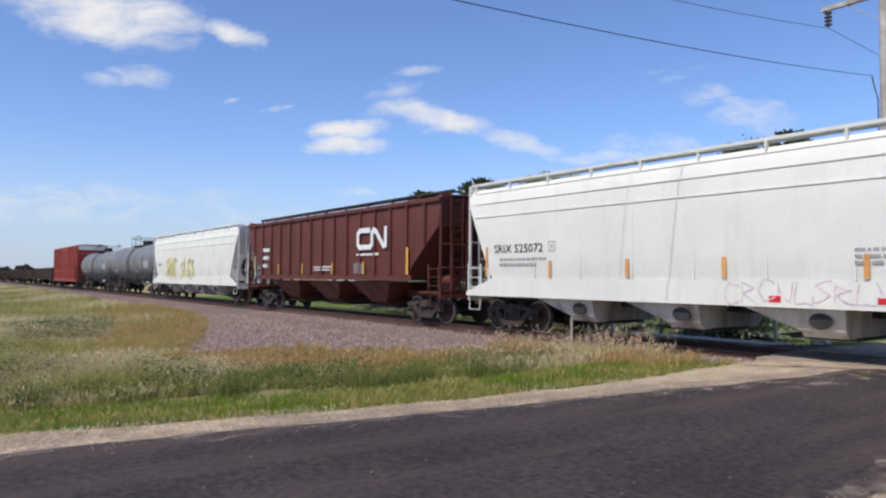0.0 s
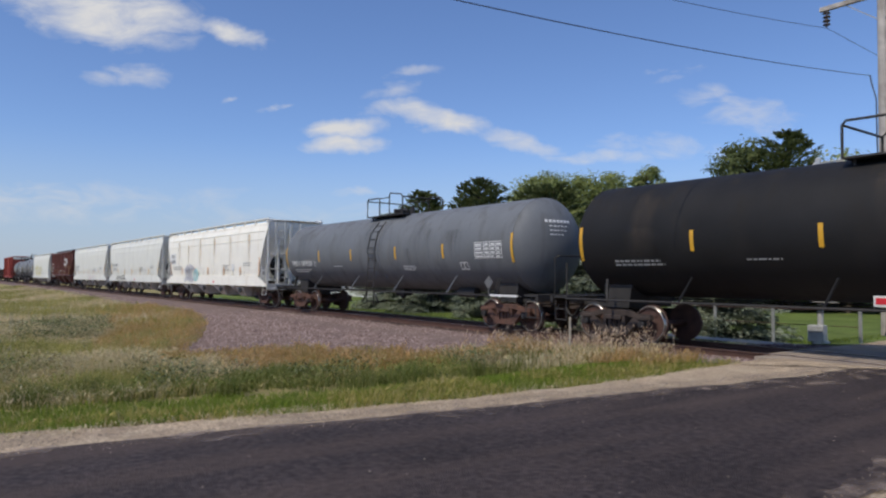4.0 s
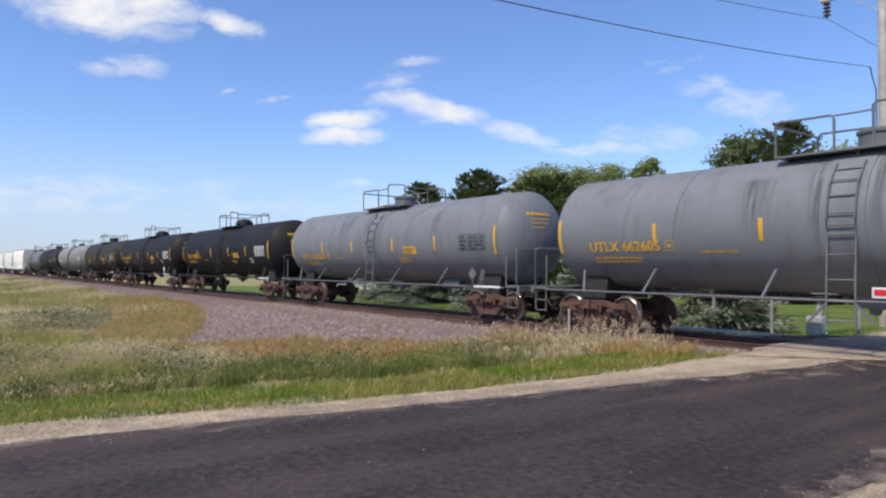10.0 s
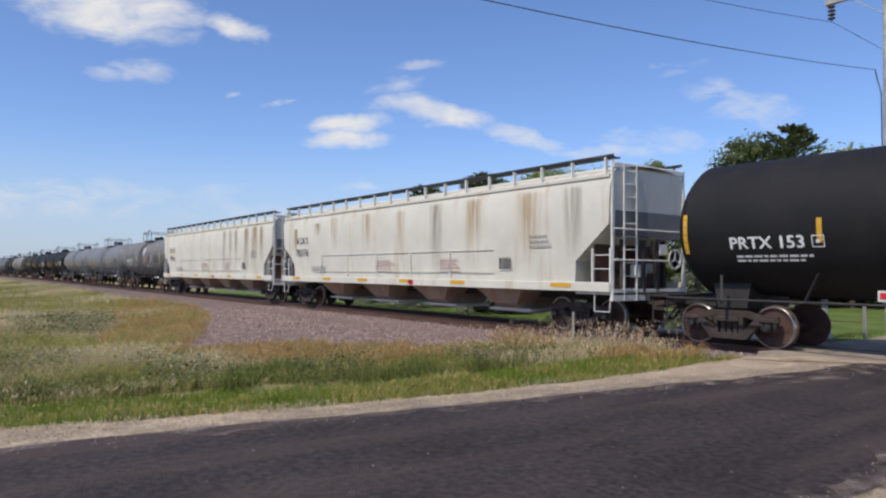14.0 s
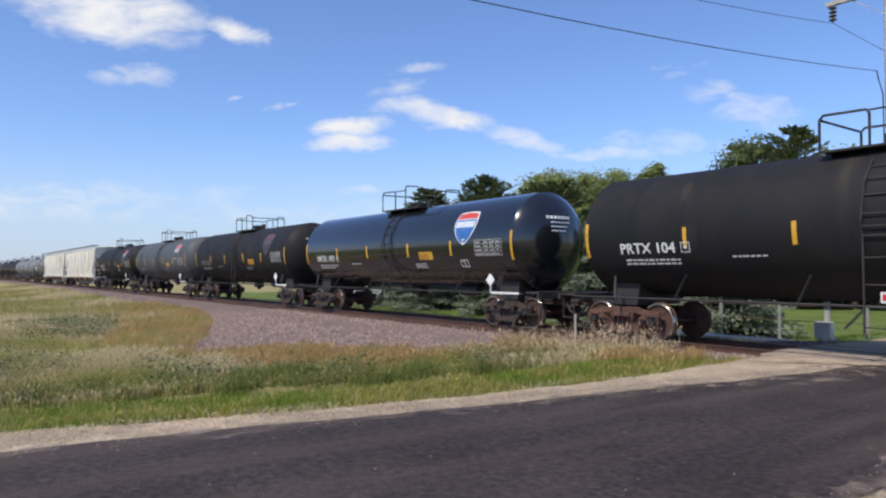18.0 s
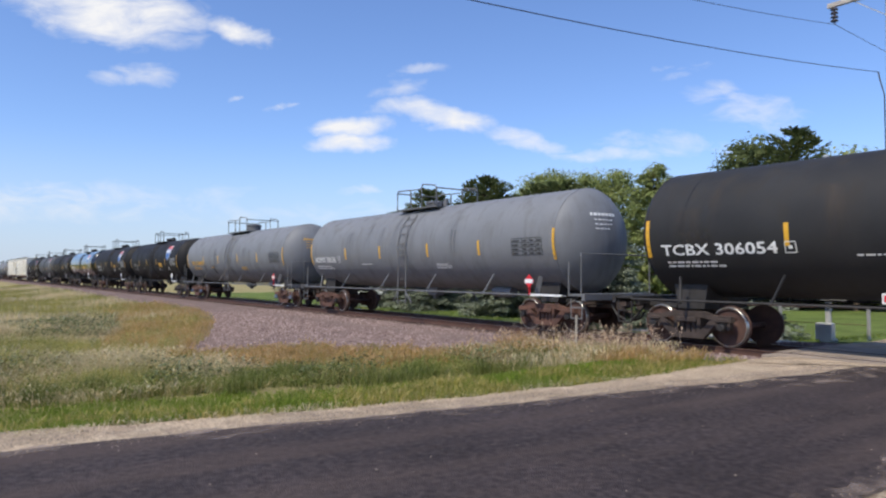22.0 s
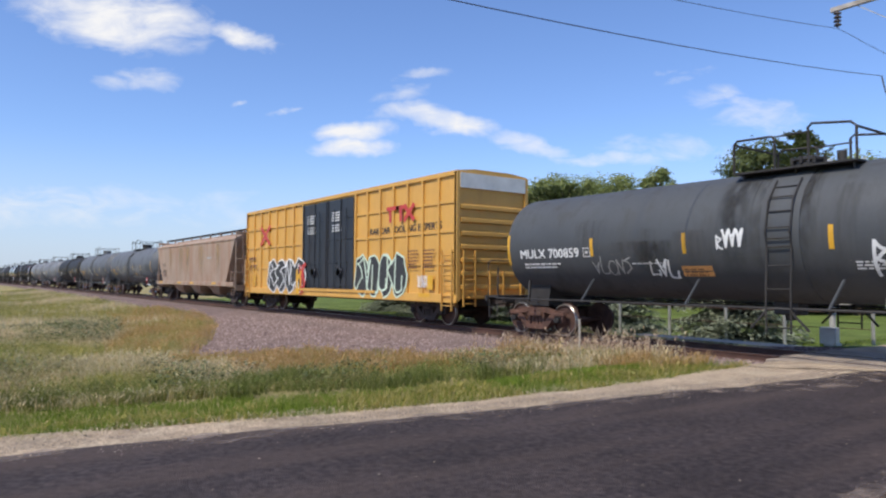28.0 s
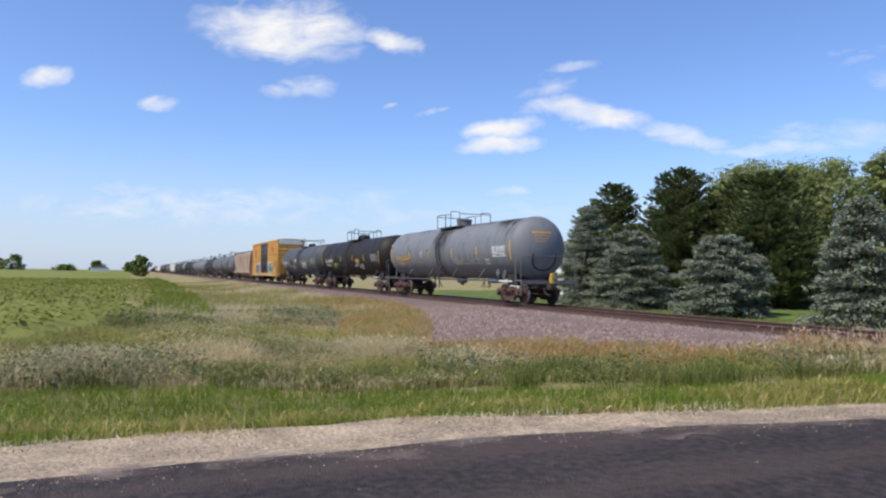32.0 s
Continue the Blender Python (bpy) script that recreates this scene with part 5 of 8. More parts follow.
apron = strip("gravel_apron", GRAVEL, list(np.arange(-7.2, -4.9, 0.08)), lambda x: (-1.6 - 0.05 * math.sin(x * 5.3) - 0.04 * math.sin(x * 13) - 0.8 * max(0.0, -x - 5.3), -1.5),
              lambda x, y: 0.012 * math.cos((x + 4.9) * 0.6) + 0.006, "pale gravel and sand strewn over the asphalt", "gravel apron", 5)

# ---- track ----
for y in (-0.755, 0.755):
    prof = [(-0.075, -0.17), (0.075, -0.17), (0.075, -0.155), (0.012, -0.13), (0.012, -0.04), (0.036, -0.03), (0.036, -0.004), (0.028, 0), (-0.028, 0), (-0.036, -0.004), (-0.036, -0.03), (-0.012, -0.04), (-0.012, -0.13), (-0.075, -0.155)]
    m = Mesh().rings([[(x, y + a, b) for a, b in prof] for x in (-2500, -60, 0, 60, 2500)])
    r = tagged(new("rail", m.data("rail", RAIL)), "rusty brown steel rail on wooden ties", "rail", "rails of the track", kind="structure")
    part("rail_head", Mesh().box(-2500, 2500, y - 0.027, y + 0.027, -0.002, 0.002), RAIL_TOP, r, "polished running surface")


def tie_mesh():
    return Mesh().box(-0.115, 0.115, -1.3, 1.3, -0.36, -0.175, 0.012)


track = tagged(new("track_ties"), "weathered brown wooden railway ties", "ties", kind="structure")
for i in range(120):
    t = part("tie", shared("tie", tie_mesh, TIE), TIE, track, at=(-62 + i * 0.52 + random.uniform(-0.03, 0.03), random.uniform(-0.04, 0.04), 0))
m = Mesh()
for i in range(420):
    m.box(-62.5 - i * 0.55 - 0.115, -62.5 - i * 0.55 + 0.115, -1.3, 1.3, -0.36, -0.175)
for i in range(60):
    m.box(1 + i * 0.55 - 0.115, 1 + i * 0.55 + 0.115, -1.3, 1.3, -0.36, -0.175)
far_ties = tagged(new("far_ties", m.data("far_ties", TIE)), "weathered brown wooden railway ties", "ties", kind="stuff")


# ---- scattered stones, grass and crop ----


def cloud_mesh(name, verts, faces, mat, label, cat, kind="stuff"):
    me = bpy.data.meshes.new(name)
    n, k = len(faces), faces.shape[1]
    me.vertices.add(len(verts))
    me.vertices.foreach_set("co", verts.astype(np.float32).ravel())
    me.loops.add(n * k)
    me.loops.foreach_set("vertex_index", faces.astype(np.int32).ravel())
    me.polygons.add(n)
    me.polygons.foreach_set("loop_start", np.arange(0, n * k, k, dtype=np.int32))
    me.polygons.foreach_set("loop_total", np.full(n, k, dtype=np.int32))
    me.update()
    me.materials.append(mat)
    return tagged(new(name, me), label, cat, kind=kind)


RNG = np.random.default_rng(7)


def stones(count, xr, pick, size):
    x = RNG.uniform(xr[0], xr[1], count)
    lo = np.array([ballast_edge(a) for a in x])
    y = lo + (2.6 - lo) * RNG.uniform(0, 1, count)
    keep = pick(x, y)
    x, y = x[keep], y[keep]
    n = len(x)
    s = RNG.uniform(0.4, 1.0, n) * size
    base = np.array([[1, 0, -0.3], [-1, 0, -0.3], [0, 1, -0.3], [0, -1, -0.3], [0, 0, 0.8]], float)
    v = base[None] * s[:, None, None] * RNG.uniform(0.6, 1.2, (n, 5, 1))
    v += RNG.uniform(-0.25, 0.25, (n, 5, 3)) * s[:, None, None]
    a = RNG.uniform(0, 6.28, n)
    c, sn = np.cos(a), np.sin(a)
    vx = v[..., 0] * c[:, None] - v[..., 1] * sn[:, None]
    vy = v[..., 0] * sn[:, None] + v[..., 1] * c[:, None]
    z = ground_z(x, y) + 0.04
    v = np.stack([vx + x[:, None], vy + y[:, None], v[..., 2] + z[:, None]], -1).reshape(-1, 3)
    f = np.array([[0, 2, 4], [2, 1, 4], [1, 3, 4], [3, 0, 4]])
    f = (np.arange(n)[:, None, None] * 5 + f[None]).reshape(-1, 3)
    return cloud_mesh("ballast_stones", v, f, STONE, "loose purple and grey ballast stones", "ballast stones")


stones(54000, (-34, -7.4), lambda x, y: ((np.abs(y) > 0.9) | (x < -9)) & ((x < -8.05) | (y < -1.6)), 0.05)


PEBBLE = material("road gravel", (0.4, 0.33, 0.26), 0.95, island=True, spread=[(0.128, 0.096, 0.080), (0.224, 0.176, 0.136), (0.304, 0.248, 0.192), (0.384, 0.328, 0.264)])


def pebbles(x, y, z, size, label):
    n = len(x)
    s = RNG.uniform(0.35, 1.0, n) * size
    base = np.array([[1, 0, 0], [-0.5, 0.8, 0], [-0.5, -0.8, 0], [0, 0, 0.8]], float)
    v = base[None] * s[:, None, None] + RNG.uniform(-0.3, 0.3, (n, 4, 3)) * s[:, None, None]
    v = (v + np.stack([x, y, z], -1)[:, None]).reshape(-1, 3)
    f = (np.arange(n)[:, None, None] * 4 + np.array([[0, 1, 3], [1, 2, 3], [2, 0, 3]])[None]).reshape(-1, 3)
    return cloud_mesh("loose_gravel", v, f, PEBBLE, label, "gravel")


def crown_z(x):
    return 0.014 * np.cos((x + 4.9) * 0.6)


# strewn along the asphalt's ragged edge, over the crossing's apron and thinly over the lanes
y = RNG.uniform(-20, -2, 15000)
x = np.interp(y, EDGE_Y, EDGE_X) - 0.25 + RNG.exponential(0.16, 15000) + 0.06 * np.sin(y * 3.1) - 0.3 * RNG.uniform(0, 1, 15000)
pebbles(x, y, np.where(x < -7.3, -0.022, crown_z(x)) + 0.002, 0.011, "pale stones spilled from the gravel shoulder")
x, y = RNG.uniform(-7.2, -2.4, 120), RNG.uniform(-14, -3, 120)
pebbles(x, y, crown_z(x), 0.011, "fine loose stones on the asphalt")
y = RNG.uniform(-13, -3, 6000)
x = -2.35 + 0.02 * (y + 10) + 0.35 - RNG.exponential(0.12, 6000)
pebbles(x, y, crown_z(x), 0.012, "pale stones spilled from the gravel shoulder")


def blades(name, x, y, height, width, mat, label, lean=0.35, lift=0.0, plume=0.0):
    n = len(x)
    z = ground_z(x, y) + lift
    a = RNG.uniform(0, 6.28, n)
    dx, dy = np.cos(a), np.sin(a)
    b = RNG.uniform(0, 6.28, n)
    h = height * RNG.uniform(0.55, 1.1, n)
    l = h * RNG.uniform(0.05, lean, n)
    w = width * RNG.uniform(0.6, 1.2, n)
    p = np.stack([x, y, z], -1)
    side = np.stack([dx, dy, 0 * dx], -1) * w[:, None] / 2
    mid = p + np.stack([np.cos(b) * l * 0.35, np.sin(b) * l * 0.35, h * 0.6], -1)
    tip = p + np.stack([np.cos(b) * l + 0.05 * h, np.sin(b) * l, h], -1)
    v = np.stack([p - side, p + side, mid + side * 0.8, mid - side * 0.8, tip + side * 0.15, tip - side * 0.15], 1).reshape(-1, 3)
    f = (np.arange(n)[:, None, None] * 6 + np.array([[0, 1, 2, 3], [3, 2, 4, 5]])[None]).reshape(-1, 4)
    if plume:      # feathery heads: narrow cards along the upper stem
        q = RNG.uniform(0, 1, n) < plume
        k = int(q.sum())
        way = (tip - mid)[q] / np.maximum(np.linalg.norm((tip - mid)[q], axis=1), 1e-6)[:, None]
        at = tip[q] - way * RNG.uniform(0.0, 0.09, (k, 1))
        c = RNG.uniform(0, 6.28, k)
        across = np.stack([np.cos(c), np.sin(c), 0 * c], -1) * RNG.uniform(0.007, 0.016, (k, 1))
        long = way * RNG.uniform(0.04, 0.075, (k, 1))
        pv = np.stack([at - long, at + across, at + long, at - across], 1).reshape(-1, 3)
        f = np.concatenate([f, len(v) + np.arange(k * 4).reshape(k, 4)])
        v = np.concatenate([v, pv])
    return cloud_mesh(name, v, f, mat, label, "grass")


GRASS_GREEN = material("fresh green grass", (0.19, 0.25, 0.05), 0.8, 0, 0.15, 0.6, (0.34, 0.3, 0.13), 0.75, 0.0, island=True, spread=[(0.123, 0.187, 0.024), (0.175, 0.248, 0.032), (0.246, 0.303, 0.054)], dirt_scale=1.3, threshold=0.52)
TUFT = material("dry green roadside tufts", (0.3, 0.28, 0.1), 0.85, 0, 0.15, 0.9, island=True, spread=[(0.223, 0.248, 0.042), (0.341, 0.323, 0.079), (0.472, 0.384, 0.125), (0.617, 0.497, 0.229)])
GRASS_MIX = material("mixed meadow grass", (0.3, 0.3, 0.1), 0.85, 0, 0.2, 0.3, (0.5, 0.43, 0.28), 0.6, 0.0, island=True, spread=[(0.206, 0.238, 0.057), (0.299, 0.302, 0.080), (0.431, 0.384, 0.128), (0.576, 0.475, 0.207)], dirt_scale=0.5, threshold=0.48)
GRASS_GOLD = material("golden foxtail grass", (0.4, 0.25, 0.08), 0.85, 0, 0.15, 0.7, (0.24, 0.25, 0.05), 0.7, 0.0, island=True, spread=[(0.338, 0.283, 0.090), (0.507, 0.328, 0.129), (0.634, 0.412, 0.194), (0.645, 0.503, 0.283)], dirt_scale=0.9, threshold=0.53)


def leaf_cards(centres, normals, size, rng):
    """Small folded leaf cards round given places."""
    n = len(centres)
    a = rng.normal(size=(n, 3))
    a /= np.linalg.norm(a, axis=1)[:, None]
    nr = normals + rng.normal(scale=0.33, size=(n, 3))
    nr /= np.linalg.norm(nr, axis=1)[:, None] + 1e-9
    u = np.cross(nr, a)
    u /= np.linalg.norm(u, axis=1)[:, None] + 1e-9
    w = np.cross(nr, u)
    s = size * rng.uniform(0.6, 1.3, n)[:, None]
    v = np.stack([centres - u * s, centres + w * s * 0.55 + nr * s * 0.15, centres + u * s, centres - w * s * 0.55 + nr * s * 0.15], 1).reshape(-1, 3)
    f = np.arange(n * 4).reshape(n, 4)
    return v, f


def scatter(count, x0, x1, y0, y1, keep):
    x, y = RNG.uniform(x0, x1, count), RNG.uniform(y0, y1, count)
    k = keep(x, y)
    return x[k], y[k]


def edge_of(x):
    return np.interp(x, BX, BY)


shoulder_x = lambda y: -8.04 + 0.035 * (y + 12)


def lumps(x, y, s, seed=0):
    """Smooth value noise from 0 to 1 over the plan, features of about s metres."""
    g = np.random.default_rng(900 + seed).uniform(0, 1, (64, 64))
    out, amp, tot = 0, 1.0, 0
    for o in range(3):
        u, v = x / s * 2 ** o, y / s * 2 ** o
        i, j = np.floor(u).astype(int), np.floor(v).astype(int)
        fu, fv = u - i, v - j
        fu, fv = fu * fu * (3 - 2 * fu), fv * fv * (3 - 2 * fv)
        q = lambda a, b: g[a % 64, b % 64]
        out = out + amp * ((q(i, j) * (1 - fu) + q(i + 1, j) * fu) * (1 - fv) + (q(i, j + 1) * (1 - fu) + q(i + 1, j + 1) * fu) * fv)
        tot += amp
        amp *= 0.5
    return out / tot


def away(x, y):
    """Metres from the shoulder's outer edge into the grass."""
    return shoulder_x(y) - x


def field_edge(x):
    return np.interp(x, [-110, -60, -41, -30, -22, -14], [-15.0, -15.5, -16.2, -17, -18.6, -24])


WEED = material("dark green weeds", (0.15, 0.19, 0.06), 0.85, 0, 0.25, 0.6, island=True, spread=[(0.093, 0.130, 0.030), (0.150, 0.185, 0.045), (0.219, 0.240, 0.067), (0.362, 0.332, 0.146)])
PALE = material("pale feathery dry grass", (0.45, 0.4, 0.28), 0.9, 0, 0.18, 0.4, (0.3, 0.29, 0.15), 0.6, 0.0, island=True, spread=[(0.510, 0.416, 0.216), (0.662, 0.526, 0.310), (0.750, 0.613, 0.389), (0.750, 0.699, 0.476)], dirt_scale=0.7, threshold=0.5)
STRAW = material("loose straw", (0.5, 0.43, 0.28), 0.9, island=True, spread=[(0.34, 0.27, 0.15), (0.5, 0.42, 0.27), (0.6, 0.52, 0.37)])
SEED = material("purple brown seed heads", (0.3, 0.22, 0.17), 0.9, island=True, spread=[(0.336, 0.230, 0.143), (0.504, 0.365, 0.247), (0.700, 0.567, 0.416)])
n_ = lambda x: RNG.uniform(0, 1, len(x))


def leafy(name, x, y, low, high, size, mat, label):
    """Broad leaves of low weeds between two heights."""
    z = ground_z(x, y) + RNG.uniform(low, high, len(x))
    v, f = leaf_cards(np.stack([x, y, z], -1), np.tile([0.0, -0.15, 1.0], (len(x), 1)), size, RNG)
    return cloud_mesh(name, v, f, mat, label, "weeds")


def strip_end(y):
    return np.interp(y, [-15, -12.8, -10.4, -7.8, -5.7, -4, -2], [6.0, 5.9, 5.1, 4.2, 2.6, 1.1, 0.7])


def weeds_end(y):
    return np.interp(y, [-15, -12.4, -9.3, -6.8, -4.6, -3.8, -2], [7.4, 7.3, 7.2, 5.6, 4.2, 3.0, 1.6])


x, y = scatter(95000, -14.8, -7.0, -22, -2.6, lambda x, y: (x < verge_x(y) - 0.02 - 0.3 * lumps(x, y, 0.5, 11) * n_(x)) & (away(x, y) < strip_end(y) + 0.5 * (lumps(x, y, 1.0, 41) - 0.5)) & (n_(x) < 0.3 + 0.7 * smooth(-2.6, -5.0, y)))
blades("roadside_grass", x, y, 0.11 + 0.05 * lumps(x, y, 0.4, 46), 0.011, GRASS_GREEN, "short bright green grass along the gravel shoulder", 1.0)
x, y = scatter(95000, -12.5, -7.0, -22, -2.8, lambda x, y: (x < verge_x(y) + 0.04 - 0.2 * n_(x)) & (x > verge_x(y) - 0.5 * strip_end(y) * (0.4 + lumps(x, y, 0.9, 47))) & (lumps(x, y, 0.6, 48) > 0.36 + 0.2 * n_(x)))
blades("roadside_tufts", x, y, 0.06 + 0.24 * lumps(x, y, 0.6, 48) ** 1.5, 0.01, TUFT, "dry yellow green tufts along the gravel shoulder", 1.0, plume=0.12)
x, y = scatter(20000, -14.6, -7.4, -22, -2.8, lambda x, y: (away(x, y) > 0.8) & (away(x, y) < strip_end(y)) & (lumps(x, y, 1.3, 12) > 0.42))
leafy("clover_leaves", x, y, 0.03, 0.12, 0.02, GRASS_GREEN, "low bright clover and grass leaves")
x, y = scatter(30000, -9.2, -6.8, -20, -2.6, lambda x, y: (x < verge_x(y) + 0.4 * n_(x) * n_(x) + 0.05) & (x > verge_x(y) - 0.5) & (lumps(x, y, 0.7, 1) > 0.36))
blades("dry_roadside_grass", x, y, 0.05, 0.012, STRAW, "loose dry straw at the gravel's edge", 3.4, 0.03)
weedy = lambda x, y: (away(x, y) > strip_end(y) - 0.2 + 0.5 * lumps(x, y, 0.8, 13)) & (away(x, y) < weeds_end(y) - 0.9 + 1.8 * lumps(x, y, 1.6, 2)) & (y < edge_of(x) + 0.1) & (n_(x) < 0.15 + 0.85 * smooth(-3.0, -6.5, y))
x, y = scatter(150000, -16.5, -8.8, -22, -2.2, lambda x, y: (lumps(x, y, 1.2, 44) > 0.34 + 0.16 * n_(x)) & weedy(x, y))
blades("roadside_weeds", x, y, 0.1 + 0.55 * lumps(x, y, 0.8, 45) ** 1.5, 0.012, WEED, "dark green weeds and tall grass", 0.8, plume=0.06)
x, y = scatter(110000, -16.5, -8.8, -22, -2.2, lambda x, y: (lumps(x, y, 0.9, 44) > 0.34 + 0.26 * n_(x)) & weedy(x, y))
leafy("weed_leaves", x, y, 0.03, 0.3, 0.026, WEED, "broad leaves of roadside weeds")
gold_a = lambda x, y: (y > edge_of(x) - 1.3) & (y < edge_of(x) + 2.6 * lumps(x, y, 1.1, 21) + 0.5) & (x < -11.2) & (x > -19.5) & (lumps(x, y, 1.4, 14) > 0.3)
gold_b = lambda x, y: (y < edge_of(x) + 0.5) & (y > edge_of(x) - 2.2 - 1.6 * lumps(x, y, 3, 15)) & (x < -21.0)
meadow = lambda x, y: ~(gold_a(x, y) | gold_b(x, y)) & (away(x, y) > weeds_end(y) - 1.4) & (y < edge_of(x) + RNG.uniform(-0.4, 0.3, len(x))) & (y > field_edge(x) - 0.5)
x, y = scatter(210000, -34, -9.6, -26, -2, lambda x, y: meadow(x, y) & (lumps(x, y, 3.2, 3) > 0.45 + 0.1 * (n_(x) - 0.5)))
blades("dry_tall_grass", x, y, 0.1 + 0.62 * lumps(x, y, 2.0, 31) ** 1.4, 0.009, PALE, "tall pale feathery dry grass", 1.1, plume=0.7)
x, y = scatter(190000, -34, -9.6, -26, -2, lambda x, y: meadow(x, y) & (lumps(x, y, 3.2, 3) < 0.55 + 0.1 * (n_(x) - 0.5)))
blades("meadow_grass", x, y, 0.06 + 0.5 * lumps(x, y, 1.6, 32) ** 1.4, 0.011, GRASS_MIX, "mixed green and straw coloured meadow grass", 1.1, plume=0.15)
x, y = scatter(150000, -36, -9.6, -26, -4, lambda x, y: meadow(x, y) & (lumps(x, y, 1.9, 4) > 0.5 + 0.12 * (n_(x) - 0.5)))
leafy("meadow_weeds", x, y, 0.05, 0.36, 0.03, WEED, "clumps of dark green weeds")
# darker leaf clumps paint the shade of hollows between the grass mounds
HOLLOW_SHADE = material("undergrowth with shade in its colour", (0.1, 0.12, 0.05), 0.9, island=True, spread=[(0.065, 0.085, 0.03), (0.09, 0.11, 0.04), (0.125, 0.14, 0.055)])
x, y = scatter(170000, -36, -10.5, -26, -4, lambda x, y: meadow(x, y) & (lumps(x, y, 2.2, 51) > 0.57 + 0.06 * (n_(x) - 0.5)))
leafy("meadow_undergrowth", x, y, 0.05, 0.5, 0.04, HOLLOW_SHADE, "low weeds coloured dark as the meadow's shaded hollows")
x, y = scatter(90000, -46, -11, -13, -2, lambda x, y: (gold_a(x, y) | gold_b(x, y)) & (lumps(x, y, 1.0, 5) > 0.5 + 0.14 * (n_(x) - 0.5)))
blades("golden_grass", x, y, 0.18 + 0.3 * lumps(x, y, 0.9, 34), 0.011, GRASS_GOLD, "golden orange foxtail grass at the ballast's edge", 0.9, plume=0.5)
x, y = scatter(70000, -46, -11, -13, -2, lambda x, y: (gold_a(x, y) | gold_b(x, y)) & (lumps(x, y, 1.0, 5) < 0.52 + 0.14 * (n_(x) - 0.5)))
blades("meadow_grass", x, y, 0.1 + 0.3 * lumps(x, y, 0.9, 35), 0.012, GRASS_MIX, "green grass between the golden tufts", 0.9, plume=0.2)
x, y = scatter(60000, -20, -11, -12, -3, lambda x, y: gold_a(x, y) & (lumps(x, y, 0.8, 36) > 0.34 + 0.2 * (n_(x) - 0.5)))
blades("golden_grass", x, y, 0.16 + 0.3 * lumps(x, y, 0.7, 37), 0.011, GRASS_GOLD, "golden orange foxtail grass below the ballast", 0.8, plume=0.6)
x, y = scatter(9000, -11.6, -8.0, -4.8, -2.4, lambda x, y: (x < verge_x(y) - 0.3) & (lumps(x, y, 0.8, 33) > 0.42) & (y < edge_of(x) + 0.3 * n_(x)))
blades("golden_grass", x, y, 0.26, 0.011, GRASS_GOLD, "golden orange foxtail grass beside the rails", 0.9, plume=0.4)
x, y = scatter(5000, -14.5, -9.0, -5.6, -2.6, lambda x, y: (y < edge_of(x) + 0.5) & (away(x, y) > 1.0) & (lumps(x, y, 1.0, 16) > 0.4))
blades("seed_stalks", x, y, 0.34, 0.009, PALE, "dry stalks with pale seed heads", 0.8, plume=0.8)
x, y = scatter(480, -13.8, -9.0, -4.6, -2.2, lambda x, y: (y < edge_of(x) + 1.0) & (y > edge_of(x) - 1.4) & (away(x, y) > 1.2) & (lumps(x, y, 0.7, 49) > 0.4))
blades("tall_seed_stalks", x, y, 0.7, 0.01, SEED, "tall dry stalks with purple brown seed heads", 0.5, plume=1.0)
x, y = x[::2], y[::2]
z = ground_z(x, y) + RNG.uniform(0.35, 0.6, len(x))
v, f = leaf_cards(np.repeat(np.stack([x, y, z], -1), 6, 0) + RNG.normal(scale=(0.02, 0.02, 0.05), size=(len(x) * 6, 3)), np.tile([0.0, -1.0, 0.2], (len(x) * 6, 1)), 0.022, RNG)
cloud_mesh("seed_heads", v, f, SEED, "feathery purple brown seed heads on dry stalks", "grass")
x, y = scatter(40000, -120, -30, -18, -4, lambda x, y: (y < edge_of(x)) & (y > field_edge(x)) & (lumps(x, y, 5.0, 6) < 0.54))
blades("ditch_grass", x, y, 0.36, 0.035, GRASS_MIX, "tall weedy grass in the ditch by the track", 0.6)
x, y = scatter(40000, -120, -30, -18, -4, lambda x, y: (y < edge_of(x)) & (y > field_edge(x)) & (lumps(x, y, 5.0, 6) > 0.48))
blades("dry_ditch_grass", x, y, 0.36, 0.035, PALE, "dry pale grass in the ditch by the track", 0.6)
x, y = scatter(26000, -170, -26, -20, -11.5, lambda x, y: np.abs(y - field_edge(x) - 0.6 - 1.2 * lumps(x, y, 6, 7)) < 1.5)
blades("green_weeds", x, y, 0.5, 0.05, GRASS_GREEN, "bright green weeds along the field's edge", 0.6)
x, y = scatter(9000, -40, -8.2, 3.2, 9.5, lambda x, y: y > 3.1)
blades("lawn_grass", x, y, 0.08, 0.016, GRASS_GREEN, "mown lawn grass", 0.8, 0.04)
x, y = scatter(6000, -60, -12, 2.3, 4.0, lambda x, y: lumps(x, y, 3, 8) > 0.4)
blades("trackside_grass", x, y, 0.26, 0.018, GRASS_MIX, "rough grass beside the ballast", 0.6)


# ---- trees ----
BARK = material("grey brown bark", (0.09, 0.065, 0.045), 0.95, 0, 0.3, 4.0, bump=0.6, bump_scale=20)
SPRUCE = material("blue green spruce needles", (0.06, 0.09, 0.07), 0.8, island=True, spread=[(0.19, 0.215, 0.15), (0.24, 0.27, 0.19), (0.29, 0.325, 0.24), (0.33, 0.365, 0.28)])
PINE = material("dark pine needles", (0.03, 0.05, 0.02), 0.8, island=True, spread=[(0.082, 0.104, 0.041), (0.122, 0.148, 0.056), (0.176, 0.202, 0.078)])
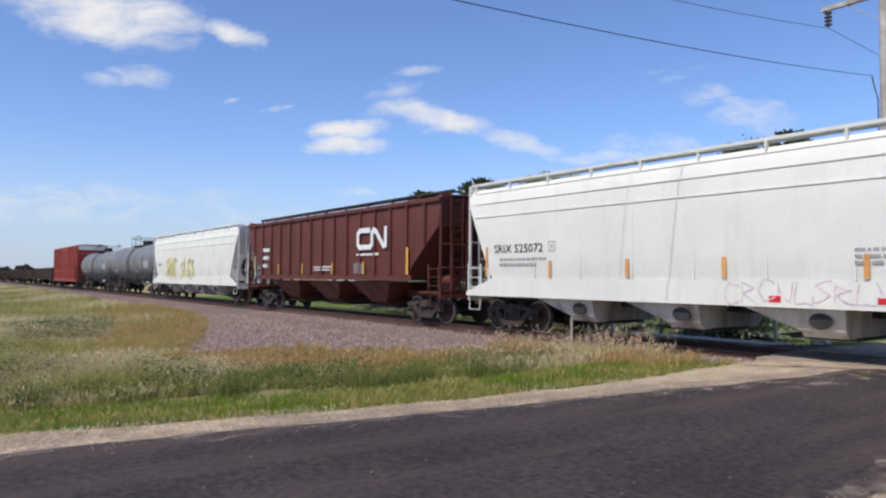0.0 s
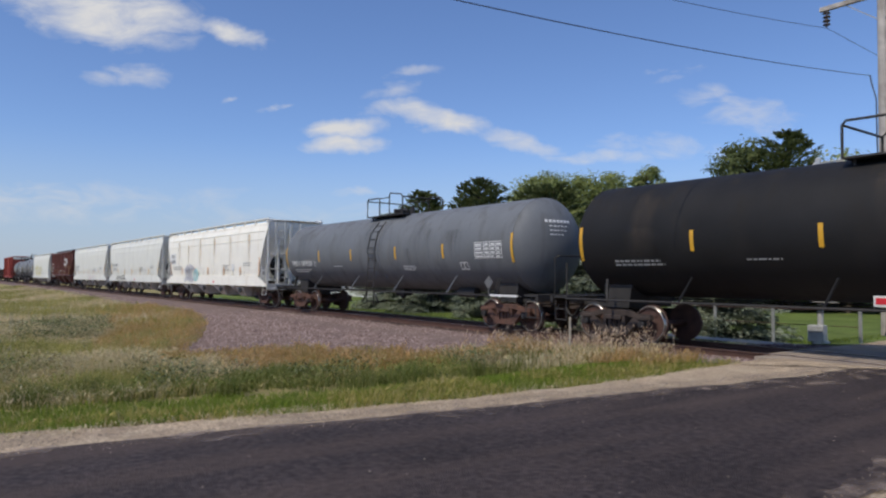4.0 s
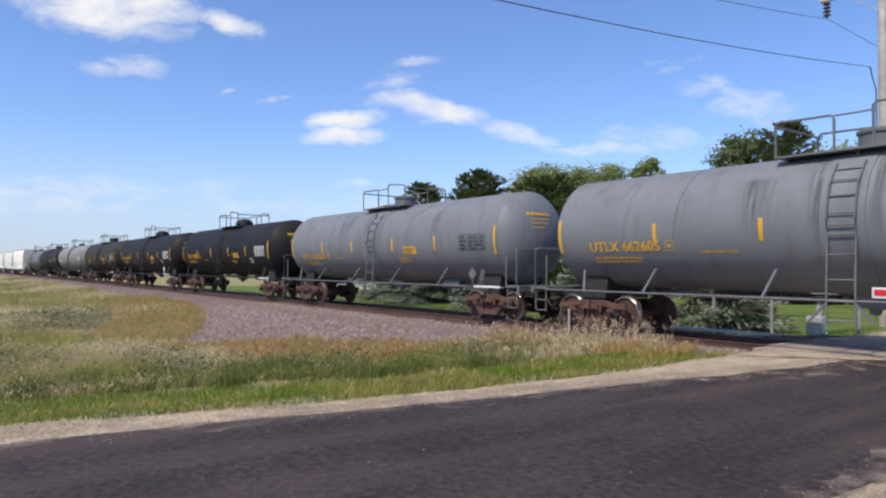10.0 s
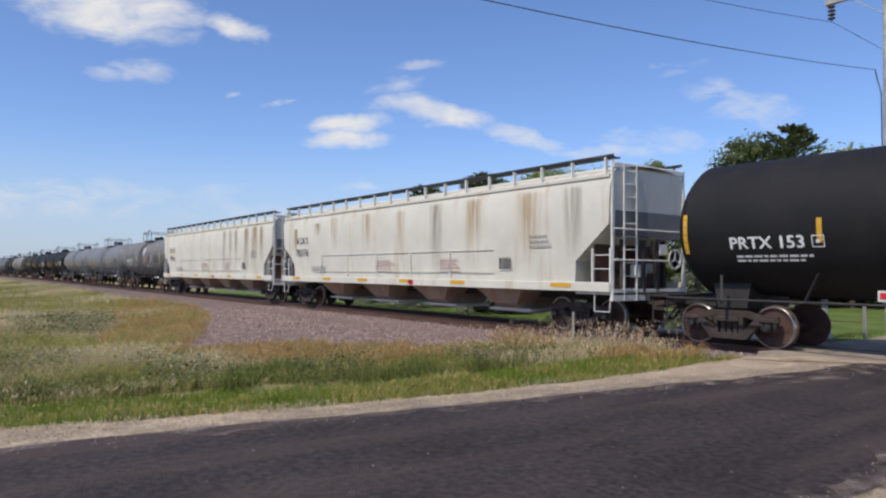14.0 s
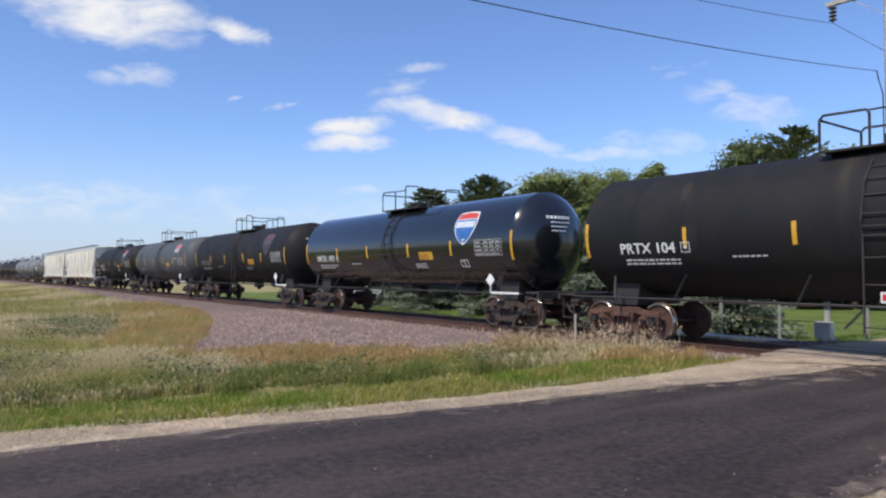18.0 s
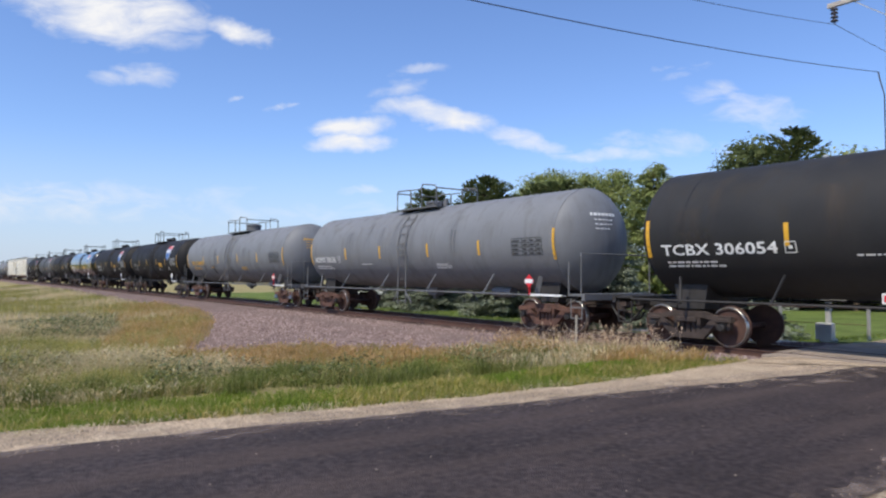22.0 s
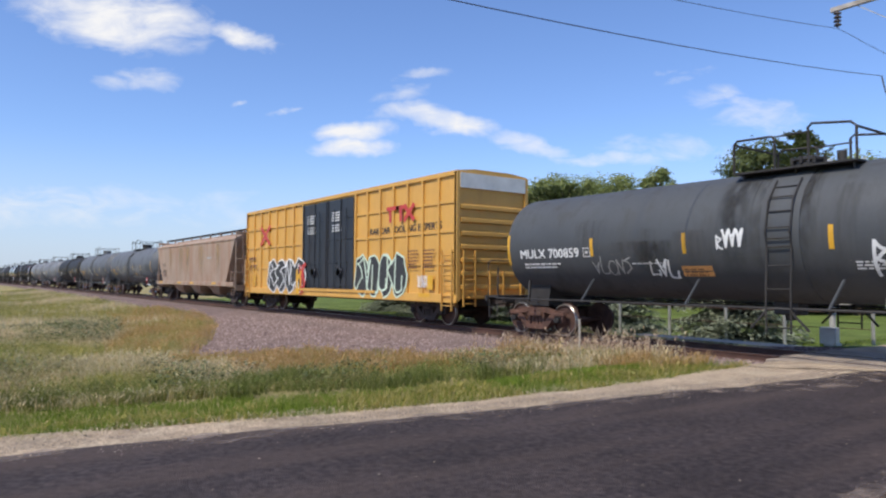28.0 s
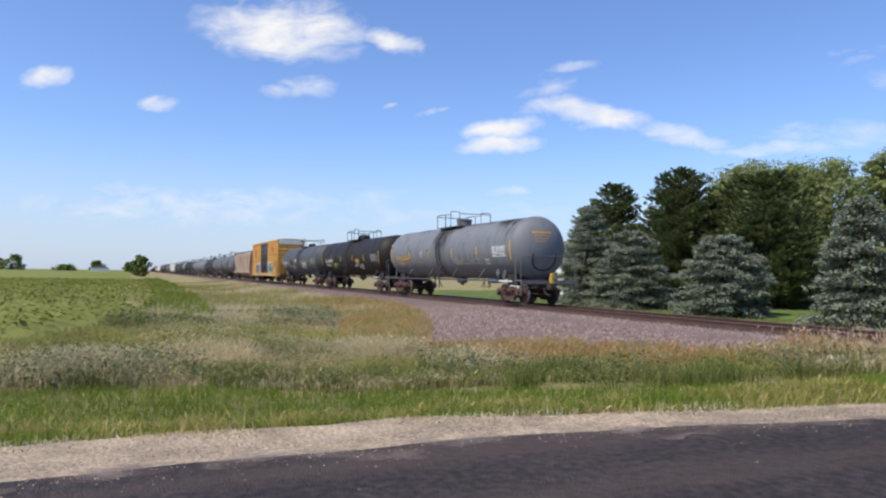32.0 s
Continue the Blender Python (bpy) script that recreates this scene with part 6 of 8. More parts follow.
LEAF = material("light green leaves", (0.09, 0.15, 0.03), 0.7, island=True, spread=[(0.170, 0.211, 0.066), (0.227, 0.270, 0.088), (0.290, 0.325, 0.119), (0.347, 0.373, 0.160)])
LEAF_DARK = material("dark green leaves", (0.04, 0.075, 0.018), 0.7, island=True, spread=[(0.064, 0.092, 0.022), (0.118, 0.160, 0.035), (0.198, 0.244, 0.055)])


x, y = scatter(55000, -110, -13, -75, -15.5, lambda x, y: y < field_edge(x) + 0.2)
rows_ = np.abs(((y * 1.32) % 1.0) - 0.5)
z = -0.02 + 0.1 * rows_ + RNG.uniform(-0.16, 0.06, len(x)) + 0.08 * lumps(x, y, 4.0, 9)
v, f = leaf_cards(np.stack([x, y, z], -1), np.tile([0.0, 0.0, 1.0], (len(x), 1)), 0.11, RNG)
cloud_mesh("soybean_plants", v, f, CROP, "yellowing green soybean plants in the field", "crop")


def mesh_part(name, v, f, mat, parent, label=""):
    me = bpy.data.meshes.new(name)
    n, k = f.shape
    me.vertices.add(len(v))
    me.vertices.foreach_set("co", v.astype(np.float32).ravel())
    me.loops.add(n * k)
    me.loops.foreach_set("vertex_index", f.astype(np.int32).ravel())
    me.polygons.add(n)
    me.polygons.foreach_set("loop_start", np.arange(0, n * k, k, dtype=np.int32))
    me.polygons.foreach_set("loop_total", np.full(n, k, dtype=np.int32))
    me.update()
    me.materials.append(mat)
    ob = new(name, me)
    ob.parent = parent
    if label:
        ob["label"] = label
    return ob


def needle_cards(centres, ways, length, width, rng):
    """Narrow sprays of needles that point along given ways."""
    n = len(centres)
    w = ways + rng.normal(scale=0.32, size=(n, 3))
    w /= np.linalg.norm(w, axis=1)[:, None] + 1e-9
    up = np.array([0.0, 0.0, 1.0]) + rng.normal(scale=0.35, size=(n, 3))
    a = np.cross(w, up)
    a /= np.linalg.norm(a, axis=1)[:, None] + 1e-9
    k = length * rng.uniform(0.6, 1.3, n)[:, None]
    d = width * rng.uniform(0.7, 1.3, n)[:, None]
    v = np.stack([centres - w * k * 0.5, centres + a * d, centres + w * k * 0.5, centres - a * d], 1).reshape(-1, 3)
    return v, np.arange(n * 4).reshape(n, 4)


def spruce(x, y, h, w, label, seed, mat=SPRUCE, round_top=0.0, clear=0.0, cards=25000, needle=0.165, rise=0.0, power=0.62):
    """Tiers of boughs on a straight trunk; round_top blunts the crown, clear: bare trunk below, rise: boughs that point up."""
    rng = np.random.default_rng(seed)
    tree = thing("spruce_tree", label, "tree", at=(x, y, float(ground_z(x, y)) - 0.03))
    m = Mesh().tube([(0, 0, 0), (0.02, 0, h * 0.5), (0, 0.02, h * 0.97)], [0.035 * h ** 0.9, 0.022 * h ** 0.9, 0.012], 8)
    part("trunk", m, BARK, tree, smooth=40)
    n_b = int(110 + h * 26)
    tiers = max(7, int((h - clear) / 0.42))
    limbs = Mesh()
    cs, ns = [], []
    per = cards // n_b
    for i in range(n_b):
        f = (i + rng.uniform()) / n_b
        t = (int(f ** 1.25 * tiers) + rng.normal(0.5, 0.3 if rise == 0 else 0.7)) / tiers
        t = min(max(t, 0.0), 0.985)
        z = clear + (h - clear) * t
        cone = (1 - t) ** power * min(1.0, 0.8 + 2.2 * t)
        dome = math.sqrt(max(0.0, 1 - (t * 1.02 - 0.25) ** 2 / 0.64))
        reach = w / 2 * (cone * (1 - round_top) + dome * round_top) * rng.uniform(0.74, 1.12) + 0.08
        a = rng.uniform(0, 6.283)
        drop = (0.2 * (1 - t * 0.8) - rise) * reach
        tip = np.array([math.cos(a) * reach, math.sin(a) * reach, max(0.08, z - drop + 0.12 * reach * t)])
        root = np.array([0, 0, z + 0.05])
        limbs.tube([tuple(root), tuple((root + tip) / 2 + np.array([0, 0, 0.05])), tuple(tip)], [0.02, 0.014, 0.006], 4)
        k = max(14, int(per * (0.35 + 1.3 * reach / (w / 2))))
        q = rng.uniform(0.05, 1.03, k) ** 0.55
        base = root + (tip - root) * q[:, None]
        fan = np.array([-math.sin(a), math.cos(a), 0.0])
        side_ = rng.normal(size=k) * (0.2 * reach * (1.12 - q * 0.75) + 0.05)
        off = fan * side_[:, None] + rng.normal(size=(k, 3)) * np.array([0.04, 0.04, 0.05]) - np.array([0, 0, 0.5]) * np.abs(side_)[:, None] * 0.4
        cs.append(base + off)
        ns.append(np.array([math.cos(a), math.sin(a), -0.15 + rise * 1.5]) + fan * (np.sign(side_) * 0.6)[:, None])
    v, f = needle_cards(np.concatenate(cs), np.concatenate(ns), needle, needle * 0.22, rng)
    mesh_part("crown", v, f, mat, tree)
    part("branchwork", limbs, BARK, tree)
    return tree


def broadleaf(x, y, h, w, label, seed, mat=LEAF, cards=17000, card=0.125, low=0.12, clumps=64):
    rng = np.random.default_rng(seed)
    tree = thing("broadleaf_tree", label, "tree", at=(x, y, float(ground_z(x, y)) - 0.03))
    m = Mesh().tube([(0, 0, 0), (0.1, 0, h * 0.2), (0.0, 0.1, h * 0.5), (0.1, 0.1, h * 0.85)], [0.03 * h, 0.024 * h, 0.015 * h, 0.02], 9)
    part("trunk", m, BARK, tree, smooth=40)
    limbs = Mesh()
    cs, ns = [], []
    for i in range(clumps):
        t = (i + 0.5) / clumps
        a = i * 2.4 + rng.uniform(-0.5, 0.5)
        z = h * (low + (0.95 - low) * t) + rng.normal(0, 0.02 * h)
        prof = math.sin(math.pi * min(1, (t * 0.8 + 0.16))) ** 0.7
        r = w / 2 * prof * rng.uniform(0.35, 0.95)
        c = np.array([math.cos(a) * r, math.sin(a) * r, z])
        limbs.tube([(0.05, 0.05, z * 0.72), tuple(c * np.array([0.5, 0.5, 0.9])), tuple(c)], [0.07, 0.045, 0.015], 5)
        size = w * rng.uniform(0.08, 0.17)
        k = cards // clumps
        d = rng.normal(size=(k, 3))
        d /= np.linalg.norm(d, axis=1)[:, None]
        rad = size * rng.uniform(0.2, 1.12, k) ** 0.5 * (1 + 0.35 * np.sin(d[:, 0] * 5 + i) * np.sin(d[:, 2] * 6))
        cs.append(c + d * rad[:, None] * np.array([1, 1, 0.72]))
        ns.append(d + np.array([0, 0, 0.6]))
    v, f = leaf_cards(np.concatenate(cs), np.concatenate(ns), card, rng)
    mesh_part("crown", v, f, mat, tree)
    part("branchwork", limbs, BARK, tree)
    return tree


spruce(-18.7, 6.3, 4.8, 4.3, "full blue green spruce with drooping boughs on the lawn", 11)
spruce(-13.2, 6.1, 4.85, 4.5, "full blue green spruce with drooping boughs near the crossing", 12)
spruce(-26.7, 7.9, 3.75, 4.4, "low round topped blue spruce with a bare lower trunk", 13, round_top=0.8, clear=0.45)
spruce(-33.2, 7.9, 4.3, 4.8, "blunt blue green spruce on the lawn", 14, round_top=0.6)
spruce(-38.0, 8.4, 6.2, 5.2, "tall full dark spruce at the end of the row", 15, power=0.5)
for i, (tx_, ty_, th, tw) in enumerate(((-50, 18, 7.4, 6.4), (-40, 17.8, 9.2, 7.2), (-37, 20.5, 8.6, 7.0), (-44, 21, 8.6, 6.4), (-33.5, 19, 8.2, 7.0), (-46.5, 17, 8.8, 6.4), (-31.0, 16, 6.0, 6.5), (-42.5, 15.0, 5.2, 6.0))):
    spruce(tx_, ty_, th, tw, "tall dark pine behind the row of spruces", 30 + i, PINE, 0.3, 0.3, 11000, 0.38, 0.5, 0.5)
broadleaf(-41.4, 25.5, 10.9, 8.0, "tall light green leafy tree", 41)
broadleaf(-36.2, 27.5, 10.5, 8.0, "tall light green leafy tree", 42)
broadleaf(-39.1, 26.8, 10.7, 8.5, "tall light green leafy tree", 53)
broadleaf(-44.3, 27.0, 10.3, 7.5, "tall light green leafy tree", 54)
broadleaf(-30.4, 25.0, 10.1, 4.6, "light green leafy tree with an open crown", 43, cards=13000, card=0.12)
broadleaf(-24.0, 26.0, 10.9, 7.0, "large dark tree with an irregular crown", 44, PINE, 16000, 0.125, 0.05)
spruce(-21.3, 26.6, 11.0, 7.6, "tall dark conifer with a broad crown", 52, PINE, 0.3, 0.6, 13000, 0.36, 0.5)
broadleaf(-26.2, 28, 9.4, 6.0, "dark green leafy tree", 45, LEAF_DARK)
broadleaf(-18.2, 27.0, 9.2, 7.0, "bright green leafy tree behind the crossing mast", 46)
broadleaf(-13.0, 30.0, 9.6, 7.5, "bright green leafy tree behind the crossing mast", 47)
broadleaf(-20.5, 32, 7.0, 8.0, "dark green leafy tree at the back of the lawn", 48, LEAF_DARK, 9000, 0.14, 0.02)
broadleaf(-11.5, 35, 7.0, 8.0, "dark green leafy tree at the back of the lawn", 49, LEAF_DARK, 9000, 0.14, 0.02)
broadleaf(-30.5, 31, 7.0, 8.0, "dark green leafy tree at the back of the lawn", 50, LEAF_DARK, 9000, 0.14, 0.02)
broadleaf(-250, -15.5, 7.0, 6.5, "lone round dark tree at the field's edge", 51, LEAF_DARK, 2500, 0.4, 0.02, 34)
for i, (tx_, ty_, th, tw) in enumerate(((-640, -46, 9, 12), (-600, -20, 8, 14), (-700, -112, 14, 16), (-760, -135, 11, 20), (-660, -70, 5, 20), (-800, -160, 8, 40))):
    broadleaf(tx_, ty_, th, tw, "distant dark tree on the horizon", 60 + i, LEAF_DARK, 1200, 0.9, 0.02, 34)

for m_ in (GRASS_GREEN, GRASS_MIX, GRASS_GOLD, WEED, PALE, STRAW, SEED, TUFT, SPRUCE, PINE, LEAF, LEAF_DARK, CROP, SOIL, CROP_FIELD, LAWN, GRAVEL, PEBBLE, STONE, BALLAST):
    m_.node_tree.nodes["Principled BSDF"].inputs["Specular IOR Level"].default_value = 0.15
for m_, share in ((GRASS_GREEN, 0.45), (GRASS_MIX, 0.45), (GRASS_GOLD, 0.45), (TUFT, 0.45), (WEED, 0.4), (PALE, 0.45), (SEED, 0.3), (SPRUCE, 0.3), (PINE, 0.3), (LEAF, 0.4), (LEAF_DARK, 0.35), (CROP, 0.35)):
    nt = m_.node_tree      # thin leaves and blades let light through
    shade = nt.nodes["Principled BSDF"]
    thin = nt.nodes.new("ShaderNodeBsdfTranslucent")
    nt.links.new(shade.inputs["Base Color"].links[0].from_socket, thin.inputs["Color"])
    blend = nt.nodes.new("ShaderNodeMixShader")
    blend.inputs[0].default_value = share
    nt.links.new(shade.outputs[0], blend.inputs[1])
    nt.links.new(thin.outputs[0], blend.inputs[2])
    nt.links.new(blend.outputs[0], nt.nodes["Material Output"].inputs["Surface"])
ASPHALT.node_tree.nodes["Principled BSDF"].inputs["Specular IOR Level"].default_value = 0.22

# ---- crossing signal ----
SILVER = material("silver painted steel", (0.5, 0.5, 0.49), 0.45, 0.3, 0.12, 3.0)
SIGNAL_BLACK = material("black signal hood", (0.015, 0.015, 0.016), 0.5)
LENS_DARK = material("dark red lens", (0.06, 0.004, 0.004), 0.15)
LAMP_RED = material("lit red lens", (0.8, 0.02, 0.01), 0.2)
glow = LAMP_RED.node_tree.nodes["Principled BSDF"]
glow.inputs["Emission Color"].default_value, glow.inputs["Emission Strength"].default_value = (1, 0.05, 0.02, 1), 7.0

MX, MY, MZ = -8.9, 3.8, -0.1
mast = thing("crossing_signal", "silver mast with crossbuck and flashing red lights", "crossing signal", at=(MX, MY, MZ))
part("mast", Mesh().lathe_z([(0, 0.075), (4.98, 0.075), (5.0, 0.05)], 16), SILVER, mast, smooth=40)
part("base_casting", Mesh().lathe_z([(0, 0.22), (0.06, 0.22), (0.12, 0.13), (0.4, 0.12), (0.42, 0.08)], 16).box(-0.26, 0.16, -0.2, 0.05, 0.05, 0.5, 0.02), SILVER, mast)
for s in (-1, 1):
    m = Mesh()
    a = radians(50 * s)
    m.bar((0.2 - 0.61 * math.cos(a), 0.12 - 0.012 * s, 4.42 - 0.61 * math.sin(a)), (0.2 + 0.61 * math.cos(a), 0.12 - 0.012 * s, 4.42 + 0.61 * math.sin(a)), 0.02, 0.22)
    blade = part("crossbuck_blade", m, STEEL_WHITE, mast, "white crossbuck blade")
    vs, fs = letters("RAIL    ROAD" if s > 0 else "CROSSING", 0.13, 1.02)
    m = Mesh()
    m.add([(0.2 + math.cos(a) * (u - 0.51) - math.sin(a) * (v - 0.06), 0.104 - 0.012 * s, 4.42 + math.sin(a) * (u - 0.51) + math.cos(a) * (v - 0.06)) for u, v in vs], fs)
    part("crossbuck_lettering", m, LETTER_BLACK, blade)["kind"] = "stuff"
part("crossbuck_arm", Mesh().tube([(0, 0.04, 4.86), (0.9, 0.04, 4.9)], 0.025, 8), SILVER, mast)
part("light_bar", Mesh().tube([(-0.5, -0.04, 2.95), (0.5, -0.04, 2.95)], 0.03, 8).tube([(-0.46, -0.04, 2.95), (-0.46, -0.04, 2.8)], 0.025, 6).tube([(0.46, 0, 2.95), (0.46, 0, 2.8)], 0.025, 6).box(-0.12, 0.12, -0.1, 0.1, 2.42, 2.6, 0.02), SILVER, mast)
for x, y, d, lens in ((-0.46, -0.02, -1, LAMP_RED), (0.08, -0.12, -1, LENS_DARK), (0.46, 0.02, 1, LENS_DARK)):
    m = Mesh().lathe_y([(y + d * 0.1, 0.0), (y + d * 0.1, 0.28), (y + d * 0.115, 0.28), (y + d * 0.125, 0.15)], 24, x, 2.76)
    bg = part("signal_disc", m, SIGNAL_BLACK, mast, "round black backing disc")
    m = Mesh()
    n = 14
    ring = []
    for yy, r in ((y + d * 0.1, 0.165), (y + d * 0.26, 0.165)):
        ring.append([(x + r * math.cos(math.pi * (-0.15 + 1.3 * k / n)), yy, 2.76 + r * math.sin(math.pi * (-0.15 + 1.3 * k / n))) for k in range(n + 1)])
    m.rings(ring, caps=False, loop=False)
    part("hood", m, SIGNAL_BLACK, bg)
    part("lens", Mesh().lathe_y([(y + d * 0.128, 0.14), (y + d * 0.15, 0.1), (y + d * 0.16, 0.0)], 20, x, 2.76), lens, bg, "round red signal lens")
    part("lamp_housing", Mesh().lathe_y([(y + d * 0.1, 0.17), (y - d * 0.02, 0.16), (y - d * 0.1, 0.09), (y - d * 0.1, 0.0)], 18, x, 2.76), SILVER if d > 0 else SIGNAL_BLACK, bg)
m = Mesh()
m.box(-0.42, 0.12, -0.18, 0.18, 1.25, 1.75, 0.04)
part("gate_mechanism", m, SILVER, mast, "silver gate machine housing")
part("gate_counterweight", Mesh().box(-1.1, -0.42, -0.3, -0.22, 1.42, 1.74, 0.015), STEEL_WHITE, mast, "pale flat counterweight plate")
part("gate_support", Mesh().prism_y([(-0.45, 1.78), (-0.45, 1.58), (-0.05, 1.1), (0.5, 1.08), (0.6, 1.14), (0.6, 1.34), (0.25, 1.38), (0.1, 1.72), (-0.15, 1.8)], -0.28, -0.2), SILVER, mast)
part("gate_arm", Mesh().bar((0.5, -0.24, 1.3), (5.6, -0.24, 1.3), 0.05, 0.12), STEEL_WHITE, mast, "white lowered gate arm")
for k in range(4):
    x = 1.9 + k * 1.2
    part("gate_stripe", Mesh().box(x, x + 0.5, -0.27, -0.21, 1.238, 1.362), TAPE_RED, mast, "red band on the gate arm")

gate = thing("crossing_gate", "lowered white gate arm with red bands before the train", "crossing gate", at=(-0.7, -4.0, -0.05))
part("mast", Mesh().lathe_z([(0, 0.075), (4.2, 0.075), (4.22, 0.05)], 16), SILVER, gate, smooth=40)
part("base_casting", Mesh().lathe_z([(0, 0.22), (0.06, 0.22), (0.12, 0.13), (0.4, 0.12), (0.42, 0.08)], 16), SILVER, gate)
part("gate_mechanism", Mesh().box(-0.15, 0.4, -0.2, 0.2, 1.15, 1.65, 0.04), SILVER, gate, "silver gate machine housing")
part("gate_arm", Mesh().bar((-0.1, -0.2, 1.36), (-3.73, -0.2, 1.345), 0.04, 0.16), STEEL_WHITE, gate, "white lowered gate arm")
for k in range(4):
    part("gate_stripe", Mesh().box(-3.7 + k * 0.85, -3.28 + k * 0.85, -0.225, -0.175, 1.3, 1.395), TAPE_RED, gate, "red band on the gate arm")

GALV = material("galvanised pipe", (0.4, 0.4, 0.39), 0.5, 0.5, 0.12, 4.0)
fence = thing("pipe_fence", "grey galvanised pipe posts with a thin cable", "fence", at=(0, 4.5, 0))
for x in (-16.6, -14.5, -12.43, -10.57, -8.2):
    part("post", Mesh().tube([(x, 0, -0.5), (x, 0, 0.86)], 0.05, 8), GALV, fence)
for z in (0.78, 0.35):
    part("cable", Mesh().tube([(-16.6, 0, z), (-12.4, 0, z - 0.03), (-8.2, 0, z)], 0.012, 5), RAIL, fence)
stake = tagged_at(new("marker_stake", Mesh().box(-0.03, 0.03, -0.015, 0.015, -0.1, 0.95, 0.004).data("stake", material("weathered stake", (0.34, 0.3, 0.24), 0.9, 0, 0.2, 5.0))),
                  "thin weathered wooden stake in the grass", "stake", "", (-11.4, -3.2, float(ground_z(-11.4, -3.2))))

# ---- power line ----
WOOD = material("weathered pole wood", (0.44, 0.4, 0.36), 0.9, 0, 0.25, 3.0, (0.14, 0.11, 0.085), 0.7, 1.0, 0.3, 20.0)
WIRE = material("dark wire", (0.05, 0.05, 0.055), 0.5, 0.4)
pole = thing("utility_pole", "weathered wooden utility pole with a crossarm", "utility pole", at=(-8.85, 8.0, -0.2))
part("pole", Mesh().lathe_z([(0, 0.2), (4, 0.18), (11.9, 0.14)], 16), WOOD, pole, smooth=40)
part("crossarm", Mesh().box(-1.8, 1.8, -0.2, -0.08, 10.58, 10.73, 0.01), WOOD, pole)
for x in (-1.6, 1.6):
    m = Mesh()
    for k in range(4):
        z = 10.54 - k * 0.125
        m.lathe_z([(z, 0.03), (z - 0.01, 0.1), (z - 0.05, 0.12), (z - 0.06, 0.04), (z - 0.12, 0.03)], 14, x, -0.14)
    part("insulator", m, material("brown insulator", (0.06, 0.045, 0.045), 0.3), pole)
part("arm_brace", Mesh().bar((-1.0, -0.12, 10.58), (0, -0.12, 9.8), 0.04, 0.03).bar((1.0, -0.12, 10.58), (0, -0.12, 9.8), 0.04, 0.03), GALV, pole)
part("ground_lead", Mesh().tube([(-0.35, -0.1, 8.17), (-0.3, -0.12, 7.9), (-0.17, -0.15, 7.4), (-0.17, -0.1, 3.0)], 0.02, 6), WIRE, pole)


def wire(name, x, a, b, sag, r, label):
    pts = []
    for k in range(41):
        f = k / 40
        pts.append((x, a[0] + (b[0] - a[0]) * f, a[1] + (b[1] - a[1]) * f - 4 * sag * f * (1 - f)))
    return tagged(new(name, Mesh().tube(pts, r, 6).data(name, WIRE, 60)), label, "wire")


wire("power_wire", -10.45, (7.9, 9.82), (-62.0, 9.82), 2.7, 0.008, "dark overhead power wire along the road")
wire("power_wire", -10.45, (7.9, 9.82), (75.0, 10.8), 0.9, 0.008, "dark overhead power wire along the road")
wire("power_wire", -7.25, (7.9, 9.82), (75.0, 10.8), 0.9, 0.008, "dark overhead power wire along the road")
wire("telephone_wire", -9.2, (7.9, 7.97), (-62.0, 7.9), 2.3, 0.01, "thick dark lower cable along the road")

# ---- buildings behind the trees and on the horizon ----
SIDING = material("white siding", (0.7, 0.7, 0.68), 0.6, 0, 0.06, 2.0)
ROOF = material("grey shingles", (0.12, 0.115, 0.11), 0.9, 0, 0.2, 3.0)
PANE = material("dark window glass", (0.02, 0.025, 0.03), 0.08)


def house(name, x, y, lx, ly, wall_h, ridge, label, windows=4):
    ob = thing(name, label, "building", at=(x, y, float(ground_z(x, y)) + 0.1))
    part("wall", Mesh().box(-lx / 2, lx / 2, -ly / 2, ly / 2, -0.2, wall_h), SIDING, ob)
    m = Mesh()
    m.rings([[(sx * (lx / 2 + 0.3), yy, zz) for yy, zz in ((-ly / 2 - 0.35, wall_h - 0.05), (0, wall_h + ridge), (ly / 2 + 0.35, wall_h - 0.05), (0, wall_h - 0.08))] for sx in (-1, 1)])
    part("roof", m, ROOF, ob)
    for k in range(windows):
        wx = -lx / 2 + lx * (k + 0.5) / windows
        w = part("window", Mesh().box(wx - 0.5, wx + 0.5, -ly / 2 - 0.05, -ly / 2 + 0.02, 0.9, 2.1), SIDING, ob)
        part("pane", Mesh().box(wx - 0.42, wx + 0.42, -ly / 2 - 0.06, -ly / 2 - 0.045, 0.98, 2.02), PANE, w)
    return ob


house("farmhouse", -60, 22, 10, 8, 3.0, 2.2, "white farmhouse behind the trees")
house("shed", -42, 33, 14, 6, 2.2, 1.2, "long white shed behind the trees", 3)
house("shed", -24, 35, 9, 6, 2.2, 1.2, "long white shed behind the trees", 3)
house("barn", -600, -42, 24, 12, 3.2, 2.0, "distant white farm building on the horizon", 3)

# ---- the train, from its front to its rear ----
TRAIN = []


def keep(car):
    TRAIN.append(car[0] if isinstance(car, tuple) else car)
    return car


for i, (a, b) in enumerate(((-285, -265), (-263, -243), (-241, -221), (-219, -199), (-197, -177), (-175, -155), (-153, -133), (-131, -111))):
    keep(gondola(a, b, "dark brown gondola with a scrap load" if i in (5, 3) else "dark brown empty looking gondola", 2.6 if i % 2 else 2.3, i in (5, 3)))
car, side, half, dx, dw = keep(boxcar(-108.9, -90.2, BOX_RED, "faded red boxcar with a white roof edge", BOX_RED, 5.15, True, OXIDE, STEEL_WHITE))
side.patch("logo_mark", LETTER_WHITE, [(2.0, 3.6, 4.0, 4.12), (2.0, 2.2, 3.6, 4.12), (3.0, 3.2, 3.6, 4.12)])
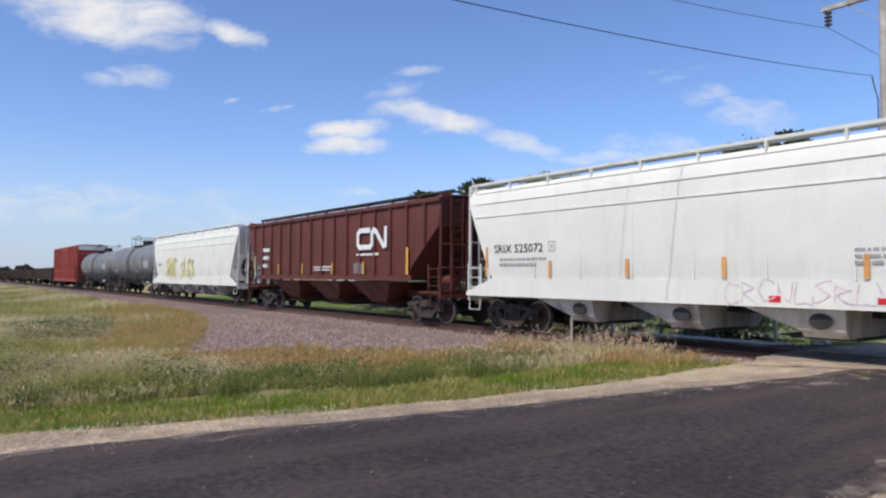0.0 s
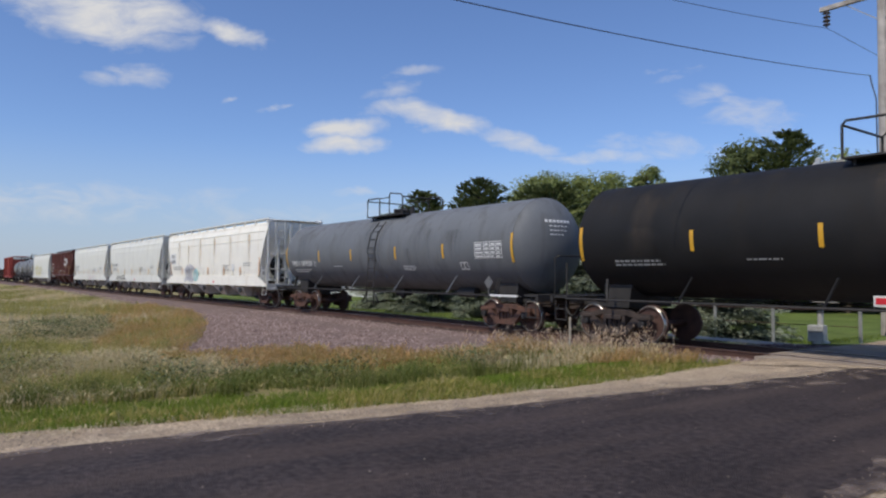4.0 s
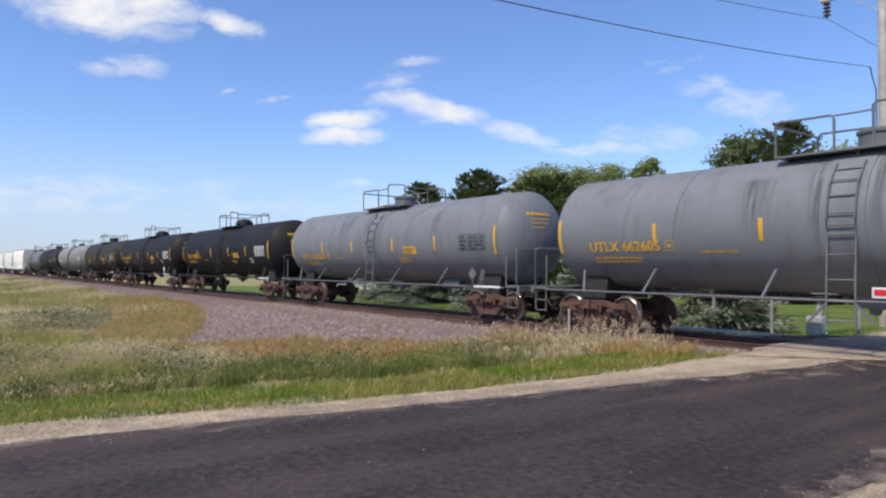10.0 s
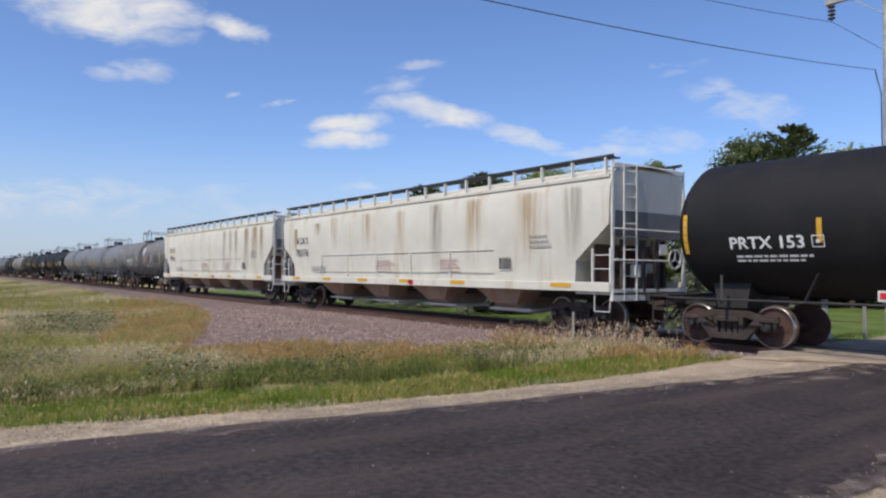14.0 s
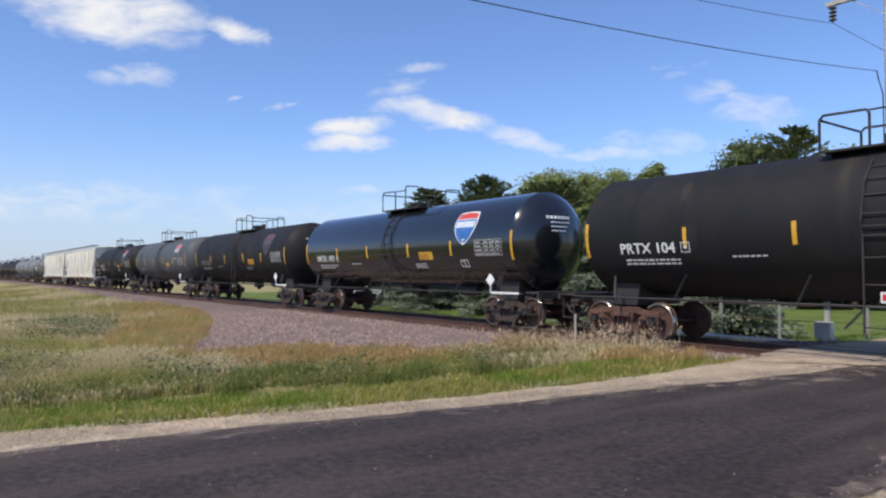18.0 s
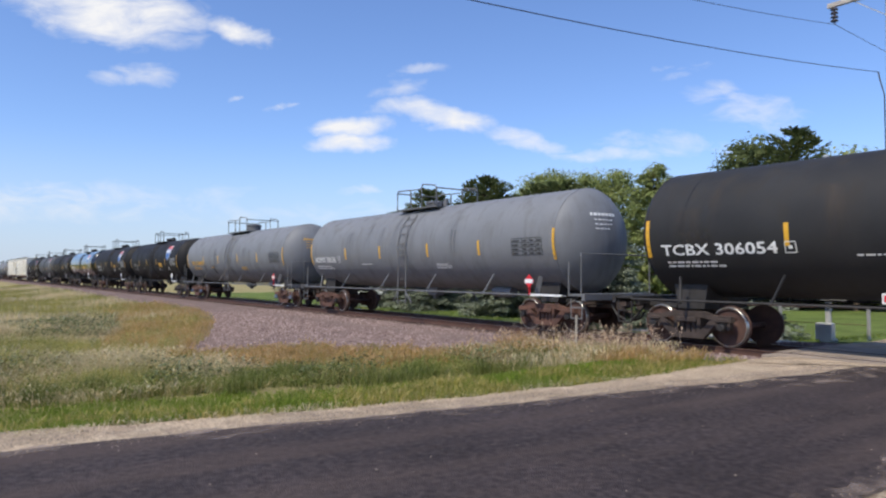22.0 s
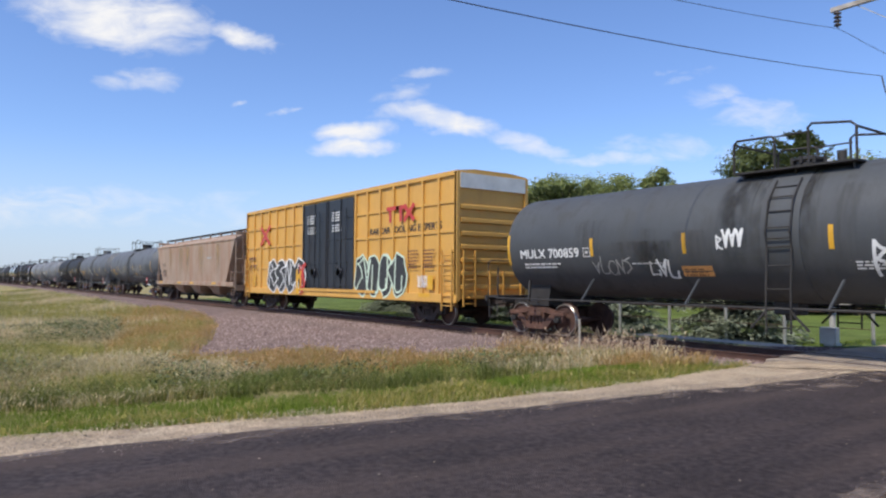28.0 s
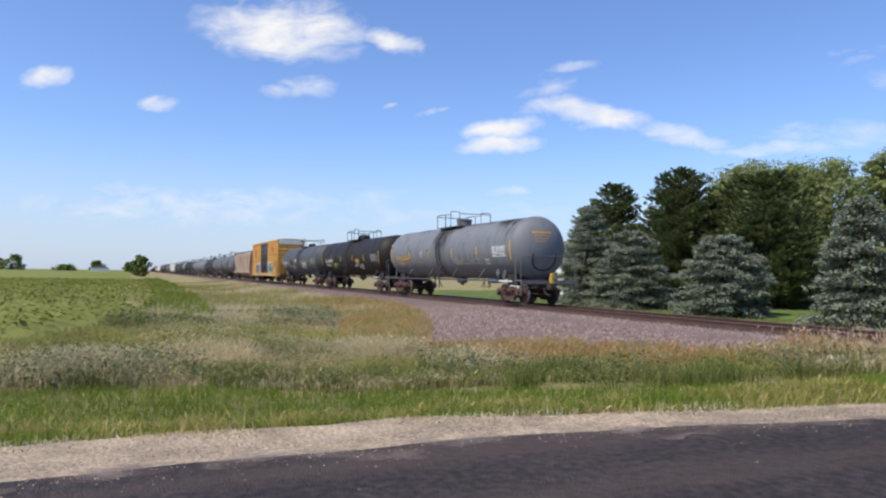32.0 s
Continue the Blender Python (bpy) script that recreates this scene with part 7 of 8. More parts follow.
keep(tank_car(-88.0, -74.6, GREY, "light grey tank car with grey trucks", None, LETTER_WHITE, truck_mat=TRUCK_DARK, belt=True))
keep(tank_car(-71.6, -57.6, GREY, "light grey tank car with grey trucks", None, LETTER_WHITE, truck_mat=TRUCK_DARK, R=1.55, zc=2.7))

car, side, half = keep(hopper_car(-56.0, -38.0, WHITE, "clean white covered hopper with yellow graffiti", "round", bay_mat=BAY))
side.text("lettering", LETTER_BLACK, "NLGX", -half + 1.5, 2.3, 0.22, 0.9, 0.02)
side.scrawl("graffiti", SPRAY_YELLOW, -half + 3.6, 1.5, 2.8, 1.2, 5, 4, 0.16, 0.03, "yellow sprayed graffiti")
side.scrawl("graffiti", SPRAY_YELLOW, -half + 7.2, 1.5, 3.0, 1.1, 6, 4, 0.16, 0.03, "yellow sprayed graffiti")

car, side, half = keep(hopper_car(-36.4, -18.9, OXIDE, "oxide red ribbed covered hopper with a white mark", "rib", trim=OXIDE, bays=3, roof_posts=10, under=OXIDE))
m = Mesh()
# a rounded double letter mark in thick strokes
for pts in ([(4.3, 3.62), (3.55, 3.62), (3.4, 3.5), (3.4, 3.08), (3.55, 2.96), (4.35, 2.96), (4.5, 3.08), (4.5, 3.5), (4.62, 3.62), (4.8, 3.55), (5.35, 2.98), (5.5, 3.0), (5.5, 3.66)],):
    side.stroke(m, [(u - 0.15, v - 0.18) for u, v in pts], 0.2, 0.03)
part("logo_mark", m, LETTER_WHITE, car, "white looping mark")
side.small_print("stencil", LETTER_WHITE, 3.1, 2.45, 2.1, 1, 0.18, 3)
for k, w in ((0, 0.9), (1, 0.9), (2, 0.7)):
    side.small_print("stencil", LETTER_WHITE, -half + 2.15, 2.85 - k * 0.4, w, 1, 0.36, 10 + k)
for x in (-half + 4.1, -half + 6.8, -half + 9.75, -half + 12.4):
    side.patch("reflective_stripe", TAPE, [(x, x + 0.1, 1.72, 2.2)], lift=0.03)
side.patch("reflective_stripe", TAPE, [(half - 2.0, half - 1.85, 1.7, 2.68)], lift=0.03)
side.patch("reflective_stripe", TAPE, [(-half + 1.1, -half + 1.2, 1.72, 2.6)], lift=0.03)
side.small_print("stencil", LETTER_WHITE, -half + 8.0, 2.0, 2.0, 2, 0.12, 30)
side.data_panel(2.9, 1.75, 0.8, 0.4, LETTER_GREY, 4)

WHITES = (("SRIX 525072", -17.4, 0.7, WHITE), ("SRIX 525064", 2.17, 20.2, WHITE), ("SRIX", 21.75, 39.8, WHITE_RUST))
for i, (name, a, b, mat) in enumerate(WHITES):
    car, side, half = keep(hopper_car(a, b, mat, ("dusty white covered hopper with faded pink graffiti", "clean white covered hopper with black tag", "white covered hopper with rust streaks and blue graffiti")[i], "round", bay_mat=BAY, truck_mat=RUST if i else TRUCK_DARK))
    if i < 2:
        side.text("lettering", LETTER_BLACK, name, -half + 1.35, 2.36, 0.24, 2.08, 0.02)
    else:
        side.patch("letter_patch", LETTER_WHITE, [(-half + 1.0, -half + 2.2, 2.35, 3.08)], lift=0.015)
        side.text("lettering", LETTER_BLACK, "SRIX", -half + 1.15, 2.75, 0.24, 0.78, 0.022)
        side.text("lettering", LETTER_BLACK, "525078", -half + 1.1, 2.42, 0.22, 0.9, 0.022)
    side.small_print("stencil", LETTER_GREY, -half + 1.6, 2.12, 2.0, 2, 0.15, 20 + i)
    u = -half + 3.65
    if i < 2:
        side.patch("box_mark", LETTER_GREY, [(u, u + 0.26, 2.36, 2.38), (u, u + 0.26, 2.62, 2.64), (u, u + 0.02, 2.36, 2.64), (u + 0.24, u + 0.26, 2.36, 2.64), (u + 0.09, u + 0.17, 2.46, 2.54)], "small boxed stencil mark", 0.012)
    side.small_print("stencil", LETTER_GREY, half - 6.5, 2.15, 1.2, 3, 0.12, 40 + i)
    side.small_print("stencil", LETTER_GREY, half - 3.2, 2.25, 1.2, 2, 0.12, 50 + i)
    side.patch("sticker", LETTER_WHITE, [(half - 5.0, half - 4.6, 1.9, 2.25)], lift=0.015)
    for x, lo, hi in ((-half + 0.95, 1.66, 2.55), (-half + 3.65, 1.64, 2.1), (-half + 6.3, 1.64, 2.1), (-half + 8.9, 1.64, 2.1), (-half + 11.75, 1.64, 2.1), (-half + 14.35, 1.64, 2.1), (half - 1.0, 1.66, 2.55)):
        side.patch("reflective_stripe", TAPE_ORANGE if i != 1 else TAPE, [(x, x + 0.11, lo, hi)], lift=0.018)
    low = Side(car, 0, 0, -1.622)
    low.patch("reflective_stripe", TAPE_RED, [(0.9, 1.15, 1.15, 1.28)])
    if i == 0:
        side.scrawl("graffiti", PINK, -0.1, 1.12, 3.4, 0.42, 8, 9, 0.03, 0.026, "faded pink sprayed tag")
    elif i == 1:
        low.scrawl("graffiti", LETTER_BLACK, -half + 3.3, 1.16, 3.4, 0.36, 9, 11, 0.045, 0.012, "black sprayed tag")
    else:
        side.scrawl("graffiti", LILAC, -half + 4.25, 1.24, 1.95, 0.95, 10, 4, 0.2, 0.023, "grey blue sprayed graffiti")
        side.scrawl("graffiti", LETTER_WHITE, -half + 4.27, 1.26, 1.9, 0.92, 10, 4, 0.07, 0.045)
        side.poly("graffiti", TEAL, [(-half + 6.62 + 0.5 * math.cos(k * 0.42) * (1 + 0.15 * math.sin(k * 2)), 1.62 + 0.42 * math.sin(k * 0.42)) for k in range(15)], "teal sprayed figure", 0.023)
        side.scrawl("graffiti", LETTER_WHITE, -half + 6.3, 1.38, 0.6, 0.35, 12, 2, 0.05, 0.034, "white highlight on the teal figure")
        side.scrawl("graffiti", LILAC, -half + 6.35, 1.62, 0.5, 0.34, 13, 2, 0.035, 0.03)
        side.runs(ORANGE_RUN, ((-half + 2.9, 0.5, 3.9, 1.7), (-half + 5.0, 0.35, 3.6, 1.7), (-half + 7.4, 0.6, 3.95, 1.8), (-half + 10.1, 0.4, 3.9, 1.7), (-half + 12.8, 0.6, 3.9, 1.7), (half - 2.4, 0.5, 3.9, 1.8)), "orange rust run on white paint", 0.02)

keep(tank_car(42.0, 58.06, MID_GREY, "dark grey tank car with white lettering", "PBFX 649020", LETTER_WHITE, text_at=0.58, text_w=2.02, text_z=2.05, belt=True, dome="manway", end_rails=False, box=LETTER_WHITE, placard=STEEL_GREY, seed=2))
keep(tank_car(60.8, 76.65, BLACK, "worn black tank car with yellow stripes", None, LETTER_GREY, panel=LETTER_GREY, seed=3, truck_mat=TRUCK_DARK, small=TAPE))
keep(tank_car(79.3, 95.1, GREY_STAIN, "pale grey tank car with dark drip stains", "PBFX 648040", LETTER_WHITE, text_at=0.78, text_w=1.97, text_z=2.08, dome="manway", end_rails=True, box=LETTER_WHITE, placard=LETTER_BLACK, seed=4, panel=LETTER_WHITE))
Side(TRAIN[-1], 1.48, 2.62).runs(MUD_RUN, ((-0.6, 0.9, 4.5, 1.5), (0.6, 0.9, 4.5, 1.5), (6.6, 1.6, 3.4, 1.6), (3.6, 1.6, 3.0, 1.5), (-4.4, 1.8, 2.6, 1.5)), "brown rust run on the grey shell", 0.013)
keep(tank_car(97.7, 112.3, OLIVE, "dusty olive black tank car with yellow lettering", "UTLX 662490", text_at=1.17, text_w=2.33, text_z=2.04, dome="housing", seed=5, panel=PANEL_GREY, box=LETTER_WHITE, small=TAPE, end_rails=False))
keep(tank_car(115.6, 130.7, BLACK, "black tank car with yellow lettering", "UTLX 213456", text_at=0.78, text_w=2.24, text_z=2.2, dome="big", seed=6, panel=LETTER_WHITE, box=LETTER_WHITE, small=TAPE, end_rails=False, placard=LETTER_WHITE))
keep(tank_car(134.0, 148.4, BLACK, "black tank car with yellow lettering", "UTLX 678681", text_at=0.97, text_w=2.18, text_z=2.16, dome="big", seed=7, panel=LETTER_WHITE, box=LETTER_WHITE, small=TAPE, end_rails=False))
keep(tank_car(151.4, 166.0, GREY, "grey tank car with yellow lettering", "UTLX 662660", text_at=1.06, text_w=2.18, text_z=1.97, frame_mat=STEEL_GREY, seed=8, panel=LETTER_BLACK, small=LETTER_YELLOW, placard=STEEL_GREY))
keep(tank_car(168.75, 183.4, GREY, "grey tank car with yellow lettering", "UTLX 662605", text_at=1.04, text_w=2.14, text_z=2.06, frame_mat=STEEL_GREY, seed=9, panel=LETTER_BLACK, small=TAPE, placard=STEEL_GREY))
keep(tank_car(186.3, 198.2, BLUE_GREY, "worn blue grey tank car with white lettering", "ADMX 15270", LETTER_WHITE, text_at=0.99, text_w=1.95, text_z=2.28, frame_mat=STEEL_DARK, seed=10, panel=LETTER_BLACK, dome="manway",
              graffiti=((LETTER_WHITE, 0.55, 3.05, 0.8, 0.4, 70, 5, 0.06), (LETTER_WHITE, 0.75, 2.85, 0.5, 0.3, 72, 3, 0.05), (LETTER_GREY, 2.6, 1.8, 0.6, 0.6, 71, 2, 0.06))))
worn = Side(TRAIN[-1], 1.48, 2.62)
worn.runs(BLUE_RUN, ((-2.6, 1.6, 3.0, 2.0), (2.6, 2.2, 3.1, 1.9), (-4.6, 1.4, 2.9, 1.9), (4.4, 1.4, 3.2, 2.1)), "patch of old blue paint", 0.004)
worn.runs(ORANGE_RUN, ((1.9, 1.4, 2.9, 2.1), (-3.6, 1.2, 2.5, 1.8), (3.6, 1.0, 3.6, 2.4)), "smear of orange rust", 0.0045)
for x in (-3.45, 2.5):
    worn.patch("stripe_backing", LETTER_BLACK, [(x - 0.18, x + 0.08, 2.14, 2.82)], "black patch behind the yellow stripe", 0.004)
for i, (name, a, b) in enumerate((("78361", 200.05, 220.35), ("78376", 221.6, 242.0))):
    car, side, half = keep(hopper_car(a, b, CREAM, "long cream covered hopper with brown stains", "long", trim=STEEL_WHITE, bays=4, bay_mat=TAN, truck_mat=TRUCK_DARK, roof_posts=18))
    side.text("lettering", LETTER_BLACK, "AOKX", -half + 1.58, 2.83, 0.33, 1.3, 0.012)
    side.text("lettering", LETTER_BLACK, name, -half + 1.55, 2.29, 0.32, 1.32, 0.012)
    side.small_print("stencil", LETTER_GREY, -half + 3.2, 1.75, 1.6, 2, 0.14, 80 + i)
    side.small_print("stencil", FAINT_RED, -half + 8.8, 2.0, 1.4, 4, 0.11, 90 + i)
    side.small_print("stencil", FAINT_RED, -half + 13.0, 2.0, 1.2, 4, 0.11, 95 + i)
    side.data_panel(half - 4.3, 1.72, 0.5, 0.32, LETTER_BLACK, 7 + i)
    side.small_print("stencil", LETTER_GREY, half - 3.0, 2.6, 0.9, 3, 0.14, 99 + i)
    low = Side(car, 0, 0, -1.645)
    for x in (-half + 1.3, -half + 4.4, -half + 7.5, -half + 10.6, -half + 13.7, half - 2.1):
        low.patch("reflective_stripe", TAPE, [(x, x + 0.75, 1.22, 1.34)])
    low.patch("reflective_stripe", TAPE_RED, [(1.0, 1.3, 1.16, 1.32)])
    if i == 0:
        side.runs(RUST_RUN, ((half - 3.7, 0.8, 4.0, 1.5), (half - 2.5, 1.0, 4.05, 1.6), (half - 1.5, 0.6, 4.0, 1.9)), "brown rust run on cream paint", 0.02)
        side.runs(GREY_RUN, ((half - 5.3, 0.5, 4.0, 1.5), (half - 6.2, 0.6, 4.0, 1.5), (half - 7.2, 0.8, 4.0, 1.6)), "grey brown dirt run on cream paint", 0.02)
    else:
        side.runs(RUST_RUN, ((-half + 1.5, 0.5, 3.6, 2.3), (-half + 3.75, 0.7, 3.75, 3.1)), "brown rust run on cream paint", 0.02)
        side.runs(ORANGE_RUN, ((-half + 5.4, 0.7, 3.95, 2.4), (-half + 8.1, 0.9, 3.95, 2.3), (-half + 10.6, 0.7, 3.9, 2.0), (half - 3.0, 1.2, 4.0, 1.7), (half - 5.6, 0.9, 4.0, 1.7)), "pale rust run on cream paint", 0.02)
        side.runs(GREY_RUN, ((half - 7.6, 0.9, 4.0, 1.6), (half - 1.3, 0.8, 4.0, 1.8)), "grey brown dirt run on cream paint", 0.02)
ASPHALT_CARS = ((244.1, 258.3, BLACK, "PRTX 153", "dark", LETTER_WHITE), (261.1, 275.3, DARK_GREY, None, "dark", LETTER_GREY), (277.85, 292.1, BLACK, "PRTX 138", "faded", LETTER_GREY),
                (294.7, 308.8, GLOSS, "PRTX 197", "bright", LETTER_WHITE), (311.8, 325.85, BLACK, "PRTX 104", "bright", LETTER_WHITE), (328.6, 342.85, BLACK, "PRTX 133", "bright", LETTER_GREY))
for i, (a, b, mat, name, sh, tm) in enumerate(ASPHALT_CARS):
    keep(tank_car(a, b, mat, "%s black tank car with a painted shield" % ("glossy" if mat is GLOSS else "flat"), name, tm, R=1.55, zc=2.66, shield=sh, dome="manway", end_rails=False,
                  small=TAPE, panel=LETTER_GREY, placard=LETTER_WHITE, box=LETTER_WHITE if i > 2 else None, truck_mat=TRUCK_DARK if i != 4 else RUST, text_w=1.58, text_at=1.08, text_z=2.14, seed=20 + i))
keep(tank_car(345.6, 361.65, GREY, "long grey tank car with yellow lettering", "UTLX 207607", text_at=1.03, text_w=2.16, text_z=2.16, R=1.53, zc=2.66, frame_mat=STEEL_GREY, seed=30, panel=LETTER_BLACK, placard=TAPE_RED, dome="housing", caps=CAP_BLUE,
              graffiti=None))
Side(TRAIN[-1], 1.53, 2.66).patch("painted_patch", LETTER_BLACK, [(-4.66, -4.4, 1.8, 2.1)], "small black painted patch")
Side(TRAIN[-1], 1.53, 2.66).patch("painted_patch", LETTER_BLACK, [(-3.05, -2.7, 1.55, 2.1)], "black painted patch")
keep(tank_car(365.0, 380.45, GREY, "long grey tank car with white lettering", "ADMX 30636", LETTER_WHITE, text_at=0.31, text_w=2.01, text_z=2.12, R=1.53, zc=2.66, frame_mat=STEEL_GREY, seed=31, panel=LETTER_BLACK, placard=TAPE_RED, dome="manway", belt=False))
keep(tank_car(383.65, 399.8, CHARCOAL, "dark grey tank car with white lettering", "TCBX 306054", LETTER_WHITE, reservoir=True, text_at=0.36, text_w=2.81, text_z=2.09, R=1.53, zc=2.66, seed=32, panel=LETTER_GREY, placard=TAPE_RED, dome="big", small=TAPE, end_rails=False, truck_mat=TRUCK_DARK,
              graffiti=((PANEL_GREY, 1.5, 1.55, 1.4, 0.6, 75, 4, 0.06),)))
keep(tank_car(402.8, 418.7, SLATE, "long slate grey tank car with yellow lettering", "UTLX 210438", text_at=0.9, text_w=2.19, text_z=2.12, R=1.57, zc=2.7, seed=33, frame_mat=STEEL_GREY, panel=LETTER_BLACK, placard=TAPE_RED, dome="housing", caps=CAP_BLUE,
              graffiti=((LETTER_WHITE, -1.0, 1.75, 0.5, 0.7, 76, 2, 0.07),)))
Side(TRAIN[-1], 1.57, 2.7).patch("painted_patch", LETTER_BLACK, [(-4.55, -3.95, 1.72, 2.12)], "black painted out patch")
keep(tank_car(421.7, 437.8, SLATE, "long slate grey tank car with white graffiti", "UTLX", reservoir=True, R=1.57, zc=2.7, seed=34, panel=LETTER_BLACK, placard=TAPE_RED, dome="housing", caps=CAP_BLUE, text_w=0.9,
              graffiti=((LETTER_GREY, -4.2, 1.6, 2.2, 0.7, 77, 6, 0.05), (LETTER_GREY, 0.2, 1.55, 4.2, 0.95, 78, 6, 0.09))))
car, side, half = keep(hopper_car(440.3, 458.0, TAN, "faded tan covered hopper with rust stains", "tan", trim=TAN, bays=3, bay_mat=TAN, truck_mat=TRUCK_DARK, roof_posts=9))
side.text("lettering", LETTER_BLACK, "FCTX", -half + 1.87, 2.47, 0.22, 0.8, 0.012)
side.text("lettering", LETTER_BLACK, "1080", -half + 1.91, 2.0, 0.22, 0.88, 0.012)
side.small_print("stencil", LETTER_BROWN, -half + 1.7, 1.88, 1.3, 2, 0.12, 100)
low = Side(car, 0, 0, -1.645)
for x in (-half + 1.0, -half + 6.0, -half + 9.0, half - 4.0):
    low.patch("reflective_stripe", TAPE, [(x, x + 0.8, 1.22, 1.34)])
side.runs(RUST_RUN, ((-half + 3.9, 1.0, 3.8, 1.6), (-half + 6.6, 1.4, 3.8, 1.5), (-0.6, 1.2, 3.8, 1.6), (2.4, 1.3, 3.8, 1.5), (half - 3.0, 1.1, 3.8, 1.9)), "rust run on tan paint", 0.02)
side.patch("sticker", LETTER_GREY, [(half - 5.2, half - 4.3, 2.85, 2.95)])

car, side, half, dx, dw = keep(boxcar(459.9, 479.4, YELLOW, "yellow high cube boxcar with dark doors and graffiti", DOOR_BLACK, 5.32, True, STEEL_YELLOW, STEEL_WHITE))
face = Side(car, 0, 0, -1.605)
m = Mesh()
for r in ((5.3, 6.2, 4.22, 4.36), (5.5, 5.68, 3.76, 4.22), (6.0, 6.75, 4.22, 4.36), (6.25, 6.42, 3.76, 4.22)):
    face.quad(m, *r, lift=0.012)
face.stroke(m, [(6.6, 4.32), (7.2, 3.8)], 0.17, 0.012)
face.stroke(m, [(7.2, 4.32), (6.6, 3.8)], 0.17, 0.013)
part("logo_mark", m, DECAL_RED, car, "red geometric mark")
for k in range(3):
    side.text("lettering", LETTER_BLACK, "RAILCAR POOLING EXPERTS", 3.94 + 0.014 * k, 3.36, 0.25, 4.9, 0.006 + 0.001 * k)
m = Mesh()
face.stroke(m, [(-half + 2.2, 4.3), (-half + 3.4, 3.4)], 0.2, 0.012)
face.stroke(m, [(-half + 3.4, 4.3), (-half + 2.2, 3.4)], 0.2, 0.014)
part("logo_mark", m, DECAL_RED, car, "red crossed mark")
for u, seed in ((-6.4, 110), (2.95, 120)):
    w = 4.4 if u < 0 else 3.75
    for k in range(4):
        c = u + w * (k + 0.5) / 4
        blob = [(c + (w / 7) * math.cos(a * 0.45) * (1 + 0.18 * math.sin(a * 1.7 + k)), 1.75 + 0.78 * math.sin(a * 0.45) * (1 + 0.08 * math.cos(a * 2.3 + k))) for a in range(14)]
        grown = [(c + (p - c) * 1.16, 1.75 + (q - 1.75) * 1.1) for p, q in blob]
        face.poly("graffiti", LETTER_WHITE if u < 0 else MINT, grown, "pale outline of sprayed letters", 0.014 + 0.002 * k)
        face.poly("graffiti", LETTER_BLACK, blob, "black sprayed letter shape", 0.022 + 0.002 * k)
    face.scrawl("graffiti", LETTER_WHITE if u < 0 else MINT, u + 0.1, 1.15, w - 0.3, 1.2, seed, 6, 0.07, 0.034)
face.scrawl("graffiti", DECAL_RED, dx - dw - 0.15, 0.95, 0.6, 1.3, 131, 2, 0.16, 0.04, "red sprayed flames")
face.scrawl("graffiti", LETTER_YELLOW, dx - dw - 0.5, 1.0, 0.5, 1.0, 132, 2, 0.14, 0.042)
for u in (dx - dw + 0.55, dx + 0.5):
    face.small_print("stencil", LETTER_WHITE, u, 4.45, 0.9, 4, 0.11, 140)
    face.small_print("stencil", LETTER_WHITE, u + 0.05, 3.9, 0.9, 3, 0.12, 141)
face.small_print("stencil", LETTER_BROWN, half - 2.9, 2.6, 0.7, 6, 0.12, 142)
face.small_print("stencil", LETTER_BROWN, half - 1.9, 2.6, 0.7, 6, 0.12, 143)
face.small_print("stencil", LETTER_BROWN, -half + 0.5, 2.6, 1.2, 1, 0.3, 144)
face.small_print("stencil", LETTER_BROWN, -half + 0.5, 2.2, 1.2, 1, 0.3, 145)
face.data_panel(half - 2.25, 1.33, 0.65, 0.38, LETTER_WHITE, 9)
for r in ((half - 1.65, half - 1.3, 1.25, 1.75), (half - 2.2, half - 1.5, 0.98, 1.12), (-half + 1.3, -half + 1.5, 1.2, 1.9)):
    face.patch("reflective_stripe", TAPE, [r], lift=0.012)

keep(tank_car(481.9, 497.6, DARK_GREY, "dark grey tank car with white graffiti", "MULX 700859", LETTER_WHITE, platform_at=0.55, text_at=0.52, text_w=2.31, text_z=2.23, seed=40, panel=LETTER_GREY, dome="manway", stripes=TAPE, small=TAPE_ORANGE, small_at=(-1.9, 1.65),
              graffiti=((LETTER_GREY, -4.6, 1.72, 1.3, 0.42, 150, 5, 0.035), (LETTER_WHITE, -2.8, 1.65, 0.8, 0.42, 151, 3, 0.05), (LETTER_WHITE, -0.9, 2.35, 0.65, 0.35, 152, 4, 0.05), (LETTER_WHITE, 2.3, 1.65, 1.6, 0.7, 153, 5, 0.06))))
Side(TRAIN[-1], 1.48, 2.62).runs(TAR_RUN, ((0.35, 0.9, 4.5, 1.4), (1.0, 0.6, 4.3, 1.7), (-0.5, 0.9, 4.2, 1.5), (-2.6, 1.2, 2.6, 1.7)), "dark tar run beside the ladder", 0.014)
Side(TRAIN[-1], 1.48, 2.62).runs(MUD_RUN, ((-3.3, 1.6, 2.6, 1.9), (-1.6, 1.2, 2.8, 1.8)), "brown rust smear on the shell", 0.013)
keep(tank_car(500.5, 516.7, BROWN_BLACK, "rusty black tank car with lime graffiti", "TILX 258925", LETTER_WHITE, text_at=1.49, text_w=1.83, text_z=2.23, seed=41, panel=LETTER_GREY, dome="big", small=TAPE, end_rails=False,
              graffiti=((LIME, -4.1, 1.72, 0.95, 0.4, 160, 4, 0.08), (LETTER_WHITE, 3.0, 1.6, 1.4, 0.45, 161, 4, 0.05))))
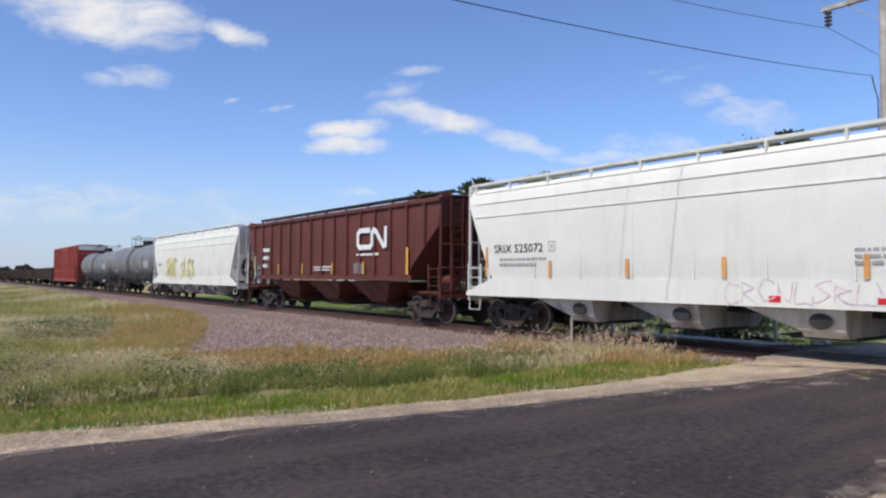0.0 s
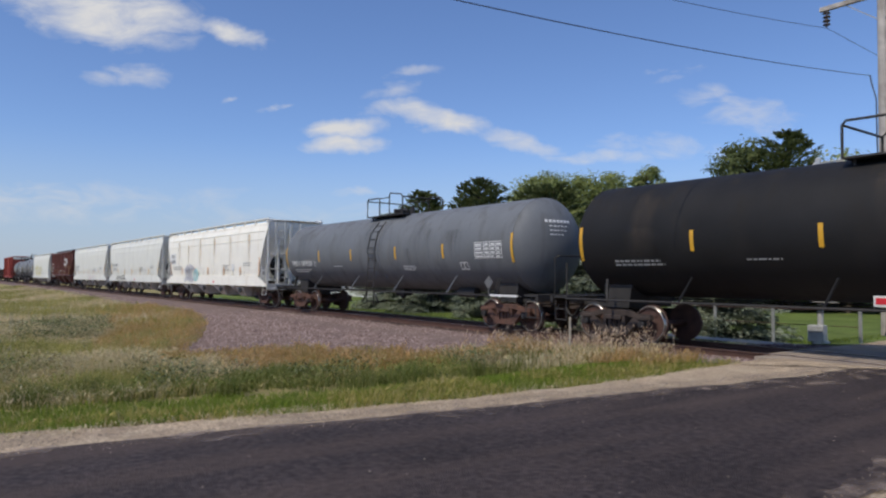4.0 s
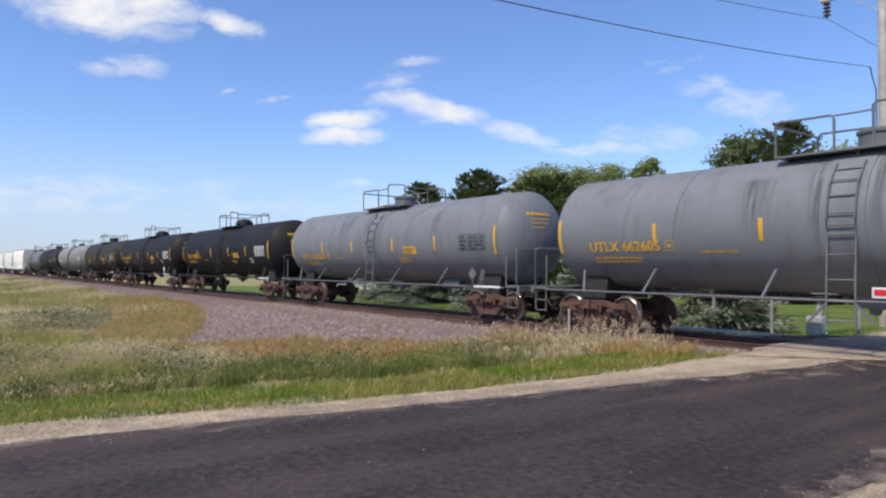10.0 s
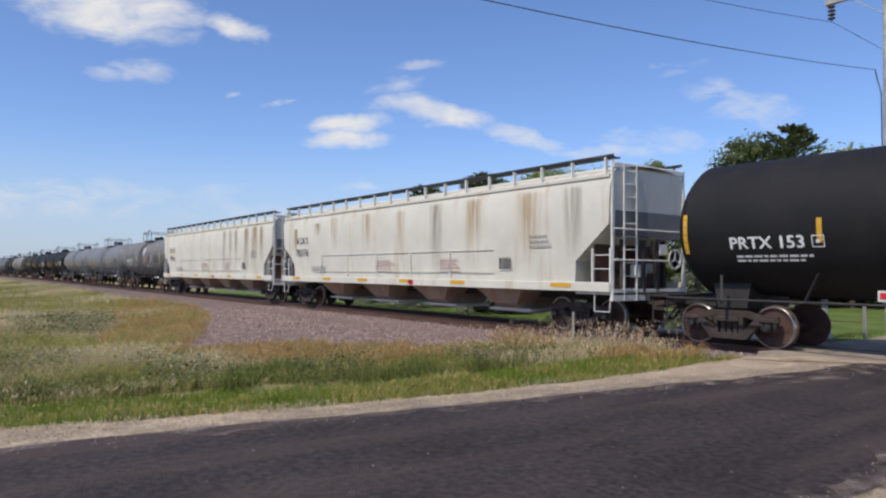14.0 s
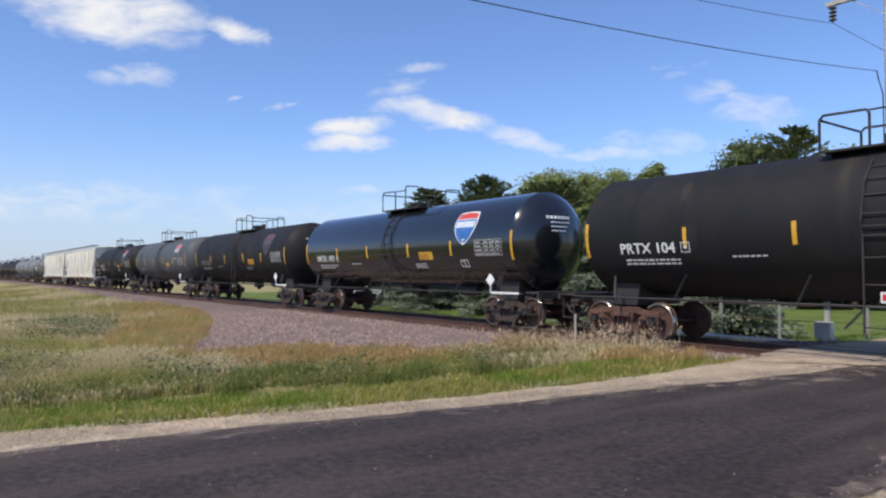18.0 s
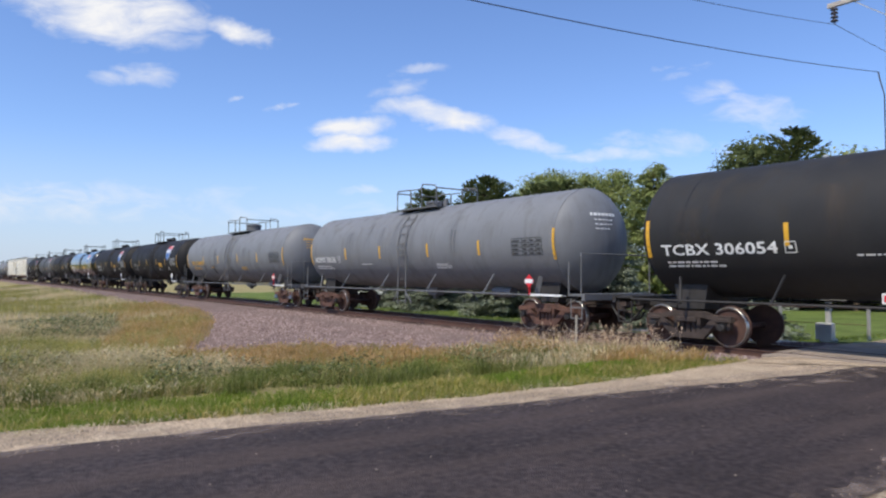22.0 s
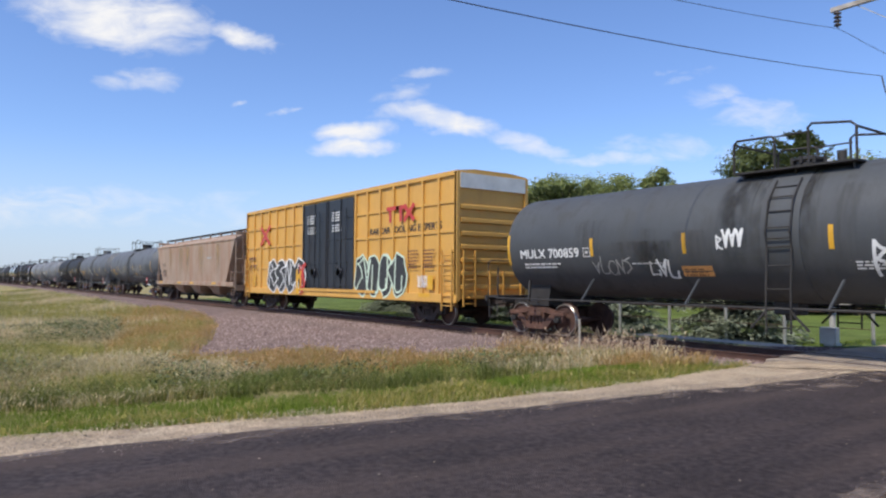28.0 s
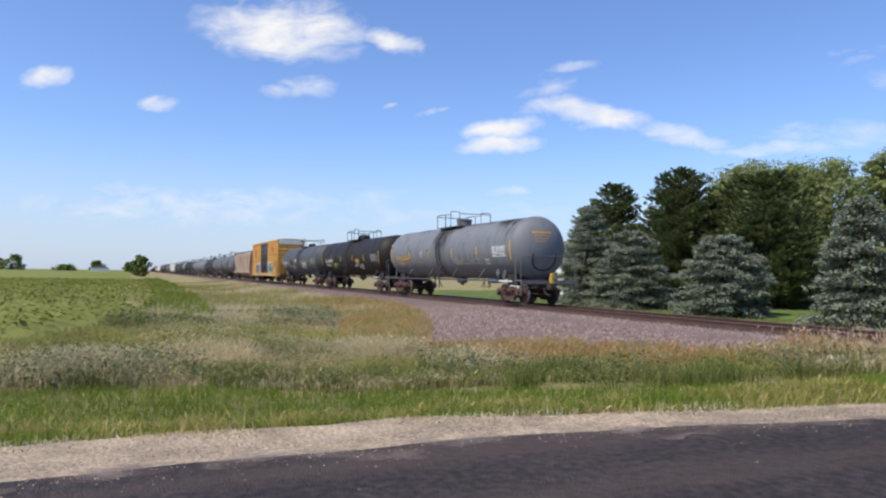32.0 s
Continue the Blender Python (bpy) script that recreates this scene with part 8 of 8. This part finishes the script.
keep(tank_car(519.45, 535.6, GREY, "grey tank car with yellow lettering at the train's rear", "UTLX 663004", ladder_mat=STEEL_DARK, text_at=1.01, text_w=2.22, text_z=2.18, seed=42, panel=LETTER_WHITE, frame_mat=STEEL_GREY, dome="housing", box=LETTER_WHITE, placard=STEEL_GREY))
marker = TRAIN[-1]
# tar runs, a dark strapped ladder band and wear on the last car's shell
shell = Side(marker, 1.48, 2.62)
for x in (-0.46, -0.1):
    part("shell_band", Mesh().lathe_x([(x - 0.06, 1.48), (x - 0.05, 1.515), (x + 0.05, 1.515), (x + 0.06, 1.48)], 56, 2.62), BLACK, marker, "dark strap round the shell", 30)
shell.runs(TAR_RUN, ((-0.28, 1.1, 4.6, 1.9), (0.35, 0.7, 4.4, 2.6), (-0.95, 0.6, 4.5, 2.7), (6.9, 1.2, 4.75, 3.3), (4.6, 4.4, 4.75, 4.05), (6.3, 1.6, 4.7, 3.75), (-4.2, 2.4, 4.7, 4.1), (2.2, 2.6, 4.75, 4.2), (7.6, 0.5, 4.6, 2.9)), "dark tar run down the shell", 0.02)
shell.runs(DUST_RUN, ((4.0, 3.4, 2.4, 1.9), (-5.0, 2.6, 2.3, 1.7)), "pale dry dust on the shell", 0.015)
for x in (-4.55, -1.75):
    shell.patch("stripe_backing", LETTER_BLACK, [(x - 0.16, x + 0.07, 2.2, 2.78)], "black patch behind the yellow stripe", 0.004)
shell.scrawl("graffiti", PANEL_GREY, -2.95, 2.35, 0.5, 0.4, 170, 3, 0.05, 0.01, "grey smeared tag")
shell.scrawl("graffiti", PANEL_GREY, 1.6, 1.85, 3.4, 0.3, 171, 8, 0.03, 0.01, "faint chalk scrawl")
m = Mesh()
ring = []
for k in range(15):
    a = math.pi * k / 14
    y, z = -0.62 * math.cos(a), 2.35 - 0.78 * math.sin(a) ** 0.6
    r = math.hypot(y, z - 2.62) / 1.48
    ring.append(((535.6 - 519.45) / 2 + head_x(r) + 0.015, y, z))
m.tube(ring, 0.03, 6)
part("head_stain", m, BLACK, marker, "dark curved stain on the rear head")
m = Mesh()
m.box(9.3, 9.42, -0.1, 0.08, 0.95, 1.45, 0.03)
m.lathe_x([(9.42, 0.0), (9.42, 0.07), (9.45, 0.06)], 12, 1.35, -0.01)
m.bar((9.36, -0.01, 0.7), (9.36, -0.01, 1.0), 0.05, 0.05)
part("end_of_train_device", m, TAPE, marker, "yellow end of train marker")


def travelled(t):
    return 18.45 * t - 0.024 * t * t


def motions():
    """The whole train rolls away along the track; wheels turn while their car is near."""
    base = {car: car.location.x for car in TRAIN}
    times = [0.0, 0.5, 1.0] + [float(k) for k in range(2, 31)] + [31.0, 31.5, 32.0]
    for car in TRAIN:
        walk(car, [(t, pose(base[car] - travelled(t), 0, 0)) for t in times])
    for car, wheels in SPINNERS:
        x0, z0 = wheels.location.x, wheels.location.z
        ks = [k for k in range(961) if -36 < base[car] - travelled(k / 30) + x0 < 5]
        if not ks:
            continue
        a, b = travelled(ks[0] / 30), travelled(ks[-1] / 30)
        steps = sorted({0, 960, *ks})
        walk(wheels, [(k / 30, pose(x0, 0, z0, 0, -math.degrees((min(max(travelled(k / 30), a), b) - a) / WR), 0)) for k in steps])


motions()
